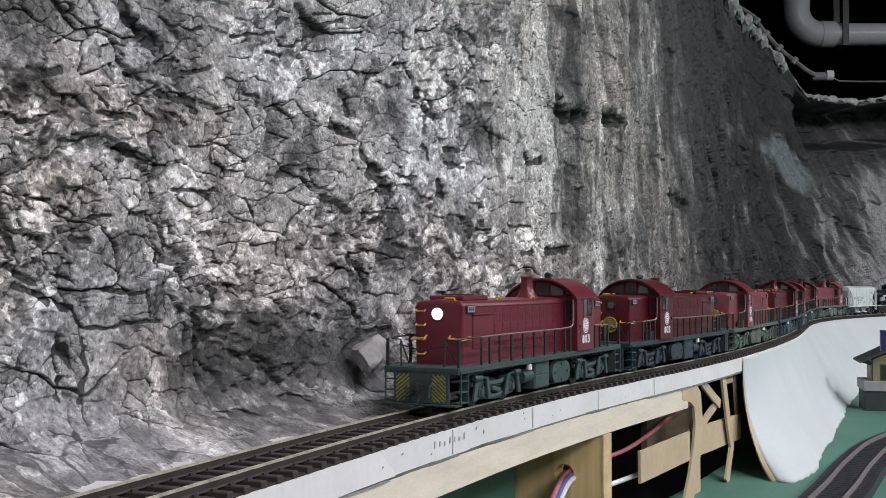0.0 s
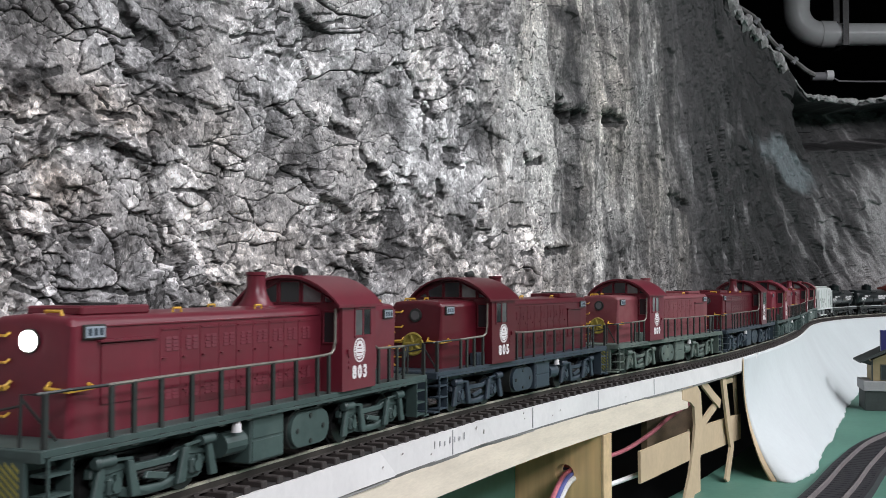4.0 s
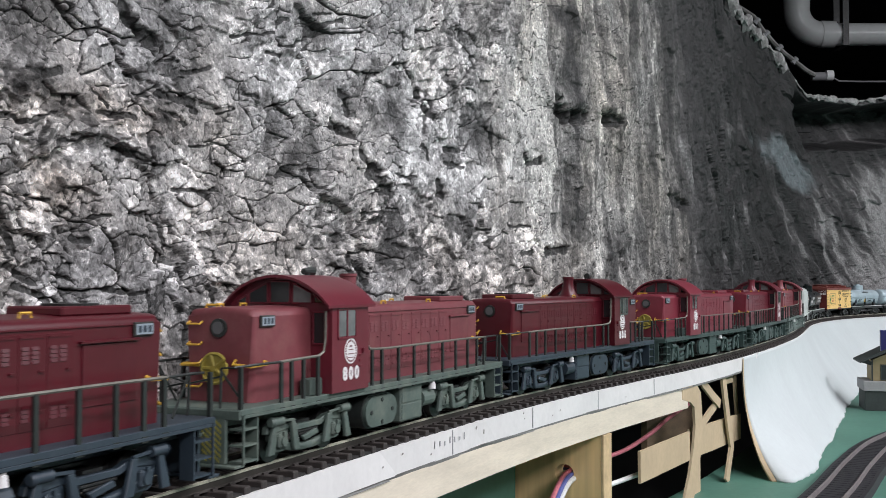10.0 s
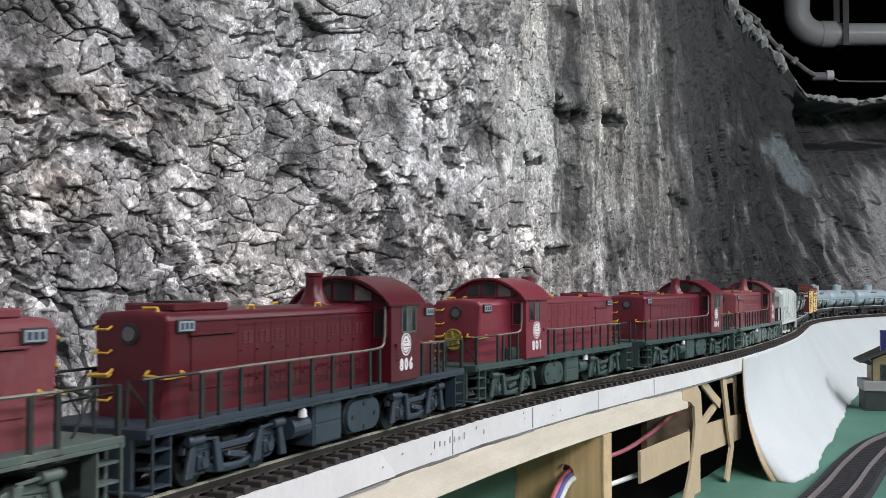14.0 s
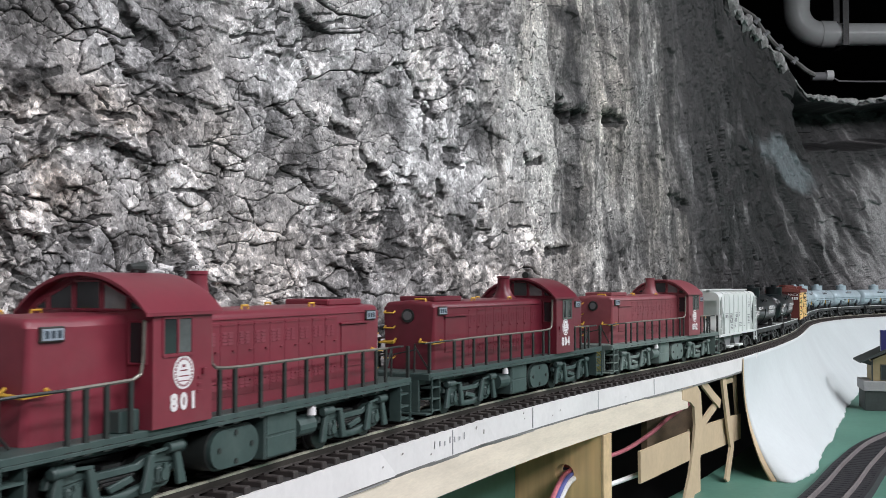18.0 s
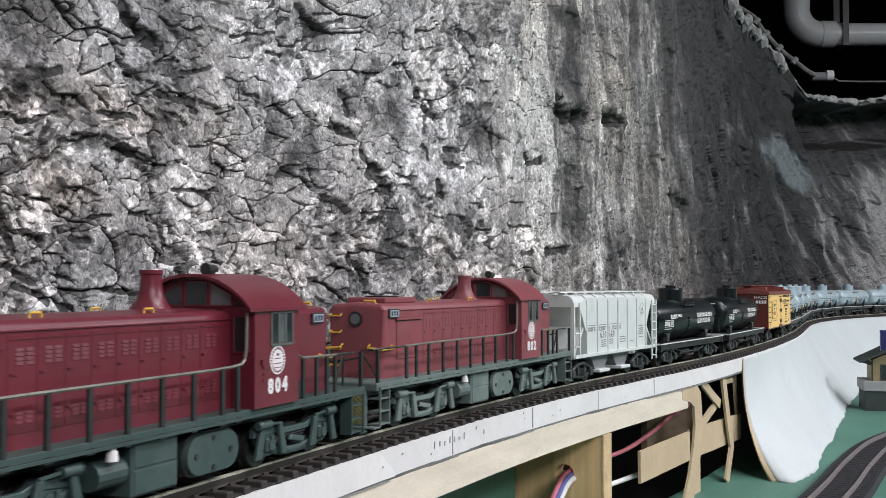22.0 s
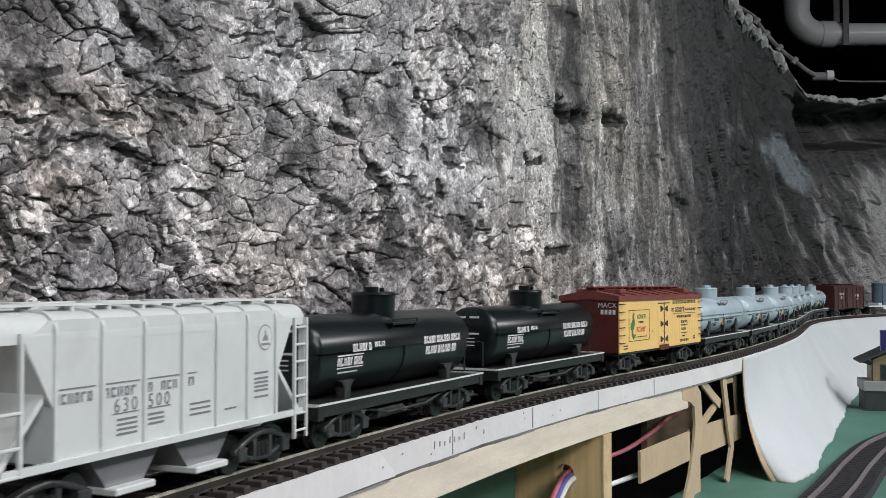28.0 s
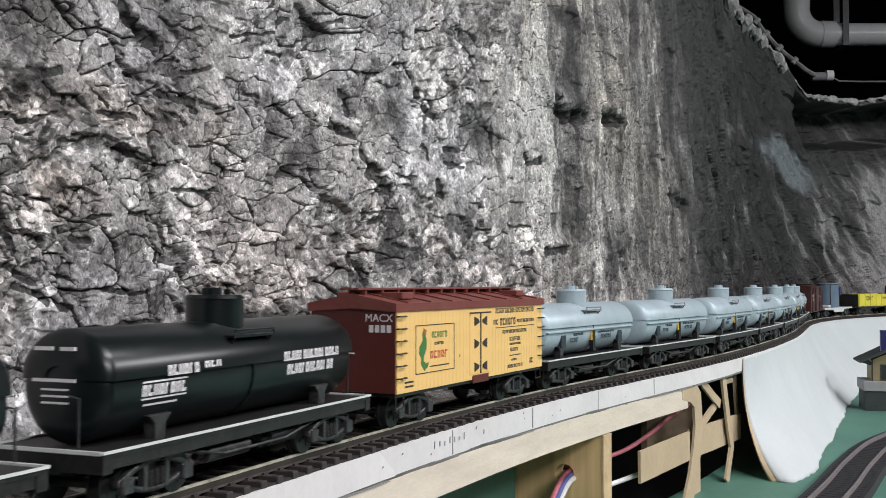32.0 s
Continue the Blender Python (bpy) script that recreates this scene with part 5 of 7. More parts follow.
def locomotive(label, paint, frame_mat, number="", lit=False, stripes=False, panes=2, cab_paint=None):
    """A road switcher with the long hood forward (+x) and the short hood behind the cab."""
    cab_paint = cab_paint or paint
    ob = thing("locomotive", label, "locomotive", "diesel locomotives of the train")
    DECK = 16.6
    # underframe and walkways
    bm = bmesh.new()
    box(bm, -89.5, 89.5, -16.2, 16.2, 15.0, DECK, 0.2)
    box(bm, -86, 86, -8, 8, 11.5, 15.0)
    part("walkway", bm, frame_mat, ob)
    for sy in (-1, 1):
        bm = bmesh.new()
        box(bm, -88, 88, sy * 15.9, sy * 16.4, 14.3, 15.1, 0.1)
        part("side_sill", bm, frame_mat, ob)
    # hoods
    bm = bmesh.new()
    prism(bm, hood_outline(10.3, DECK, 39.0, 41.6), "x", -25.8, 76.3)
    ed = [e for e in bm.edges if all(abs(v.co.x - 76.3) < 1e-3 for v in e.verts) and max(v.co.z for v in e.verts) > DECK + 0.1]
    bmesh.ops.bevel(bm, geom=ed, offset=1.6, segments=4, affect="EDGES", profile=0.5)
    ed = [e for e in bm.edges if all(v.co.x > 70 and abs(abs(v.co.y) - 10.3) < 0.05 for v in e.verts) and abs(e.verts[0].co.z - e.verts[1].co.z) > 5]
    hood = part("long_hood", bm, paint, ob, smooth=35)
    bm = bmesh.new()
    prism(bm, hood_outline(10.3, DECK, 39.0, 41.6), "x", -76.3, -47.3)
    ed = [e for e in bm.edges if all(abs(v.co.x + 76.3) < 1e-3 for v in e.verts) and max(v.co.z for v in e.verts) > DECK + 0.1]
    bmesh.ops.bevel(bm, geom=ed, offset=1.6, segments=4, affect="EDGES", profile=0.5)
    short = part("short_hood", bm, paint, ob, smooth=35)
    # hood doors, louvres, latches and the side grille
    for sy in (-1, 1):
        for k in range(9):
            x0 = -20 + k * 7.6
            bm = bmesh.new()
            box(bm, x0, x0 + 7.3, sy * 10.25, sy * 10.42, DECK + 3.0, 38.0, 0.08)
            d = part("engine_door", bm, paint, hood)
            bm = bmesh.new()
            box(bm, x0 + 5.2, x0 + 6.6, sy * 10.46, sy * 10.8, 30.6, 31.0)
            box(bm, x0 + 5.2, x0 + 6.6, sy * 10.46, sy * 10.8, 23.0, 23.4)
            box(bm, x0 + 0.2, x0 + 6.7, sy * 10.46, sy * 10.62, 37.2, 37.5)
            part("door_latch", bm, paint, hood)
            for z in (32.4, 21.4):
                for dx in (0.8, 3.4):
                    bm = bmesh.new()
                    for q in range(4):
                        prism(bm, [(sy * 10.46, z + q * 0.85), (sy * 10.62, z + q * 0.85), (sy * 10.46, z + 0.7 + q * 0.85)], "x", x0 + dx, x0 + dx + 1.9)
                    part("louvre", bm, paint, hood)
        bm = bmesh.new()
        box(bm, 50.6, 67.5, sy * 10.25, sy * 10.62, 22.5, 35.2, 0.1)
        part("radiator_grille", bm, paint, hood)
        bm = bmesh.new()
        box(bm, -25.0, 72.0, sy * 10.25, sy * 10.6, 38.6, 39.0, 0.1)
        part("roof_seam", bm, paint, hood)
        bm = bmesh.new()
        box(bm, 49.6, 68.5, sy * 10.25, sy * 11.3, 35.4, 36.0, 0.1)
        part("grille_hood", bm, paint, hood)
        # number boards at both hood ends
        for xa, xb in ((66.5, 73.2), (-73.2, -66.5)):
            bm = bmesh.new()
            box(bm, xa, xb, sy * 10.2, sy * 11.0, 36.2, 39.3, 0.2)
            nb = part("number_board", bm, INK, ob)
            bm = bmesh.new()
            box(bm, xa + 0.5, xb - 0.5, sy * 11.0, sy * 11.1, 36.6, 38.9)
            part("number_face", bm, NUMBERFACE, nb, "pale number face")
            bm = bmesh.new()
            for q in range(3):
                box(bm, xa + 1.1 + q * 1.7, xa + 2.2 + q * 1.7, sy * 11.1, sy * 11.16, 37.0, 38.5)
            tagged(part("number_print", bm, FRAME_BLUE, nb), kind="stuff")
    # roof fittings
    bm = bmesh.new()
    box(bm, 48, 70, -7.5, 7.5, 41.0, 43.0, 0.4)
    part("radiator_hatch", bm, paint, hood)
    bm = bmesh.new()
    disc(bm, (59, 0, 43.0), (0, 0, 1), 6.0, 0.5, 24)
    part("fan_grille", bm, WHEEL, hood)
    bm = bmesh.new()
    # a flared stack with a rolled lip, turned as one piece
    profile = ((5.8, 40.6), (5.6, 41.5), (5.0, 41.6), (3.9, 43.0), (3.0, 45.0), (2.6, 47.5), (2.6, 49.8), (2.9, 50.0), (2.9, 50.9), (2.1, 50.9), (2.1, 48.5))
    rings = [[bm.verts.new((-7.5 + r * math.cos(k * math.pi / 12), r * math.sin(k * math.pi / 12), z)) for k in range(24)] for r, z in profile]
    for low, high in zip(rings, rings[1:]):
        for k in range(24):
            bm.faces.new((low[k], low[(k + 1) % 24], high[(k + 1) % 24], high[k]))
    bm.faces.new(rings[-1])
    part("chimney", bm, paint, hood, smooth=35)
    for xg in (3, 38):
        grab("lifting_eye", [(xg - 1.6, 7.4, 41.0), (xg - 1.4, 7.4, 42.0), (xg + 1.4, 7.4, 42.0), (xg + 1.6, 7.4, 41.0)], hood, YELLOW, 0.32)
        grab("lifting_eye", [(xg - 1.6, -7.4, 41.0), (xg - 1.4, -7.4, 42.0), (xg + 1.4, -7.4, 42.0), (xg + 1.6, -7.4, 41.0)], hood, YELLOW, 0.32)
    for xg in (-55, -66):
        grab("lifting_eye", [(xg - 1.6, 7.4, 41.0), (xg - 1.4, 7.4, 42.0), (xg + 1.4, 7.4, 42.0), (xg + 1.6, 7.4, 41.0)], short, YELLOW, 0.32)
    # cab
    CAB0, CAB1, HALF, EAVE, PEAK = -47.3, -25.8, 17.3, 41.6, 50.2

    def arch(half, eave, peak, n=15):
        # a flat circular arch from eave to eave
        r = (half * half + (peak - eave) ** 2) / (2 * (peak - eave))
        a0 = math.asin(half / r)
        return [(r * math.sin(a), peak - r + r * math.cos(a)) for a in np.linspace(-a0, a0, n)]
    bm = bmesh.new()
    prism(bm, [(-HALF, DECK)] + arch(HALF, EAVE, PEAK - 0.7) + [(HALF, DECK)], "x", CAB0, CAB1)
    cab = part("cab", bm, cab_paint, ob, smooth=30)
    bm = bmesh.new()
    up, dn = arch(HALF + 0.8, EAVE - 0.1, PEAK), arch(HALF + 0.8, EAVE - 0.9, PEAK - 0.75)
    prism(bm, up + dn[::-1], "x", CAB0 - 3.2, CAB1 + 3.2)
    part("cab_roof", bm, cab_paint, cab, smooth=30)
    for sy in (-1, 1):
        wx0, wx1 = -44.0, -33.5
        n = panes
        for k in range(n):
            a = wx0 + (wx1 - wx0) * k / n
            b = wx0 + (wx1 - wx0) * (k + 1) / n
            bm = bmesh.new()
            box(bm, a + 0.35, b - 0.35, sy * 17.2, sy * 17.36, 32.4, 40.0, 0.1)
            part("side_window", bm, (PANE if number == "800" else GREYPANE if k == 1 else GLASS), cab)
        bm = bmesh.new()
        for k in range(n + 1):
            a = wx0 + (wx1 - wx0) * k / n
            box(bm, a - 0.3, a + 0.3, sy * 17.2, sy * 17.55, 32.0, 40.4)
        box(bm, wx0, wx1, sy * 17.2, sy * 17.6, 31.7, 32.3)
        box(bm, wx0, wx1, sy * 17.2, sy * 17.55, 40.0, 40.5)
        part("window_frame", bm, FRAME_PALE if panes == 3 else cab_paint, cab)
        # round emblem and the number
        bm = bmesh.new()
        disc(bm, (-36.6, sy * 17.3, 28.1), (0, sy, 0), 3.7, 0.10, 32)
        em = part("emblem", bm, WHITE, cab, "round white emblem")
        bm = bmesh.new()
        for a in np.linspace(0, 2 * math.pi, 25)[:-1]:
            c, s_ = math.cos(a), math.sin(a)
            box(bm, -36.6 + 3.0 * c - 0.26, -36.6 + 3.0 * c + 0.26, sy * 17.4, sy * 17.44, 28.1 + 3.0 * s_ - 0.26, 28.1 + 3.0 * s_ + 0.26)
        box(bm, -38.4, -34.8, sy * 17.4, sy * 17.44, 27.15, 27.4)
        box(bm, -38.8, -34.4, sy * 17.4, sy * 17.44, 26.1, 26.3)
        box(bm, -37.9, -35.3, sy * 17.4, sy * 17.44, 28.4, 28.65)
        box(bm, -37.2, -36.0, sy * 17.4, sy * 17.44, 29.2, 29.8)
        part("emblem_print", bm, cab_paint, em)
        if not number:
            # a painted number that cannot be read
            bm = bmesh.new()
            for k in range(3):
                box(bm, -39.6 + k * 2.1, -37.8 + k * 2.1, sy * 17.3, sy * 17.4, 19.6, 23.3)
            tagged(part("cab_number", bm, WHITE, cab, "white cab number, unreadable"), kind="stuff")
        else:
            number_card(cab, "cab_number", -36.6, 21.5, sy, number, 5.1)
        bm = bmesh.new()
        for q in range(3):
            box(bm, -31.4, -29.6, sy * 17.3, sy * 17.5, 23 + q * 1.6, 23.7 + q * 1.6)
        box(bm, -29.8, -28.6, sy * 17.3, sy * 17.9, 27.2, 28.6)
        part("door_latch", bm, cab_paint, cab)
    for sx, xe in ((1, CAB1), (-1, CAB0)):
        for outline, mat in (([(-15.8, 30.5), (-11.2, 30.5), (-11.2, 39.6), (-15.8, 39.6)], GLASS), ([(11.2, 30.5), (15.8, 30.5), (15.8, 39.6), (11.2, 39.6)], GLASS),
                             ([(-14.6, 42.0), (-11.4, 42.0), (-11.4, 44.4), (-14.2, 42.8)], GLASS), ([(-10.6, 42.0), (-4.2, 42.0), (-4.2, 48.0), (-10.6, 45.0)], GLASS),
                             ([(-3.4, 42.0), (3.4, 42.0), (3.4, 48.3), (-3.4, 48.3)], GLASS), ([(4.2, 42.0), (10.6, 42.0), (10.6, 45.0), (4.2, 48.0)], PANE), ([(11.4, 42.0), (14.6, 42.0), (14.2, 42.8), (11.4, 44.4)], GLASS)):
            bm = bmesh.new()
            prism(bm, [(p * sx, q) for p, q in outline], "x", xe - 0.1 * sx, xe + 0.18 * sx)
            g = part("end_window", bm, mat, cab)
            cy, cz = sum(p for p, q in outline) / 4 * sx, sum(q for p, q in outline) / 4
            bm = bmesh.new()
            for (p0, q0), (p1, q1) in zip(outline, outline[1:] + outline[:1]):
                rod(bm, (xe + 0.2 * sx, p0 * sx, q0), (xe + 0.2 * sx, p1 * sx, q1), 0.3, 5)
            part("window_frame", bm, cab_paint, g)
    bm = bmesh.new()
    rod(bm, (-29.5, 2.0, 49.0), (-29.5, 2.0, 51.2), 1.0, 10)
    rod(bm, (-31.5, 2.0, 51.4), (-26.5, 2.0, 51.4), 0.9, 10, 1.6)
    part("horn", bm, RAILING, cab)
    for sy in (-1, 1):
        bm = bmesh.new()
        box(bm, -54.5, -48.0, sy * 11.2, sy * 14.6, DECK, DECK + 4.6, 0.2)
        part("sand_box", bm, frame_mat, ob)
    # hood ends: headlight, yellow grab irons, brake wheel on the short hood
    for sx, xe in ((1, 76.3), (-1, -76.3)):
        bm = bmesh.new()
        disc(bm, (xe, 0.0, 36.0), (sx, 0, 0), 2.5, 0.7, 24)
        h = part("headlight", bm, RAILING, ob)
        bm = bmesh.new()
        disc(bm, (xe + sx * 0.6, 0.0, 36.0), (sx, 0, 0), 2.2 if lit else 1.7, 0.4, 24)
        part("lens", bm, LIT if (lit and sx > 0) else LENS, h, "glowing white headlight" if (lit and sx > 0) else "")
        for sy in (-1, 1):
            if sy * sx < 0:
                for z in (20.5, 26.0, 31.5, 37.0):
                    grab("grab_iron", [(xe, sy * 9.6, z + 0.6), (xe + sx * 1.2, sy * 9.6, z), (xe + sx * 1.2, sy * 5.6, z), (xe, sy * 5.6, z + 0.6)], ob, YELLOW)
            grab("corner_grab", [(xe, sy * 5.2, 27.6), (xe + sx * 1.6, sy * 5.4, 26.6), (xe + sx * 1.6, sy * 11.0, 26.2), (xe - sx * 5.0, sy * 11.8, 26.6), (xe - sx * 5.2, sy * 10.4, 27.2)], ob, YELLOW, 0.45)
        grab("roof_grab", [(xe - sx * 2.2, 1.5, 41.0), (xe - sx * 2.2, 1.7, 42.0), (xe - sx * 2.2, 5.8, 42.0), (xe - sx * 2.2, 6, 41.0)], ob, YELLOW, 0.4)
    bm = bmesh.new()
    ring = [(-78.6, 3.9 * math.cos(a), 25.5 + 3.9 * math.sin(a)) for a in np.linspace(0, 2 * math.pi, 21)]
    wire(bm, ring, 0.5, 6)
    for a in np.linspace(0, 2 * math.pi, 6)[:-1]:
        rod(bm, (-78.6, 0, 25.5), (-78.6, 3.9 * math.cos(a), 25.5 + 3.9 * math.sin(a)), 0.55, 6)
    disc(bm, (-78.3, 0, 25.5), (-1, 0, 0), 3.4, 0.25, 20)
    rod(bm, (-79.2, 0, 25.5), (-76, 0, 25.5), 0.9, 8)
    part("brake_wheel", bm, WHEELYELLOW, ob, "yellow brake wheel")
    # handrails with their posts
    for sy in (-1, 1):
        yr = sy * 15.8
        run = [(71.5, yr, 27.2)] + [(x, yr, 27.4) for x in (50, 30, 10, -10)] + [(-18, yr, 27.6), (-22, yr, 27.9), (-23.6, yr, 29.0), (-24.2, yr, 31.5), (-24.4, yr, 40.5)]
        bm = bmesh.new()
        wire(bm, run, 0.42, 6)
        part("handrail", bm, RAILTOP, ob)
        bm = bmesh.new()
        wire(bm, [(-48.4, yr, 40.0), (-48.6, yr, 32.0), (-49.4, yr, 28.6), (-52, yr, 27.6), (-71.5, yr, 27.2)], 0.42, 6)
        part("handrail", bm, RAILTOP, ob)
        for x in (70.5, 63.5, 54.5, 43.5, 32.0, 20.5, 9.0, -2.5, -14.0, -20.5, -52.5, -60.0, -66.0, -71.0):
            bm = bmesh.new()
            box(bm, x - 0.6, x + 0.6, yr - 0.35, yr + 0.35, 14.4, 27.4)
            box(bm, x - 1.1, x + 1.1, yr - 0.5, yr + 0.5, 14.0, 15.4)
            part("railing_post", bm, RAILING, ob)
    # ends: rails across, pilots, steps, couplers
    for sx in (1, -1):
        xe = sx * 89.5
        bm = bmesh.new()
        wire(bm, [(sx * 71.5, -15.8, 27.2), (sx * 82, -15.6, 27.2), (xe - sx, -13.5, 26.8), (xe - sx, -9.5, 26.6), (xe - sx, -9.2, 16.6)], 0.36, 6)
        part("end_rail", bm, RAILING, ob)
        bm = bmesh.new()
        wire(bm, [(sx * 71.5, 15.8, 27.2), (sx * 82, 15.6, 27.2), (xe - sx, 13.5, 26.8), (xe - sx, 9.5, 26.6), (xe - sx, 9.2, 16.6)], 0.36, 6)
        part("end_rail", bm, RAILING, ob)
        bm = bmesh.new()
        wire(bm, [(xe - sx, -9.4, 24.5), (xe - sx, 0, 22.5), (xe - sx, 9.4, 24.5)], 0.28, 5)
        part("end_rail", bm, RAILING, ob)
        bm = bmesh.new()
        wire(bm, [(xe - sx, 9.3, 26.0), (xe - sx * 9, 10.6, 17.0)], 0.34, 5)
        part("end_rail", bm, RAILING, ob)
        bm = bmesh.new()
        wire(bm, [(xe - sx, -9.3, 26.0), (xe - sx * 9, -10.6, 17.0)], 0.34, 5)
        part("end_rail", bm, RAILING, ob)
        for sy in (-1, 1):
            bm = bmesh.new()
            box(bm, xe - sx * 1.0 - 0.5, xe - sx * 1.0 + 0.5, sy * 15.3 - 0.5, sy * 15.3 + 0.5, 15.0, 27.0)
            part("end_post", bm, RAILING, ob)
            bm = bmesh.new()
            box(bm, xe - sx * 8.0, xe - sx * 7.5, sy * 12.0, sy * 15.9, 2.9, 15.0)
            step = part("step_side", bm, frame_mat, ob)
            for z in (3.2, 7.2, 11.2):
                bm = bmesh.new()
                box(bm, xe - sx * 7.5, xe - sx * 0.9, sy * 12.0, sy * 15.9, z, z + 0.5)
                part("tread", bm, frame_mat, step)
            bm = bmesh.new()
            box(bm, xe - sx * 1.3, xe - sx * 0.8, sy * 15.95, sy * 16.45, 3.0, 15.0)
            part("stringer", bm, frame_mat, step)
        bm = bmesh.new()
        box(bm, xe - sx * 0.8, xe + sx * 0.5, -11.8, 11.8, 3.0, 15.2, 0.2)
        box(bm, xe - sx * 0.8, xe + sx * 0.5, -16.0, 16.0, 14.0, 16.4, 0.2)
        pil = part("pilot", bm, frame_mat, ob)
        if stripes:
            for sy in (-1, 1):
                bm = bmesh.new()
                for q in range(9):
                    # slanting down towards the outside, cut off at the plate's edges
                    z = 4.6 + q * 1.5
                    ya, yb = 4.8 + max(0.0, (z + 0.7 - 14.0) / 0.8), min(10.6, 4.8 + (z - 3.4) / 0.8)
                    if yb > ya + 0.3:
                        za, zb = z - (ya - 4.8) * 0.8, z - (yb - 4.8) * 0.8
                        prism(bm, [(sy * ya, za), (sy * ya, za + 0.7), (sy * yb, zb + 0.7), (sy * yb, zb)], "x", xe + sx * 0.5, xe + sx * 0.6)
                part("warning_stripes", bm, YELLOW_DULL, pil, "dull yellow warning stripes")
        bm = bmesh.new()
        box(bm, xe - sx * 2.0, xe + sx * 2.2, -16.0, 16.0, 2.3, 3.0, 0.15)
        part("footboard", bm, frame_mat, ob)
        for yh in (-5.0, 5.0):
            grab("air_hose", [(xe, yh, 10.5), (xe + sx * 2.4, yh, 9.5), (xe + sx * 3.0, yh, 5.5), (xe + sx * 1.8, yh, 3.6)], ob, frame_mat, 0.45)
        coupler(ob, xe, sx)
    # between the trucks
    bm = bmesh.new()
    stadium = [(-18.4 - 5.0 * math.sin(a), 8.1 + 5.1 * math.cos(a)) for a in np.linspace(0, math.pi, 9)] + [(-6.0 + 5.0 * math.sin(a), 8.1 - 5.1 * math.cos(a)) for a in np.linspace(0, math.pi, 9)]
    prism(bm, stadium, "y", -13.6, 13.6)
    tank = part("fuel_tank", bm, RAILING, ob, smooth=35)
    for sy in (-1, 1):
        bm = bmesh.new()
        prism(bm, [(-12.2 + (p + 12.2) * 0.93, 8.1 + (q - 8.1) * 0.9) for p, q in stadium], "y", sy * 13.6, sy * 14.8)
        part("tank_end", bm, frame_mat, tank, smooth=35)
    for sy in (-1, 1):
        for bx, bz in ((-19, 8), (-5, 8), (-12, 4.6), (-12, 11.5)):
            bm = bmesh.new()
            disc(bm, (bx, sy * 14.7, bz), (0, sy, 0), 0.7, 0.4, 8)
            part("tank_bolt", bm, RAILING, ob)
    bm = bmesh.new()
    box(bm, 1.5, 17.5, -14.6, 14.6, 2.6, 14.8, 0.4)
    bat = part("battery_box", bm, frame_mat, ob)
    for sy in (-1, 1):
        for za, zb in ((3.2, 8.2), (8.8, 14.4)):
            bm = bmesh.new()
            box(bm, 2.2, 16.8, sy * 14.55, sy * 14.85, za, zb, 0.1)
            part("battery_door", bm, frame_mat, bat)
    for sy in (-1, 1):
        bm = bmesh.new()
        rod(bm, (19.0, sy * 12, 8.6), (28, sy * 12, 8.6), 3.0, 14)
        part("air_tank", bm, frame_mat, ob)
        bm = bmesh.new()
        rod(bm, (24.5, sy * 15.2, 11.6), (24.5, sy * 15.2, 13.6), 1.3, 12, 1.1)
        rod(bm, (24.5, sy * 15.2, 13.6), (24.5, sy * 15.2, 14.6), 0.8, 12)
        part("sand_filler", bm, WHITE, ob, "small white plastic filler")
    for x in (-53.0, 53.0):
        loco_truck(ob, x, frame_mat)
    return ob


# a fainter reflection, painted as a darker grey pane
GREYPANE = material("grey_cab_glass", (0.09, 0.095, 0.095), 0.12, vary=0.3, scale=150, fine=900, bump=0)
TRUCKBLACK = material("oily_black_truck", (0.020, 0.020, 0.020), 0.45, metal=0.2, vary=0.4, scale=200, fine=900, bump=0.1, dirt=(0.07, 0.065, 0.06), dirt_amount=0.5)
WHEELYELLOW = material("olive_yellow_paint", (0.34, 0.27, 0.05), 0.5, vary=0.2, scale=300, fine=1500, bump=0)
TRUCKCAST = material("dusty_black_casting", (0.045, 0.046, 0.047), 0.38, metal=0.3, vary=0.4, scale=200, fine=900, bump=0.1, dirt=(0.16, 0.16, 0.155), dirt_amount=0.6)
YELLOW_DULL = material("dull_yellow_stripes", (0.30, 0.27, 0.06), 0.6, vary=0.2, scale=300, fine=1500, bump=0)


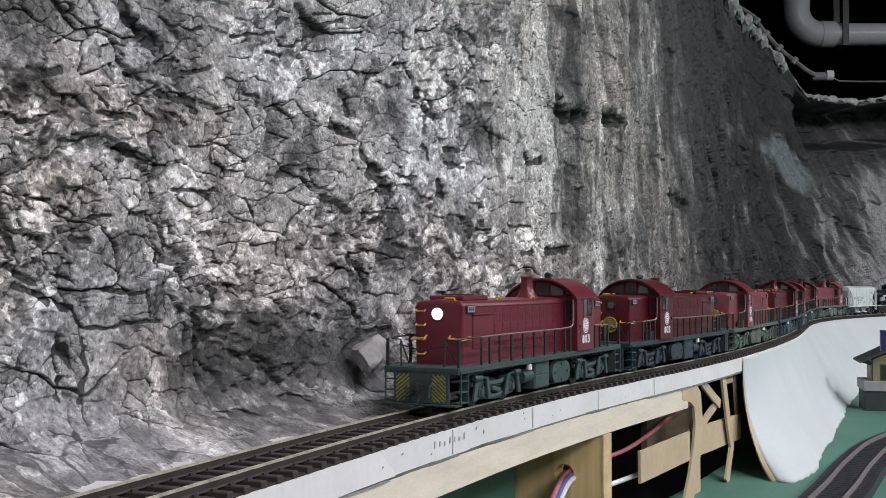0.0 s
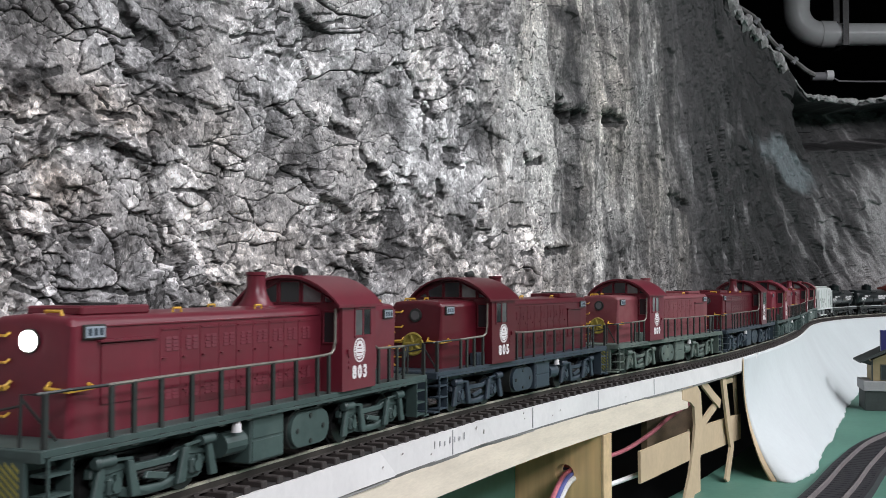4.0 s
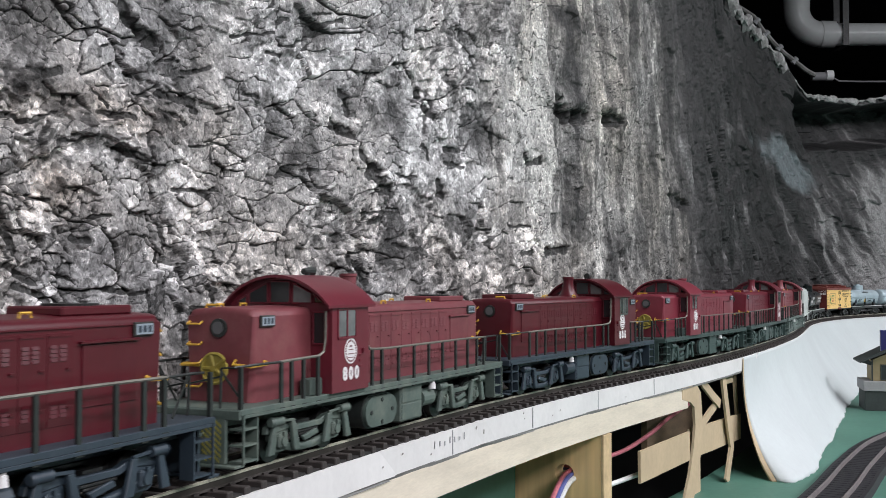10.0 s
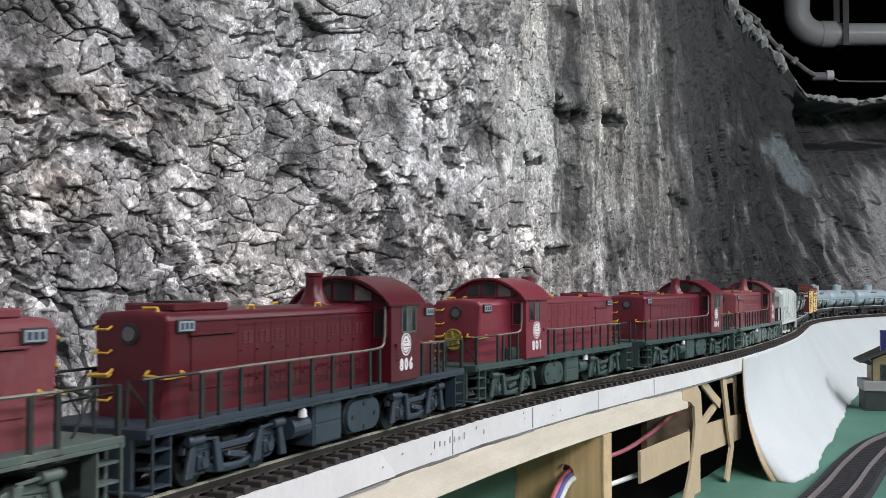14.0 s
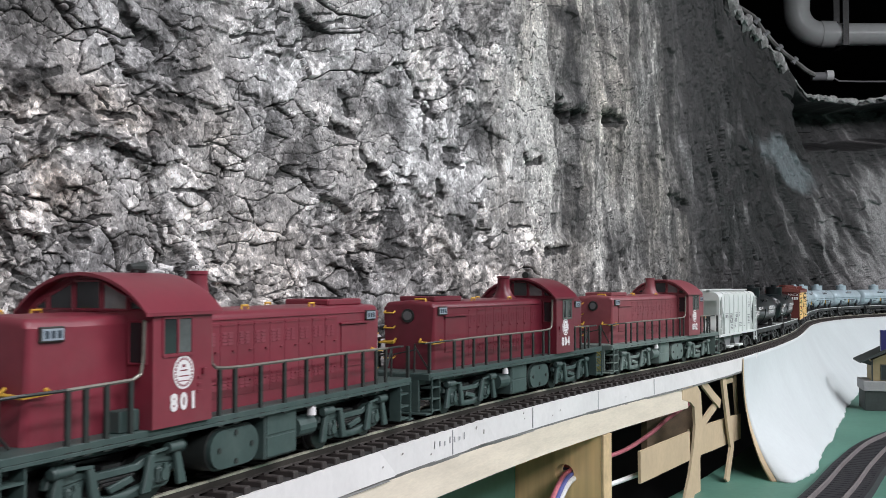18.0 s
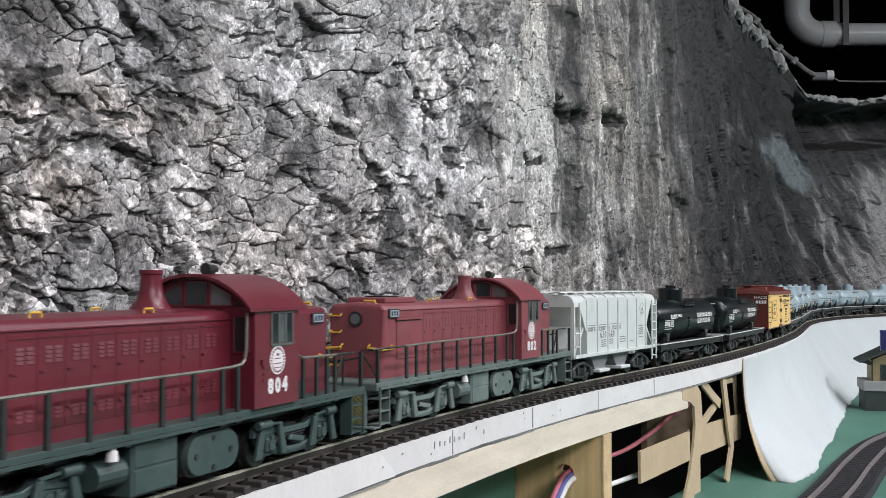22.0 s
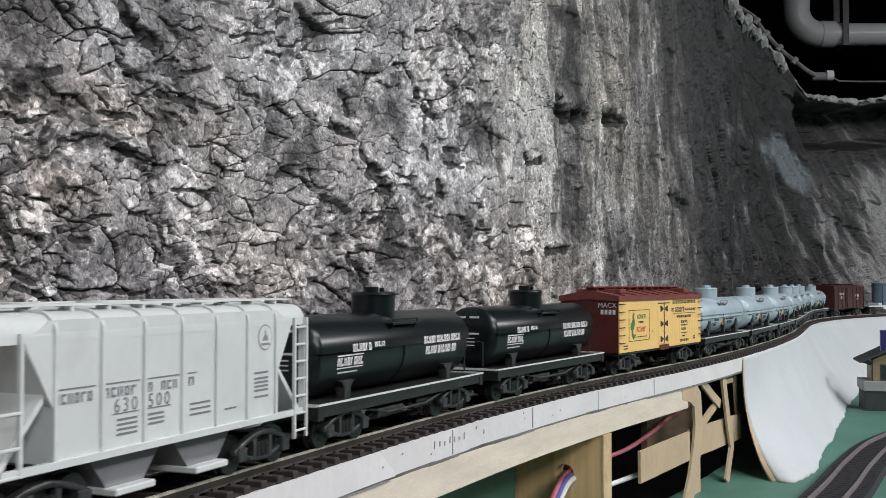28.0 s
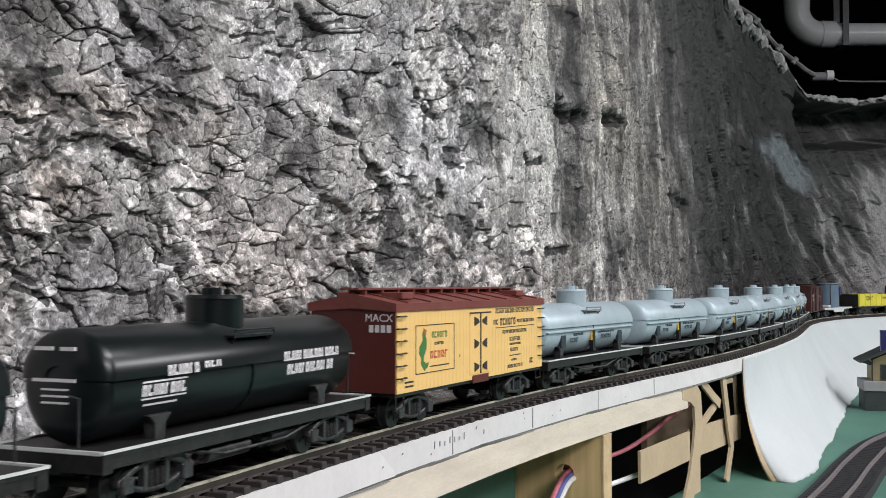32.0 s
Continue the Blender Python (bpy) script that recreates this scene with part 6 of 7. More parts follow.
def freight_truck(parent, x):
    """Archbar style freight truck with arched side frames."""
    bm = bmesh.new()
    box(bm, -2.5, 2.5, -11, 11, 5.5, 9.5)
    tr = part("truck", bm, TRUCKBLACK, parent)
    tr.matrix_local = pose(x * MM, 0, 0)
    for sy in (-1, 1):
        bm = bmesh.new()
        curve = np.linspace(-13.0, 13.0, 15)
        prism(bm, [(float(q), 10.2 - 3.9 * abs(float(q) / 13.0) ** 1.8) for q in curve] + [(float(q), 8.7 - 4.0 * abs(float(q) / 13.0) ** 1.8) for q in curve[::-1]], "y", sy * 11.0, sy * 13.0)
        part("side_frame", chamfered(bm), TRUCKCAST, tr, smooth=50)
        bm = bmesh.new()
        prism(bm, [(float(q), 2.2 + 2.8 * abs(float(q) / 11.0) ** 2.4) for q in curve * 0.85] + [(float(q), 3.4 + 2.9 * abs(float(q) / 11.0) ** 2.2) for q in curve[::-1] * 0.85], "y", sy * 11.0, sy * 12.6)
        part("lower_bar", chamfered(bm), TRUCKCAST, tr, smooth=50)
        for k in (-1, 1):
            bm = bmesh.new()
            prism(bm, [(k * 3.0, 9.2), (k * 4.6, 9.0), (k * 4.4, 2.8), (k * 3.0, 2.4)], "y", sy * 11.0, sy * 12.8)
            part("column", chamfered(bm, 0.15), TRUCKCAST, tr)
        for ax in (-10.4, 10.4):
            bm = bmesh.new()
            box(bm, ax - 1.9, ax + 1.9, sy * 11.6, sy * 13.6, 3.2, 6.8, 0.3)
            part("journal_box", bm, TRUCKCAST, tr)
        for k in (-2.0, 0.0, 2.0):
            bm = bmesh.new()
            rod(bm, (k, sy * 12.2, 3.6), (k, sy * 12.2, 7.2), 0.9, 8)
            part("spring", bm, WHEEL, tr)
    for ax in (-10.4, 10.4):
        wheelset(tr, ax, 4.9)
    return tr


def print_bars(parent, name, mat, rows, side, y):
    """Lines of lettering too small to read, as plain bars: x0, x1, z0, z1."""
    bm = bmesh.new()
    for x0, x1, z0, z1 in rows:
        if z1 - z0 < 0.7:
            box(bm, x0, x1, side * y, side * (y + 0.06), z0, z1)
            continue
        n = max(1, int(abs(x1 - x0) / ((z1 - z0) * 0.9)))
        pitch, t = (x1 - x0) / n, (z1 - z0) * 0.24
        for k in range(n):
            a, b = x0 + pitch * k, x0 + pitch * (k + 0.72)
            q = math.copysign(min(abs(b - a) * 0.34, t * 1.2), pitch)
            box(bm, a, a + q, side * y, side * (y + 0.06), z0, z1)
            if k % 3 != 1:
                box(bm, b - q, b, side * y, side * (y + 0.06), z0, z1)
            if k % 4 != 2:
                box(bm, a + q, b - q * (k % 3 != 1), side * y, side * (y + 0.055), z1 - t, z1)
            if k % 2:
                box(bm, a + q, b - q * (k % 3 != 1), side * y, side * (y + 0.055), z0, z0 + t)
    return tagged(part(name, bm, mat, parent), kind="stuff")


def tank_car(label, body, mark, under, length=121.0, radius=11.8, fitted=False, group="tank cars"):
    ob = thing("tank_car", label, "tank car", group)
    h = length / 2
    cz = 25.2
    # frame with a pale edge
    for nm, q in (("centre_sill", (-h, h, -4, 4, 8.5, 12.6)), ("deck_plate", (-h, h, -15.2, 15.2, 12.2, 13.2)), ("end_sill", (h - 3, h, -15.2, 15.2, 9.0, 12.4)), ("end_sill", (-h, -h + 3, -15.2, 15.2, 9.0, 12.4)),
                  ("side_sill", (-h + 1, h - 1, 14.0, 15.0, 9.8, 12.2)), ("side_sill", (-h + 1, h - 1, -15.0, -14.0, 9.8, 12.2)), ("bolster", (33, 39, -13.9, 13.9, 9.0, 12.1)), ("bolster", (-39, -33, -13.9, 13.9, 9.0, 12.1))):
        bm = bmesh.new()
        box(bm, *q)
        part(nm, bm, TRUCKBLACK, ob)
    # brake gear hung under the deck
    for xa, xb, yy, zz, rr in ((-22, -9, 9.5, 7.4, 2.6), (2, 20, 10.5, 7.0, 2.2), (-20, 12, -9.5, 7.2, 2.4)):
        bm = bmesh.new()
        rod(bm, (xa, yy, zz), (xb, yy, zz), rr, 14)
        rod(bm, (xb, yy, zz), (xb + 3, yy, zz), rr * 0.45, 8)
        part("brake_reservoir", bm, TRUCKCAST, ob, smooth=40)
    for yy in (-12.8, 12.8):
        bm = bmesh.new()
        wire(bm, [(-36, yy, 10.4), (-14, yy, 6.6), (14, yy, 6.6), (36, yy, 10.4)], 0.45, 6)
        part("truss_rod", bm, TRUCKCAST, ob)
    for q in ((-h - 0.2, h + 0.2, 15.1, 15.5, 13.1, 13.7), (-h - 0.2, h + 0.2, -15.5, -15.1, 13.1, 13.7), (h - 0.4, h + 0.3, -14.8, 14.8, 12.9, 13.7), (-h - 0.3, -h + 0.4, -14.8, 14.8, 12.9, 13.7)):
        bm = bmesh.new()
        box(bm, *q)
        part("frame_edge", bm, mark, ob, "pale painted frame edge")
    # the tank with dished ends
    bm = bmesh.new()
    prof = []
    tl = h - 3.4
    for a in np.linspace(0, math.pi / 2, 7):
        prof.append((tl - 4.2 + 4.2 * math.cos(a), radius * (0.02 + 0.98 * math.sin(a)) if a > 0 else 0.3))
    prof = prof + [(-x, r) for x, r in prof[::-1]]
    n = 32
    rings = [[bm.verts.new((x, r * math.cos(2 * math.pi * k / n), cz + r * math.sin(2 * math.pi * k / n))) for k in range(n)] for x, r in prof]
    for q0, q1 in zip(rings, rings[1:]):
        for k in range(n):
            bm.faces.new((q0[k], q0[(k + 1) % n], q1[(k + 1) % n], q1[k]))
    bm.faces.new(rings[0])
    bm.faces.new(rings[-1][::-1])
    bmesh.ops.recalc_face_normals(bm, faces=bm.faces)
    tank = part("tank", bm, body, ob, smooth=40)
    # the upper half wears a jacket with rounded shoulders and a lip along its foot
    bm = bmesh.new()
    arcs = [(x, r + 0.8) for x, r in prof if r > 1.0]
    rings = [[bm.verts.new((x * 1.004, (r - d) * math.cos(q), cz + 2.4 + (r - d) * math.sin(q) * 0.84)) for d, sweep_q in ((0.0, np.linspace(-0.03, math.pi + 0.03, 21)), (0.8, np.linspace(math.pi + 0.03, -0.03, 21))) for q in sweep_q] for x, r in arcs]
    for q0, q1 in zip(rings, rings[1:]):
        for k in range(42):
            bm.faces.new((q0[k], q0[(k + 1) % 42], q1[(k + 1) % 42], q1[k]))
    bm.faces.new(rings[0])
    bm.faces.new(rings[-1][::-1])
    bmesh.ops.recalc_face_normals(bm, faces=bm.faces)
    part("jacket", bm, body, tank, smooth=40)
    # dome, hatch and its fittings
    bm = bmesh.new()
    rod(bm, (0, 0, cz + radius - 3.4), (0, 0, 43.8), 7.4, 28)
    rod(bm, (0, 0, 43.8), (0, 0, 44.8), 7.8, 28, 7.0)
    dome = part("dome", bm, body, ob, smooth=40)
    bm = bmesh.new()
    rod(bm, (1.4, 0, 44.6), (1.4, 0, 46.6), 2.6, 14)
    rod(bm, (-3.4, 1.6, 44.6), (-3.4, 1.6, 46.2), 0.9, 8)
    rod(bm, (-3.4, -1.6, 44.6), (-3.4, -1.6, 46.2), 0.9, 8)
    part("hatch", bm, body, dome)
    for sy in (-1, 1):
        bm = bmesh.new()
        box(bm, -9.5, 9.5, sy * 8.6, sy * 12.4, 34.2, 34.8)
        plat = part("dome_platform", bm, under, ob)
        for xx in (-8.5, 8.5):
            bm = bmesh.new()
            rod(bm, (xx, sy * 12.0, 34.4), (xx, sy * 10.0, 32.0), 0.35, 6)
            part("bracket", bm, under, plat)
        bm = bmesh.new()
        wire(bm, [(-9.0, sy * 12.2, 34.6), (-9.0, sy * 12.2, 36.0), (9.0, sy * 12.2, 36.0), (9.0, sy * 12.2, 34.6)], 0.3, 5)
        part("platform_rail", bm, under, plat)
        bm = bmesh.new()
        wire(bm, [(0.0, sy * (radius + 0.12) * math.cos(a), cz + (radius + 0.12) * math.sin(a)) for a in np.linspace(-1.2, 0.9, 12)], 0.35, 5)
        part("tank_band", bm, under, ob)
        if fitted:
            # dark ladder slot with a yellow strip, and plate seams under the jacket's lip
            bm = bmesh.new()
            box(bm, -1.5, 1.5, sy * (radius - 1.6), sy * (radius + 0.5), 14.6, 25.4)
            part("ladder_slot", bm, WHEEL, ob, "dark ladder")
            bm = bmesh.new()
            box(bm, 1.7, 3.0, sy * (radius - 0.6), sy * (radius + 0.25), 20.0, 24.6)
            part("yellow_strip", bm, YELLOW, ob, "small yellow strip")
            bm = bmesh.new()
            box(bm, -tl + 3, tl - 3, sy * (radius - 0.4), sy * (radius + 0.9), 24.9, 25.7, 0.2)
            part("jacket_lip", bm, body, ob)
            for xx in (-36, 36):
                bm = bmesh.new()
                box(bm, xx - 2.6, xx + 2.6, sy * (radius - 1.2), sy * (radius + 0.16), 18.0, 23.6)
                part("hatch_plate", bm, FRAME_BLUE, ob)
        for xx in (-37, 37):
            bm = bmesh.new()
            prism(bm, [(xx - 4.2, 18.6), (xx + 4.2, 18.6), (xx + 2.0, 16.6), (xx + 1.6, 13.0), (xx - 1.6, 13.0), (xx - 2.0, 16.6)], "y", sy * 8.0, sy * 11.4)
            part("saddle", chamfered(bm), TRUCKCAST, ob)
    return ob, tank


def black_tank_car(label):
    ob, tank = tank_car(label, BLACKPAINT, WHITEPAINT, BLACKPAINT, group="black tank cars")
    R = 11.85

    def skin(z):
        """How far out the tank's side, or the jacket's above its lip, lies at a height."""
        if z < 26.6:
            return math.sqrt(R * R - (z - 25.2) ** 2) + 0.05
        return math.sqrt(12.6 ** 2 - (max(z - 27.6, 0.0) / 0.84) ** 2) + 0.08

    for sy in (-1, 1):
        # lettering wraps on the tank: bars set just proud of the round side
        def plate(name, x0, x1, z0, z1):
            bm = bmesh.new()
            thin = z1 - z0 < 0.8
            n = 1 if thin else max(1, int(abs(x1 - x0) / 2.0))
            cuts = []
            for k in range(n):
                a, b = x0 + (x1 - x0) * k / n, x0 + (x1 - x0) * (k + (1 if thin else 0.82)) / n
                q, t = (b - a) * 0.40, (z1 - z0) * 0.30
                if thin:
                    cuts.append((a, b, z0, z1))
                    continue
                cuts.append((a, a + q, z0, z1))
                if k % 3 != 1:
                    cuts.append((b - q, b, z0, z1))
                if k % 4 != 2:
                    cuts.append((a + q, b - q, z1 - t, z1))
                if k % 2:
                    cuts.append((a + q, b, z0, z0 + t))
            for a, b, z0, z1 in cuts:
                ya, yb = skin(z0), skin(z1)
                v = [bm.verts.new(p) for p in ((a, sy * ya, z0), (b, sy * ya, z0), (b, sy * yb, z1), (a, sy * yb, z1))]
                bm.faces.new(v)
                w = [bm.verts.new((p.co.x, p.co.y - sy * 0.2, p.co.z)) for p in v]
                bm.faces.new(w[::-1])
            return tagged(part(name, bm, WHITE, tank), kind="stuff")
        for x0, x1, z0, z1 in ((44, 28, 23.0, 25.5), (36, 24, 27.0, 29.4), (22.0, 15, 27.8, 29.4), (44, 28, 25.9, 26.3), (44, 28, 22.2, 22.6), (43, 31, 20.8, 21.3),
                               (-14, -45, 26.9, 29.4), (-17, -43, 23.0, 25.8)):
            plate("lettering", x0, x1, z0, z1)
    for sx in (-1, 1):
        bm = bmesh.new()
        for y0, y1, z0, z1 in ((-6, -1, 33.6, 34.4), (1, 5, 33.6, 34.4), (-6.5, 5, 27.0, 27.7), (-4, 3, 25.2, 25.6), (-4, 3, 23.8, 24.2), (-4, 3, 22.4, 22.8)):
            box(bm, sx * 57.0, sx * 57.35, y0, y1, z0, z1)
        part("lettering", bm, WHITE, tank)
    for sx in (-1, 1):
        freight_truck(ob, sx * 40)
        coupler(ob, sx * 60.5, sx)
        grab("brake_rod", [(sx * 59.5, 8, 14), (sx * 59.5, 8, 24), (sx * 59.0, 5, 24.4)], ob, RAILING, 0.3)
    return ob


def silver_tank_car(label):
    ob, tank = tank_car(label, SILVER, WHITEPAINT, SHADEGREY, fitted=True, group="silver tank cars")
    for sy in (-1, 1):
        print_bars(tank, "lettering", FRAME_BLUE, [(28, 18, 20.0, 22.0), (24, 12, 23.0, 24.2), (-10, -24, 20.4, 22.4), (-6, -28, 23.2, 24.2)], sy, 11.72)
    for sx in (-1, 1):
        freight_truck(ob, sx * 40)
        coupler(ob, sx * 60.5, sx)
    return ob


def reefer(label):
    ob = thing("refrigerator_car", label, "box car", "box cars")
    h = 66.5
    bm = bmesh.new()
    box(bm, -h + 0.6, h - 0.6, -15.9, 15.9, 12.2, 40.0)
    body = part("body", bm, BROWN, ob)
    bm = bmesh.new()
    box(bm, -h, h, -4, 4, 8.5, 12.4)
    part("centre_sill", bm, WHEEL, ob)
    bm = bmesh.new()
    box(bm, -h + 2, h - 2, -15.6, 15.6, 10.8, 12.3)
    part("floor_frame", bm, WHEEL, ob)
    for sy in (-1, 1):
        n = 44
        bm = bmesh.new()
        box(bm, 0, (2 * h - 2.0) / n - 0.12, sy * 15.8, sy * 16.4, 12.0, 39.0)
        board = part("side_board", bm, REEFER, body)
        board.matrix_local = pose((-h + 1.0) * MM, 0, 0)
        for k in range(1, n):
            again("side_board", board, body, pose((-h + 1.0 + (2 * h - 2.0) * k / n) * MM, 0, 0))
        bm = bmesh.new()
        box(bm, -9.4, 9.4, sy * 16.35, sy * 16.62, 14.0, 36.5, 0.1)
        door = part("ice_door", bm, REEFER, body)
        bm = bmesh.new()
        box(bm, -0.35, 0.35, sy * 16.6, sy * 16.9, 14.0, 36.6)
        box(bm, -9.6, 9.6, sy * 16.6, sy * 16.85, 36.5, 37.0)
        part("door_bar", bm, INK, door)
        for z in (16.6, 25.2, 33.6):
            for sx in (-1, 1):
                bm = bmesh.new()
                prism(bm, [(sx * 1.8, z - 0.5), (sx * 4.8, z - 1.5), (sx * 5.6, z - 1.7), (sx * 5.6, z + 1.7), (sx * 4.8, z + 1.5), (sx * 1.8, z + 0.5)], "y", sy * 16.62, sy * 16.95)
                part("hinge", bm, INK, door)
        bm = bmesh.new()
        box(bm, -7.2, 7.2, sy * 16.4, sy * 16.9, 10.6, 13.6, 0.2)
        part("door_sill", bm, BROWN, body)
        # painted panel with a green bird and lettering too small to read
        bm = bmesh.new()
        for a, b, c, d in ((22.5, 52.5, 17.3, 17.6), (22.5, 52.5, 33.4, 33.7), (22.5, 22.8, 17.3, 33.7), (52.2, 52.5, 17.3, 33.7)):
            box(bm, a, b, sy * 16.4, sy * 16.5, c, d)
        part("panel_border", bm, INK, body)
        bm = bmesh.new()
        prism(bm, [(44.5, 31.8), (46.5, 32.4), (47.6, 30.6), (47.2, 28.6), (49.8, 26.4), (50.0, 24.2), (48.4, 22.6), (48.6, 20.4), (46.0, 18.2), (43.6, 19.4), (43.0, 21.0), (45.0, 20.6), (46.6, 21.4), (46.6, 23.0), (44.6, 25.6), (44.4, 28.4), (45.4, 29.8)], "y", sy * 16.4, sy * 16.52)
        part("bird_emblem", bm, GREENINK, body, "painted green bird shape")
        bm = bmesh.new()
        prism(bm, [(44.9, 31.2), (46.6, 32.6), (46.2, 30.2)], "y", sy * 16.45, sy * 16.56)
        part("bird_head", bm, REDINK, body)
        print_bars(body, "sign_bars", GREENINK, [(40.5, 28.0, 29.0, 31.2)], sy, 16.42)
        print_bars(body, "sign_bars", INK, [(38.5, 31.0, 26.6, 27.6)], sy, 16.42)
        print_bars(body, "sign_bars", REDINK, [(41.5, 27.5, 22.0, 24.6)], sy, 16.42)
        print_bars(body, "sign_bars", INK, [(42, 27, 19.2, 19.6)], sy, 16.42)
        print_bars(body, "lettering", INK, [(-15, -56, 36.0, 38.0), (-13, -18, 31.6, 33.6), (-19.5, -36, 31.2, 34.0), (-37, -56, 31.8, 33.2), (-22, -48, 27.8, 29.2), (-29, -41, 24.6, 26.2), (-29, -41, 23.0, 23.8), (-30, -38, 20.4, 21.8), (-29, -41, 18.6, 19.0), (-31, -37, 16.6, 17.4), (-27, -43, 13.8, 15.2), (-51, -55, 14.4, 16.6), (18.5, 17.5, 21, 22), (60, 54, 15.0, 15.6), (60, 54, 13.6, 14.2)], sy, 16.42)
        bm = bmesh.new()
        box(bm, -15, -56, sy * 16.42, sy * 16.48, 30.2, 30.5)
        part("rule_line", bm, INK, body)
        for sx in (-1, 1):
            for z in (17, 21, 25, 29, 33, 37):
                bm = bmesh.new()
                wire(bm, [(sx * (h - 0.8), sy * 16.4, z), (sx * (h - 0.8), sy * 17.5, z), (sx * (h - 6.0), sy * 17.5, z), (sx * (h - 6.0), sy * 16.4, z)], 0.26, 5)
                part("grab_iron", bm, INK, body)
            bm = bmesh.new()
            wire(bm, [(sx * (h - 1.5), sy * 15.5, 12), (sx * (h - 1.5), sy * 15.8, 7.4), (sx * (h - 7.0), sy * 15.8, 7.4), (sx * (h - 7.0), sy * 15.5, 12)], 0.3, 5)
            part("stirrup_step", bm, INK, body)
    # roof: fascia, two slopes, seams, hatches, walk
    bm = bmesh.new()
    prism(bm, [(-16.9, 38.6), (-16.9, 41.2), (0, 44.4), (16.9, 41.2), (16.9, 38.6), (15.8, 38.6), (0, 39.6), (-15.8, 38.6)], "x", -h - 0.4, h + 0.4)
    roof = part("roof", bm, BROWNTOP, ob)
    for k in range(8):
        x = -h + 8 + k * (2 * h - 16) / 7
        bm = bmesh.new()
        for sy in (-1, 1):
            prism(bm, [(0, 44.3), (0, 44.9), (sy * 16.9, 41.7), (sy * 16.9, 41.1)], "x", x - 0.4, x + 0.4)
        part("roof_seam", bm, BROWNTOP, roof)
    for sx in (-1, 1):
        for sy in (-1, 1):
            bm = bmesh.new()
            box(bm, sx * (h - 16) - 4.0, sx * (h - 16) + 4.0, sy * 8.5 - 4.0, sy * 8.5 + 4.0, 42.4, 44.8, 0.3)
            part("ice_hatch", bm, BROWNTOP, roof)
    for q in (-2.4, 0.0, 2.4):
        bm = bmesh.new()
        box(bm, -h - 1.5, h + 1.5, q - 1.05, q + 1.05, 45.6, 46.2)
        part("walk_plank", bm, BROWNTOP, roof)
    for k in range(12):
        x = -h + 4 + k * (2 * h - 8) / 11
        bm = bmesh.new()
        box(bm, x - 0.5, x + 0.5, -3.2, 3.2, 44.0, 45.6)
        part("walk_saddle", bm, BROWNTOP, roof)
    # ends: lettering and grab irons
    for sx in (-1, 1):
        m = Matrix.Translation((sx * (h - 0.5) * MM, 10.0 * sx * MM * 1.0, 36.4 * MM)) @ Matrix.Rotation(math.pi / 2 * sx, 4, "Z") @ Matrix.Rotation(math.pi / 2, 4, "X")
        writing("reporting_mark", "MACX", 3.6, WHITE, body, m, 0.08)
        bm = bmesh.new()
        for k in range(4):
            box(bm, sx * (h - 0.55), sx * (h - 0.42), sx * (6.4 + k * 2.2), sx * (7.9 + k * 2.2), 31.8, 34.2)
        box(bm, sx * (h - 0.55), sx * (h - 0.42), -9 * sx, 1 * sx, 24.6, 25.1)
        box(bm, sx * (h - 0.55), sx * (h - 0.42), -9 * sx, -2 * sx, 23.2, 23.7)
        part("lettering", bm, WHITE, body)
        bm = bmesh.new()
        rod(bm, (sx * (h - 0.5), -5, 28), (sx * (h + 1.6), -5, 28), 0.5, 8)
        wire(bm, [(sx * (h + 1.6), -5 + 3 * math.cos(a), 28 + 3 * math.sin(a)) for a in np.linspace(0, 2 * math.pi, 17)], 0.3, 5)
        part("hand_brake", bm, INK, body)
        freight_truck(ob, sx * 46)
        coupler(ob, sx * h, sx)
    return ob


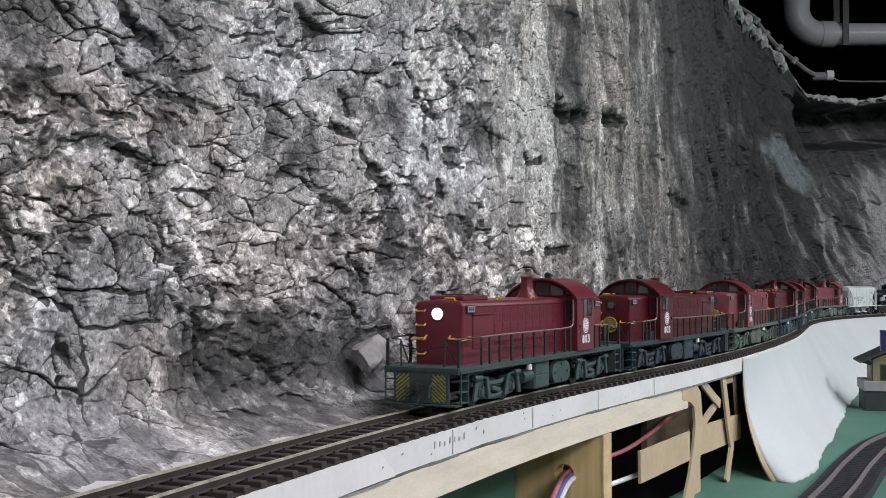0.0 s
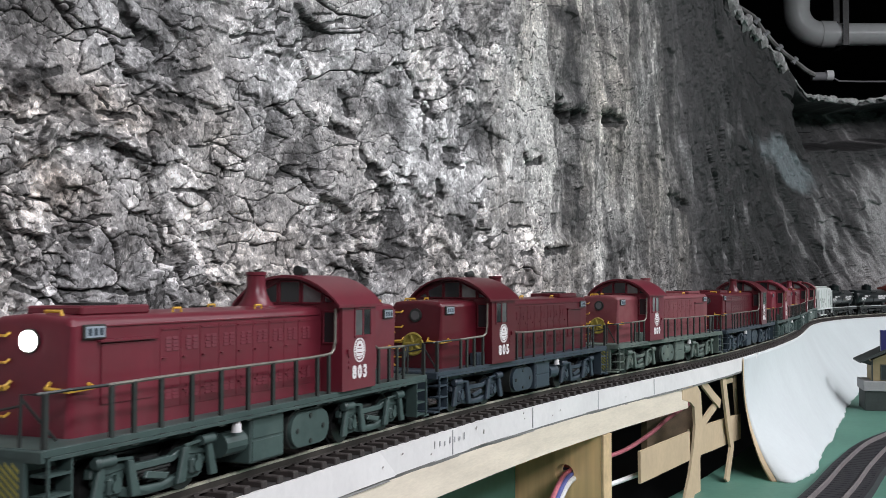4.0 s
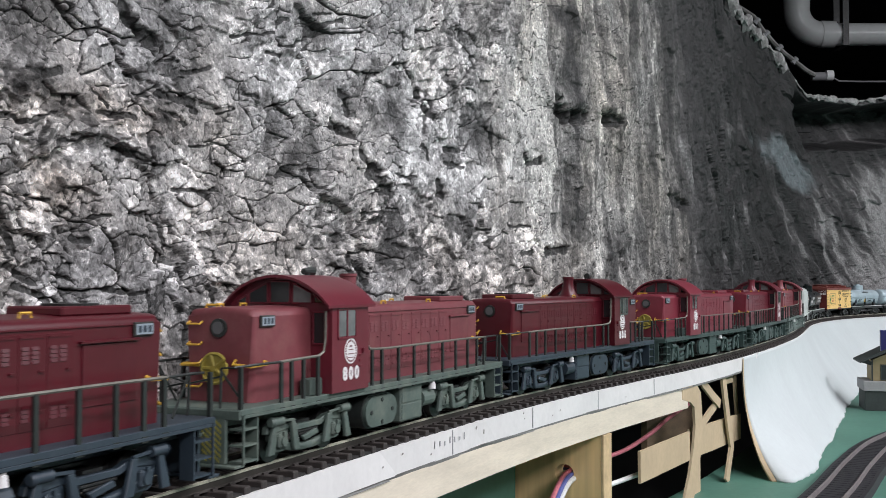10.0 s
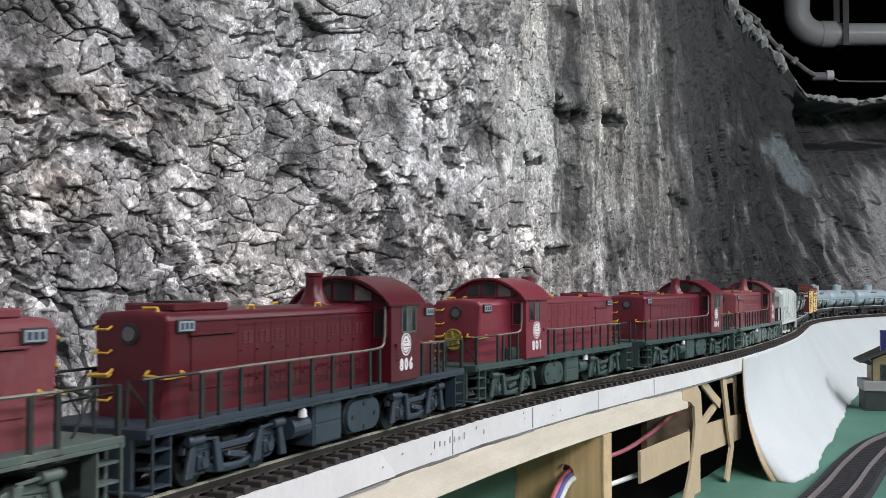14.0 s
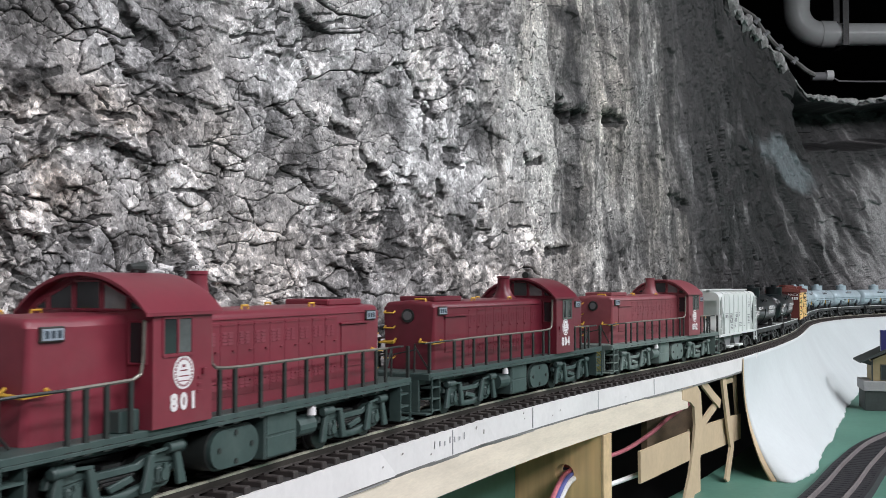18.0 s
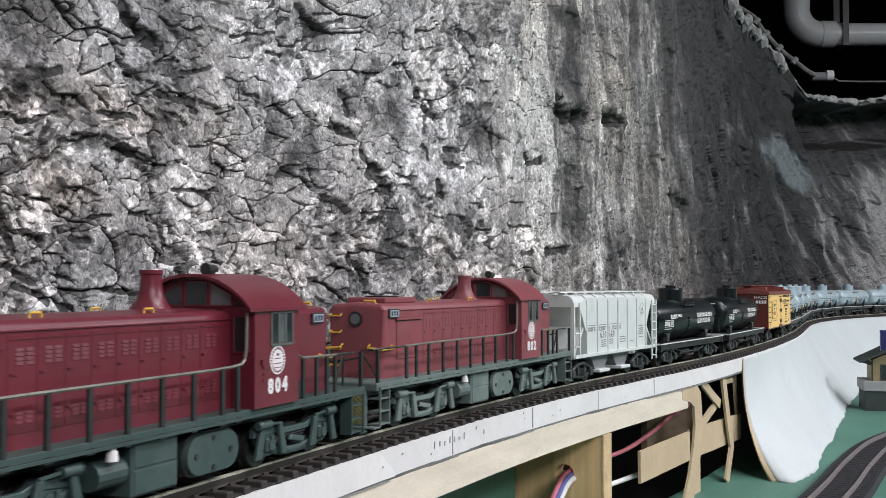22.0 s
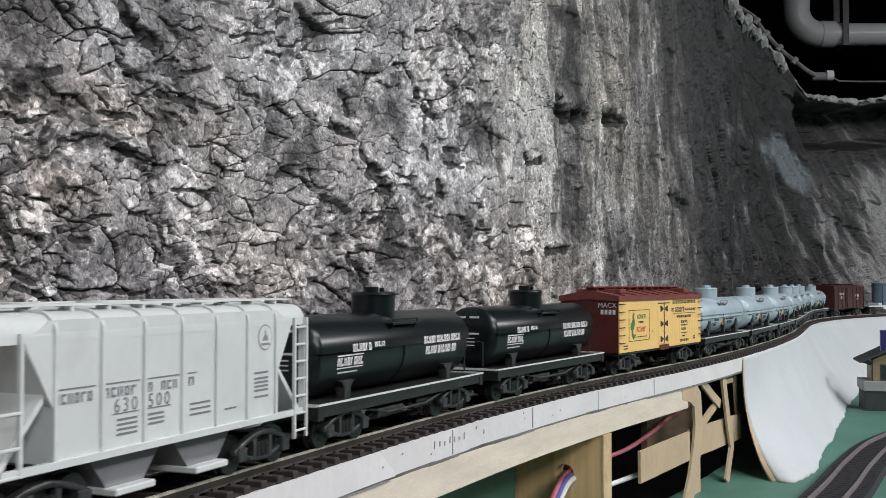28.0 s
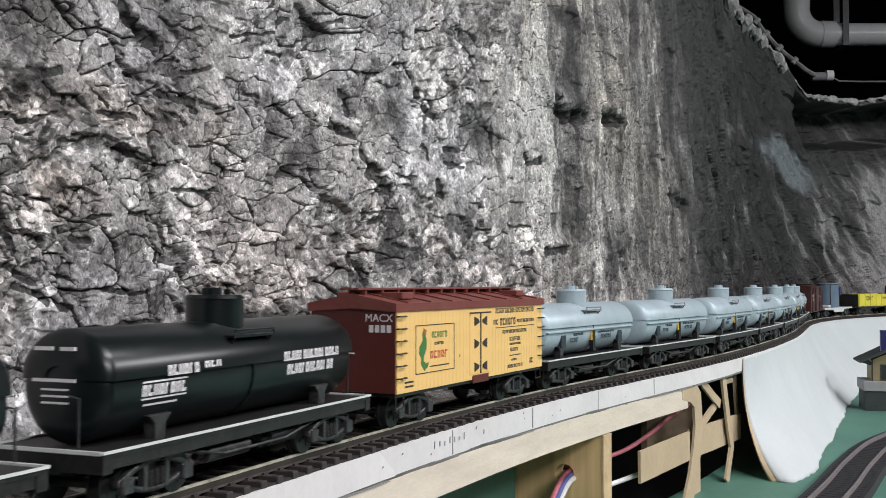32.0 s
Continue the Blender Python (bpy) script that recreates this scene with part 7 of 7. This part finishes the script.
def covered_hopper(label):
    ob = thing("covered_hopper", label, "hopper car", "freight cars")
    h = 55.5
    bm = bmesh.new()
    # body: sides with slanted ends, seen from the side in (x, z)
    top, low = 41.0, 13.5
    prism(bm, [(-h + 15, top - 0.2), (-h + 7, top - 4), (-h + 15, 24.5), (-h + 15, low), (h - 15, low), (h - 15, 24.5), (h - 7, top - 4), (h - 15, top - 0.2)], "y", -15.6, 15.6)
    bmesh.ops.recalc_face_normals(bm, faces=bm.faces)
    body = part("body", bm, WHITEPAINT, ob)
    bm = bmesh.new()
    pr = []
    for a in np.linspace(0, math.pi / 2, 7):
        pr.append((-11.65 - 4.0 * math.cos(a), 38.0 + 4.0 * math.sin(a)))
    pr = pr + [(0, 42.8)] + [(-p, q) for p, q in pr[::-1]]
    prism(bm, [(-15.65, 36.6)] + pr + [(15.65, 36.6)], "x", -h + 0.5, h - 0.5)
    part("roof", bm, WHITEPAINT, ob, smooth=40)
    # sloping end sheets and the dark hollow behind them
    for sx in (-1, 1):
        bm = bmesh.new()
        prism(bm, [(sx * (h - 15.0), 27.0), (sx * (h - 13.6), 27.0), (sx * (h - 1.4), 14.0), (sx * (h - 2.8), 13.4)], "y", -14.9, 14.9)
        part("slope_sheet", bm, WHITEPAINT, ob)
        bm = bmesh.new()
        box(bm, sx * (h - 0.8), sx * h, -15.8, 15.8, 12.4, 14.4)
        box(bm, sx * (h - 15.5), sx * h, -4, 4, 9.0, 13.0)
        box(bm, sx * (h - 15.5), sx * h, 15.0, 15.8, 12.4, 14.2)
        box(bm, sx * (h - 15.5), sx * h, -15.8, -15.0, 12.4, 14.2)
        part("end_sill", bm, WHITEPAINT, ob)
        for yy in (-15.2, 0.0, 15.2):
            bm = bmesh.new()
            box(bm, sx * (h - 1.2), sx * (h - 0.1), yy - 0.9, yy + 0.9, 13.6, 38.5)
            part("corner_post", bm, WHITEPAINT, ob)
        for sy in (-1, 1):
            grab("end_grab", [(sx * h, sy * 2.0, 17.6), (sx * (h + 1.2), sy * 2.4, 17.2), (sx * (h + 1.2), sy * 11.6, 17.2), (sx * h, sy * 12.0, 17.6)], ob, WHITEPAINT, 0.3)
        for sy in (-1, 1):
            full = sx * sy < 0
            bm = bmesh.new()
            box(bm, sx * (h - 6.4) - 0.4, sx * (h - 6.4) + 0.4, sy * 15.7, sy * 16.5, 6.5 if full else 12.6, 38.6)
            ladder = part("ladder", bm, WHITEPAINT, ob)
            if full:
                bm = bmesh.new()
                box(bm, sx * (h - 0.6) - 0.4, sx * (h - 0.6) + 0.4, sy * 16.15, sy * 16.75, 6.5, 38.6)
                part("stile", bm, WHITEPAINT, ladder)
            for z in ((8.5, 13.0, 17.6, 22.2, 26.8, 31.4, 36.0) if full else (12.9, 18.0, 24.3)):
                bm = bmesh.new()
                rod(bm, (sx * (h - 6.4), sy * 16.3, z), (sx * (h - 0.6), sy * 16.3, z), 0.35, 6)
                part("rung", bm, WHITEPAINT, ladder)
            # side sheet widens over the open end
            bm = bmesh.new()
            prism(bm, [(sx * (h - 15.1), 38.0), (sx * (h - 7.0), 38.0), (sx * (h - 8.5), 35.0), (sx * (h - 15.1), 24.0)], "y", sy * 15.0, sy * 15.8)
            part("side_gusset", bm, WHITEPAINT, ob)
    for sy in (-1, 1):
        for k in range(7):
            x = -h + 15.5 + k * (2 * h - 31) / 6
            bm = bmesh.new()
            edge = [(15.6, 13.6)] + [(11.65 + 4.0 * math.cos(a), 38.0 + 4.0 * math.sin(a)) for a in np.linspace(0, math.pi / 2, 7)] + [(6.0, 42.3)]
            outer = [(15.6 + 0.6, 13.6)] + [(11.65 + 4.6 * math.cos(a), 38.0 + 4.6 * math.sin(a)) for a in np.linspace(0, math.pi / 2, 7)] + [(6.0, 42.9)]
            prism(bm, [(sy * p, q) for p, q in edge + outer[::-1]], "x", x - 0.5, x + 0.5)
            part("side_rib", bm, WHITEPAINT, body)
        bm = bmesh.new()
        box(bm, -h + 2, h - 2, sy * 15.4, sy * 16.3, 12.6, 14.2, 0.1)
        part("side_sill", bm, WHITEPAINT, body)
        # lettering: the readable words are short bars where they cannot be made out
        rows = [(40, 28.6, 27.3, 27.6), (26.5, 14.8, 27.3, 27.6), (12.6, 1.0, 27.3, 27.6), (-2, -5.5, 27.3, 27.6), (40, 29, 24.6, 26.6), (26, 15.5, 24.6, 26.6), (12, 10, 24.6, 26.6), (7.5, 1.3, 24.6, 26.6), (-2.4, -5.2, 24.6, 26.6),
                (23.5, 15, 21.0, 21.25), (12.5, 4, 21.0, 21.25)]
        rows += [(22, 15.5, z, z + 0.45) for z in (19.6, 18.6, 17.6, 16.6)] + [(12, 6.5, z, z + 0.45) for z in (19.6, 18.6, 17.6)] + [(-3, -11, z, z + 0.45) for z in (20.2, 19.0, 17.8)] + [(-17, -22, 17.6, 18.0)] + [(-30, -36.5, z, z + 0.5) for z in (25.0, 23.6, 22.6, 21.6, 20.6, 19.0)]
        print_bars(body, "lettering", PRINT, rows, sy, 15.65)
        for digit, xm in zip("630500", (22.0, 19.2, 16.4, 11.0, 8.2, 5.4)):
            m = Matrix.Translation((sy * xm * MM, sy * 15.66 * MM, 22.6 * MM)) @ Matrix.Rotation(math.pi if sy > 0 else 0, 4, "Z") @ Matrix.Rotation(math.pi / 2, 4, "X")
            writing("car_number", digit, 4.2, PRINT, body, m, 0.06)
        bm = bmesh.new()
        disc(bm, (-35.0, sy * 15.62, 34.0), (0, sy, 0), 3.3, 0.08, 24)
        em = part("emblem", bm, SHADEGREY, body, "round grey emblem")
        bm = bmesh.new()
        disc(bm, (-35.0, sy * 15.7, 34.0), (0, sy, 0), 3.0, 0.06, 24)
        part("emblem_field", bm, WHITEPAINT, em)
        bm = bmesh.new()
        prism(bm, [(-36.4, 33.2), (-33.6, 33.2), (-34.0, 34.2), (-34.6, 34.6), (-35.0, 36.2), (-35.4, 34.6), (-36.0, 34.2)], "y", sy * 15.76, sy * 15.82)
        box(bm, -37.0, -33.0, sy * 15.76, sy * 15.82, 32.0, 32.6)
        part("emblem_print", bm, SHADEGREY, em)
        # running boards along the roof
        bm = bmesh.new()
        box(bm, -h - 1, h + 1, sy * 6.0, sy * 9.6, 43.2, 43.7)
        for k in range(10):
            x = -h + 5 + k * (2 * h - 10) / 9
            box(bm, x - 0.4, x + 0.4, sy * 6.0, sy * 9.4, 41.9, 43.25)
        part("running_board", bm, WHITEPAINT, ob)
    for k in range(4):
        bm = bmesh.new()
        x = -33 + k * 22
        disc(bm, (x, 0, 42.6), (0, 0, 1), 3.6, 1.3, 16)
        part("roof_hatch", bm, WHITEPAINT, ob)
    # discharge bays
    for x in (-14.0, 14.0):
        bm = bmesh.new()
        prism(bm, [(x - 13, 13.6), (x + 13, 13.6), (x + 6, 5.4), (x - 6, 5.4)], "y", -11.5, 11.5)
        part("hopper_bay", bm, SHADEGREY, ob)
        bm = bmesh.new()
        box(bm, x - 6.5, x + 6.5, -14.5, 14.5, 3.8, 5.4, 0.3)
        part("discharge_gate", bm, WHITEPAINT, ob)
    for sx in (-1, 1):
        freight_truck(ob, sx * 39)
        coupler(ob, sx * h, sx)
    return ob


def brown_box_car(label, half=70.0):
    ob = thing("box_car", label, "box car", "box cars")
    h = half
    bm = bmesh.new()
    box(bm, -h, h, -15.6, 15.6, 11.5, 43.0, 0.3)
    box(bm, -h, h, -4, 4, 8.5, 11.6)
    body = part("body", bm, BOXBROWN, ob)
    bm = bmesh.new()
    prism(bm, [(-16.2, 42.6), (-16.2, 43.6), (0, 46.2), (16.2, 43.6), (16.2, 42.6)], "x", -h - 0.3, h + 0.3)
    roof = part("roof", bm, BOXBROWN, ob)
    bm = bmesh.new()
    box(bm, -h, h, -2.5, 2.5, 47.0, 47.5)
    for k in range(8):
        x = -h + 5 + k * (2 * h - 10) / 7
        box(bm, x - 0.5, x + 0.5, -2.5, 2.5, 45.4, 47.0)
    part("roof_walk", bm, BOXBROWN, roof)
    for sy in (-1, 1):
        for k in range(9):
            x = -h + 1 + k * (2 * h - 2) / 8
            if abs(x) > 13:
                bm = bmesh.new()
                box(bm, x - 0.6, x + 0.6, sy * 15.5, sy * 16.3, 12, 42.6)
                part("side_rib", bm, BOXBROWN, body)
        bm = bmesh.new()
        box(bm, -12, 12, sy * 15.5, sy * 16.8, 12.6, 41.6, 0.2)
        d = part("door", bm, BOXBROWN, body)
        bm = bmesh.new()
        box(bm, -26, 26, sy * 16.2, sy * 17.2, 41.6, 42.4)
        part("door_track", bm, BOXBROWN, d)
        print_bars(body, "lettering", WHITE, [(44, 26, 31, 34), (40, 28, 26, 29), (-30, -46, 28, 32), (-32, -44, 24, 26)], sy, 15.62)
        for sx in (-1, 1):
            for z in (16, 21, 26, 31, 36):
                bm = bmesh.new()
                wire(bm, [(sx * (h - 1), sy * 15.6, z), (sx * (h - 1), sy * 17.0, z), (sx * (h - 7), sy * 17.0, z), (sx * (h - 7), sy * 15.6, z)], 0.26, 5)
                part("grab_iron", bm, BOXBROWN, body)
    for sx in (-1, 1):
        freight_truck(ob, sx * (h - 20))
        coupler(ob, sx * h, sx)
    return ob


def loaded_flat_car(label):
    ob = thing("flat_car", label, "flat car", "freight cars")
    h = 76.0
    bm = bmesh.new()
    box(bm, -h, h, -15.4, 15.4, 11.6, 13.4, 0.2)
    box(bm, -h, h, -4, 4, 8.5, 11.8)
    part("deck", bm, SHADEGREY, ob)
    for sy in (-1, 1):
        bm = bmesh.new()
        prism(bm, [(-h, 13.4), (h, 13.4), (h, 11.4), (30, 10.8), (24, 7.0), (-24, 7.0), (-30, 10.8), (-h, 11.4)], "y", sy * 15.0, sy * 15.9)
        part("side_sill", bm, WHITEPAINT, ob, "pale fish-belly side sill")
    bm = bmesh.new()
    rod(bm, (0, 0, 13.4), (0, 0, 47.0), 15.0, 28)
    load = part("tank_load", bm, SLATE, ob, "slate-blue upright tank load", smooth=40)
    bm = bmesh.new()
    rod(bm, (0, 0, 47.0), (0, 0, 48.4), 16.4, 28, 15.6)
    part("lid", bm, SLATE, load, smooth=40)
    for q in ((-24, -18, -8, 8, 13.4, 18.5, 0.5), (18, 30, -9, 9, 13.4, 17.0, 0.5)):
        bm = bmesh.new()
        box(bm, *q)
        part("load_block", bm, WHITEPAINT, ob)
    bm = bmesh.new()
    box(bm, -14, -6, 12.2, 15.4, 31, 42, 0.4)
    part("control_box", bm, NAVY, load, "navy box on the tank")
    for a in (0.5, 2.2, 3.8, 5.4):
        bm = bmesh.new()
        rod(bm, (15.2 * math.cos(a), 15.2 * math.sin(a), 13.4), (15.2 * math.cos(a), 15.2 * math.sin(a), 46.5), 0.5, 6)
        part("tie_rod", bm, WHEEL, load)
    for sx in (-1, 1):
        freight_truck(ob, sx * (h - 20))
        coupler(ob, sx * h, sx)
    return ob


def yellow_gondola(label):
    ob = thing("gondola", label, "gondola car", "freight cars")
    h = 72.0
    bm = bmesh.new()
    box(bm, -h, h, -15.4, 15.4, 11.6, 14.0, 0.2)
    box(bm, -h, h, -4, 4, 8.5, 11.8)
    part("floor_frame", bm, WHEEL, ob)
    for sy in (-1, 1):
        bm = bmesh.new()
        box(bm, -h, h, sy * 14.8, sy * 15.8, 13.0, 31.5, 0.2)
        part("side_wall", bm, LEMON, ob)
        print_bars(ob, "lettering", INK, [(50, 20, 22, 28), (-15, -40, 24, 27), (-46, -58, 20, 28)], sy, 15.82)
        for k in range(8):
            x = -h + 2 + k * (2 * h - 4) / 7
            bm = bmesh.new()
            box(bm, x - 0.6, x + 0.6, sy * 15.7, sy * 16.6, 12.6, 31.7)
            part("side_rib", bm, LEMON, ob)
    for sx in (-1, 1):
        bm = bmesh.new()
        box(bm, sx * (h - 1), sx * h, -14.8, 14.8, 13.0, 31.5, 0.2)
        part("end_wall", bm, WHEEL, ob)
        freight_truck(ob, sx * (h - 20))
        coupler(ob, sx * h, sx)
    bm = bmesh.new()
    box(bm, -h + 1, h - 1, -14.6, 14.6, 24, 28, 0.5)
    part("load", bm, DARK, ob, "dark load")
    return ob


LEMON = material("lemon_yellow_paint", (0.72, 0.62, 0.06), 0.5, vary=0.08, scale=40, fine=300, bump=0.05)

# ---- the train: each car with its distance along the line at the start, half its truck spacing, and whether it runs reversed ----
TRAIN = []


def couple(car, s, half_base, reverse=False):
    TRAIN.append((car, s, half_base, reverse))


couple(locomotive("maroon diesel locomotive with its headlight lit, green-grey frame", MAROON, FRAME_GREEN, "803", lit=True, stripes=True), 0.3596, 0.053)
couple(locomotive("dark maroon diesel locomotive, blue-grey frame, short hood leading", MAROON_DARK, FRAME_BLUE, "805"), 0.5495, 0.053, True)
couple(locomotive("faded maroon diesel locomotive with a pale green frame", MAROON_FADED, FRAME_PALE, "800", stripes=True, cab_paint=MAROON), 0.7418, 0.053, True)
couple(locomotive("dark maroon diesel locomotive with blue-grey frame and barred windows", MAROON_DARK, FRAME_BLUE, "806", panes=3), 0.9307, 0.053)
couple(locomotive("maroon diesel locomotive, green-grey frame, short hood leading", MAROON_BRIGHT, FRAME_GREEN, "801"), 1.1235, 0.053, True)
couple(locomotive("maroon diesel locomotive with green-grey frame and barred windows", MAROON, FRAME_GREEN, "804", panes=3), 1.3195, 0.053)
couple(locomotive("maroon diesel locomotive with pale green-grey frame and striped pilots", MAROON_DUSTY, FRAME_WORN, "802", stripes=True, panes=3), 1.5102, 0.053)
couple(covered_hopper("off-white covered hopper car with black lettering"), 1.6570, 0.039)
couple(black_tank_car("black tank car with white lettering and domed top"), 1.7826, 0.040)
couple(black_tank_car("black tank car with white lettering and domed top"), 1.9195, 0.040)
couple(reefer("yellow-sided refrigerator car with brown roof and ends"), 2.0630, 0.046)
silver = silver_tank_car("pale blue-silver tank car with a dome")
couple(silver, 2.2000, 0.040)
for k in range(1, 7):
    car = copy_thing(silver, Matrix())
    WHEELSETS.extend((o, o.location.x, 0.0049) for o in car.children_recursive if o.name.startswith("wheelset"))
    couple(car, 2.2000 + 0.1305 * k, 0.040)
couple(brown_box_car("reddish brown steel box car"), 3.147, 0.050)
couple(loaded_flat_car("flat car carrying a slate-blue upright tank"), 3.318, 0.056)
couple(yellow_gondola("lemon-yellow gondola car with dark ends"), 3.498, 0.052)
couple(copy_thing(TRAIN[-3][0], Matrix()), 3.662, 0.050)
WHEELSETS.extend((o, o.location.x, 0.0049) for o in TRAIN[-1][0].children_recursive if o.name.startswith("wheelset"))
tagged(TRAIN[-1][0], "reddish brown steel box car behind the yellow gondola")


def car_pose(s, half, reverse):
    x0, y0, _ = along(s - half)
    x1, y1, _ = along(s + half)
    a = math.atan2(y0 - y1, x0 - x1)
    return Matrix.Translation(((x0 + x1) / 2, (y0 + y1) / 2, RAIL)) @ Matrix.Rotation(a + (math.pi if reverse else 0), 4, "Z")


def motions():
    for car, s, half, reverse in TRAIN:
        walk(car, [(float(t), car_pose(s - travel(t), half, reverse)) for t in range(33)])
        turn = -1 if reverse else 1
        for ob, x, r in WHEELSETS:
            if ob.parent and ob.parent.parent == car:
                walk(ob, [(q * 0.1, pose(x, 0, r) @ Matrix.Rotation(turn * travel(q * 0.1) / r, 4, "Y")) for q in range(321)])


motions()
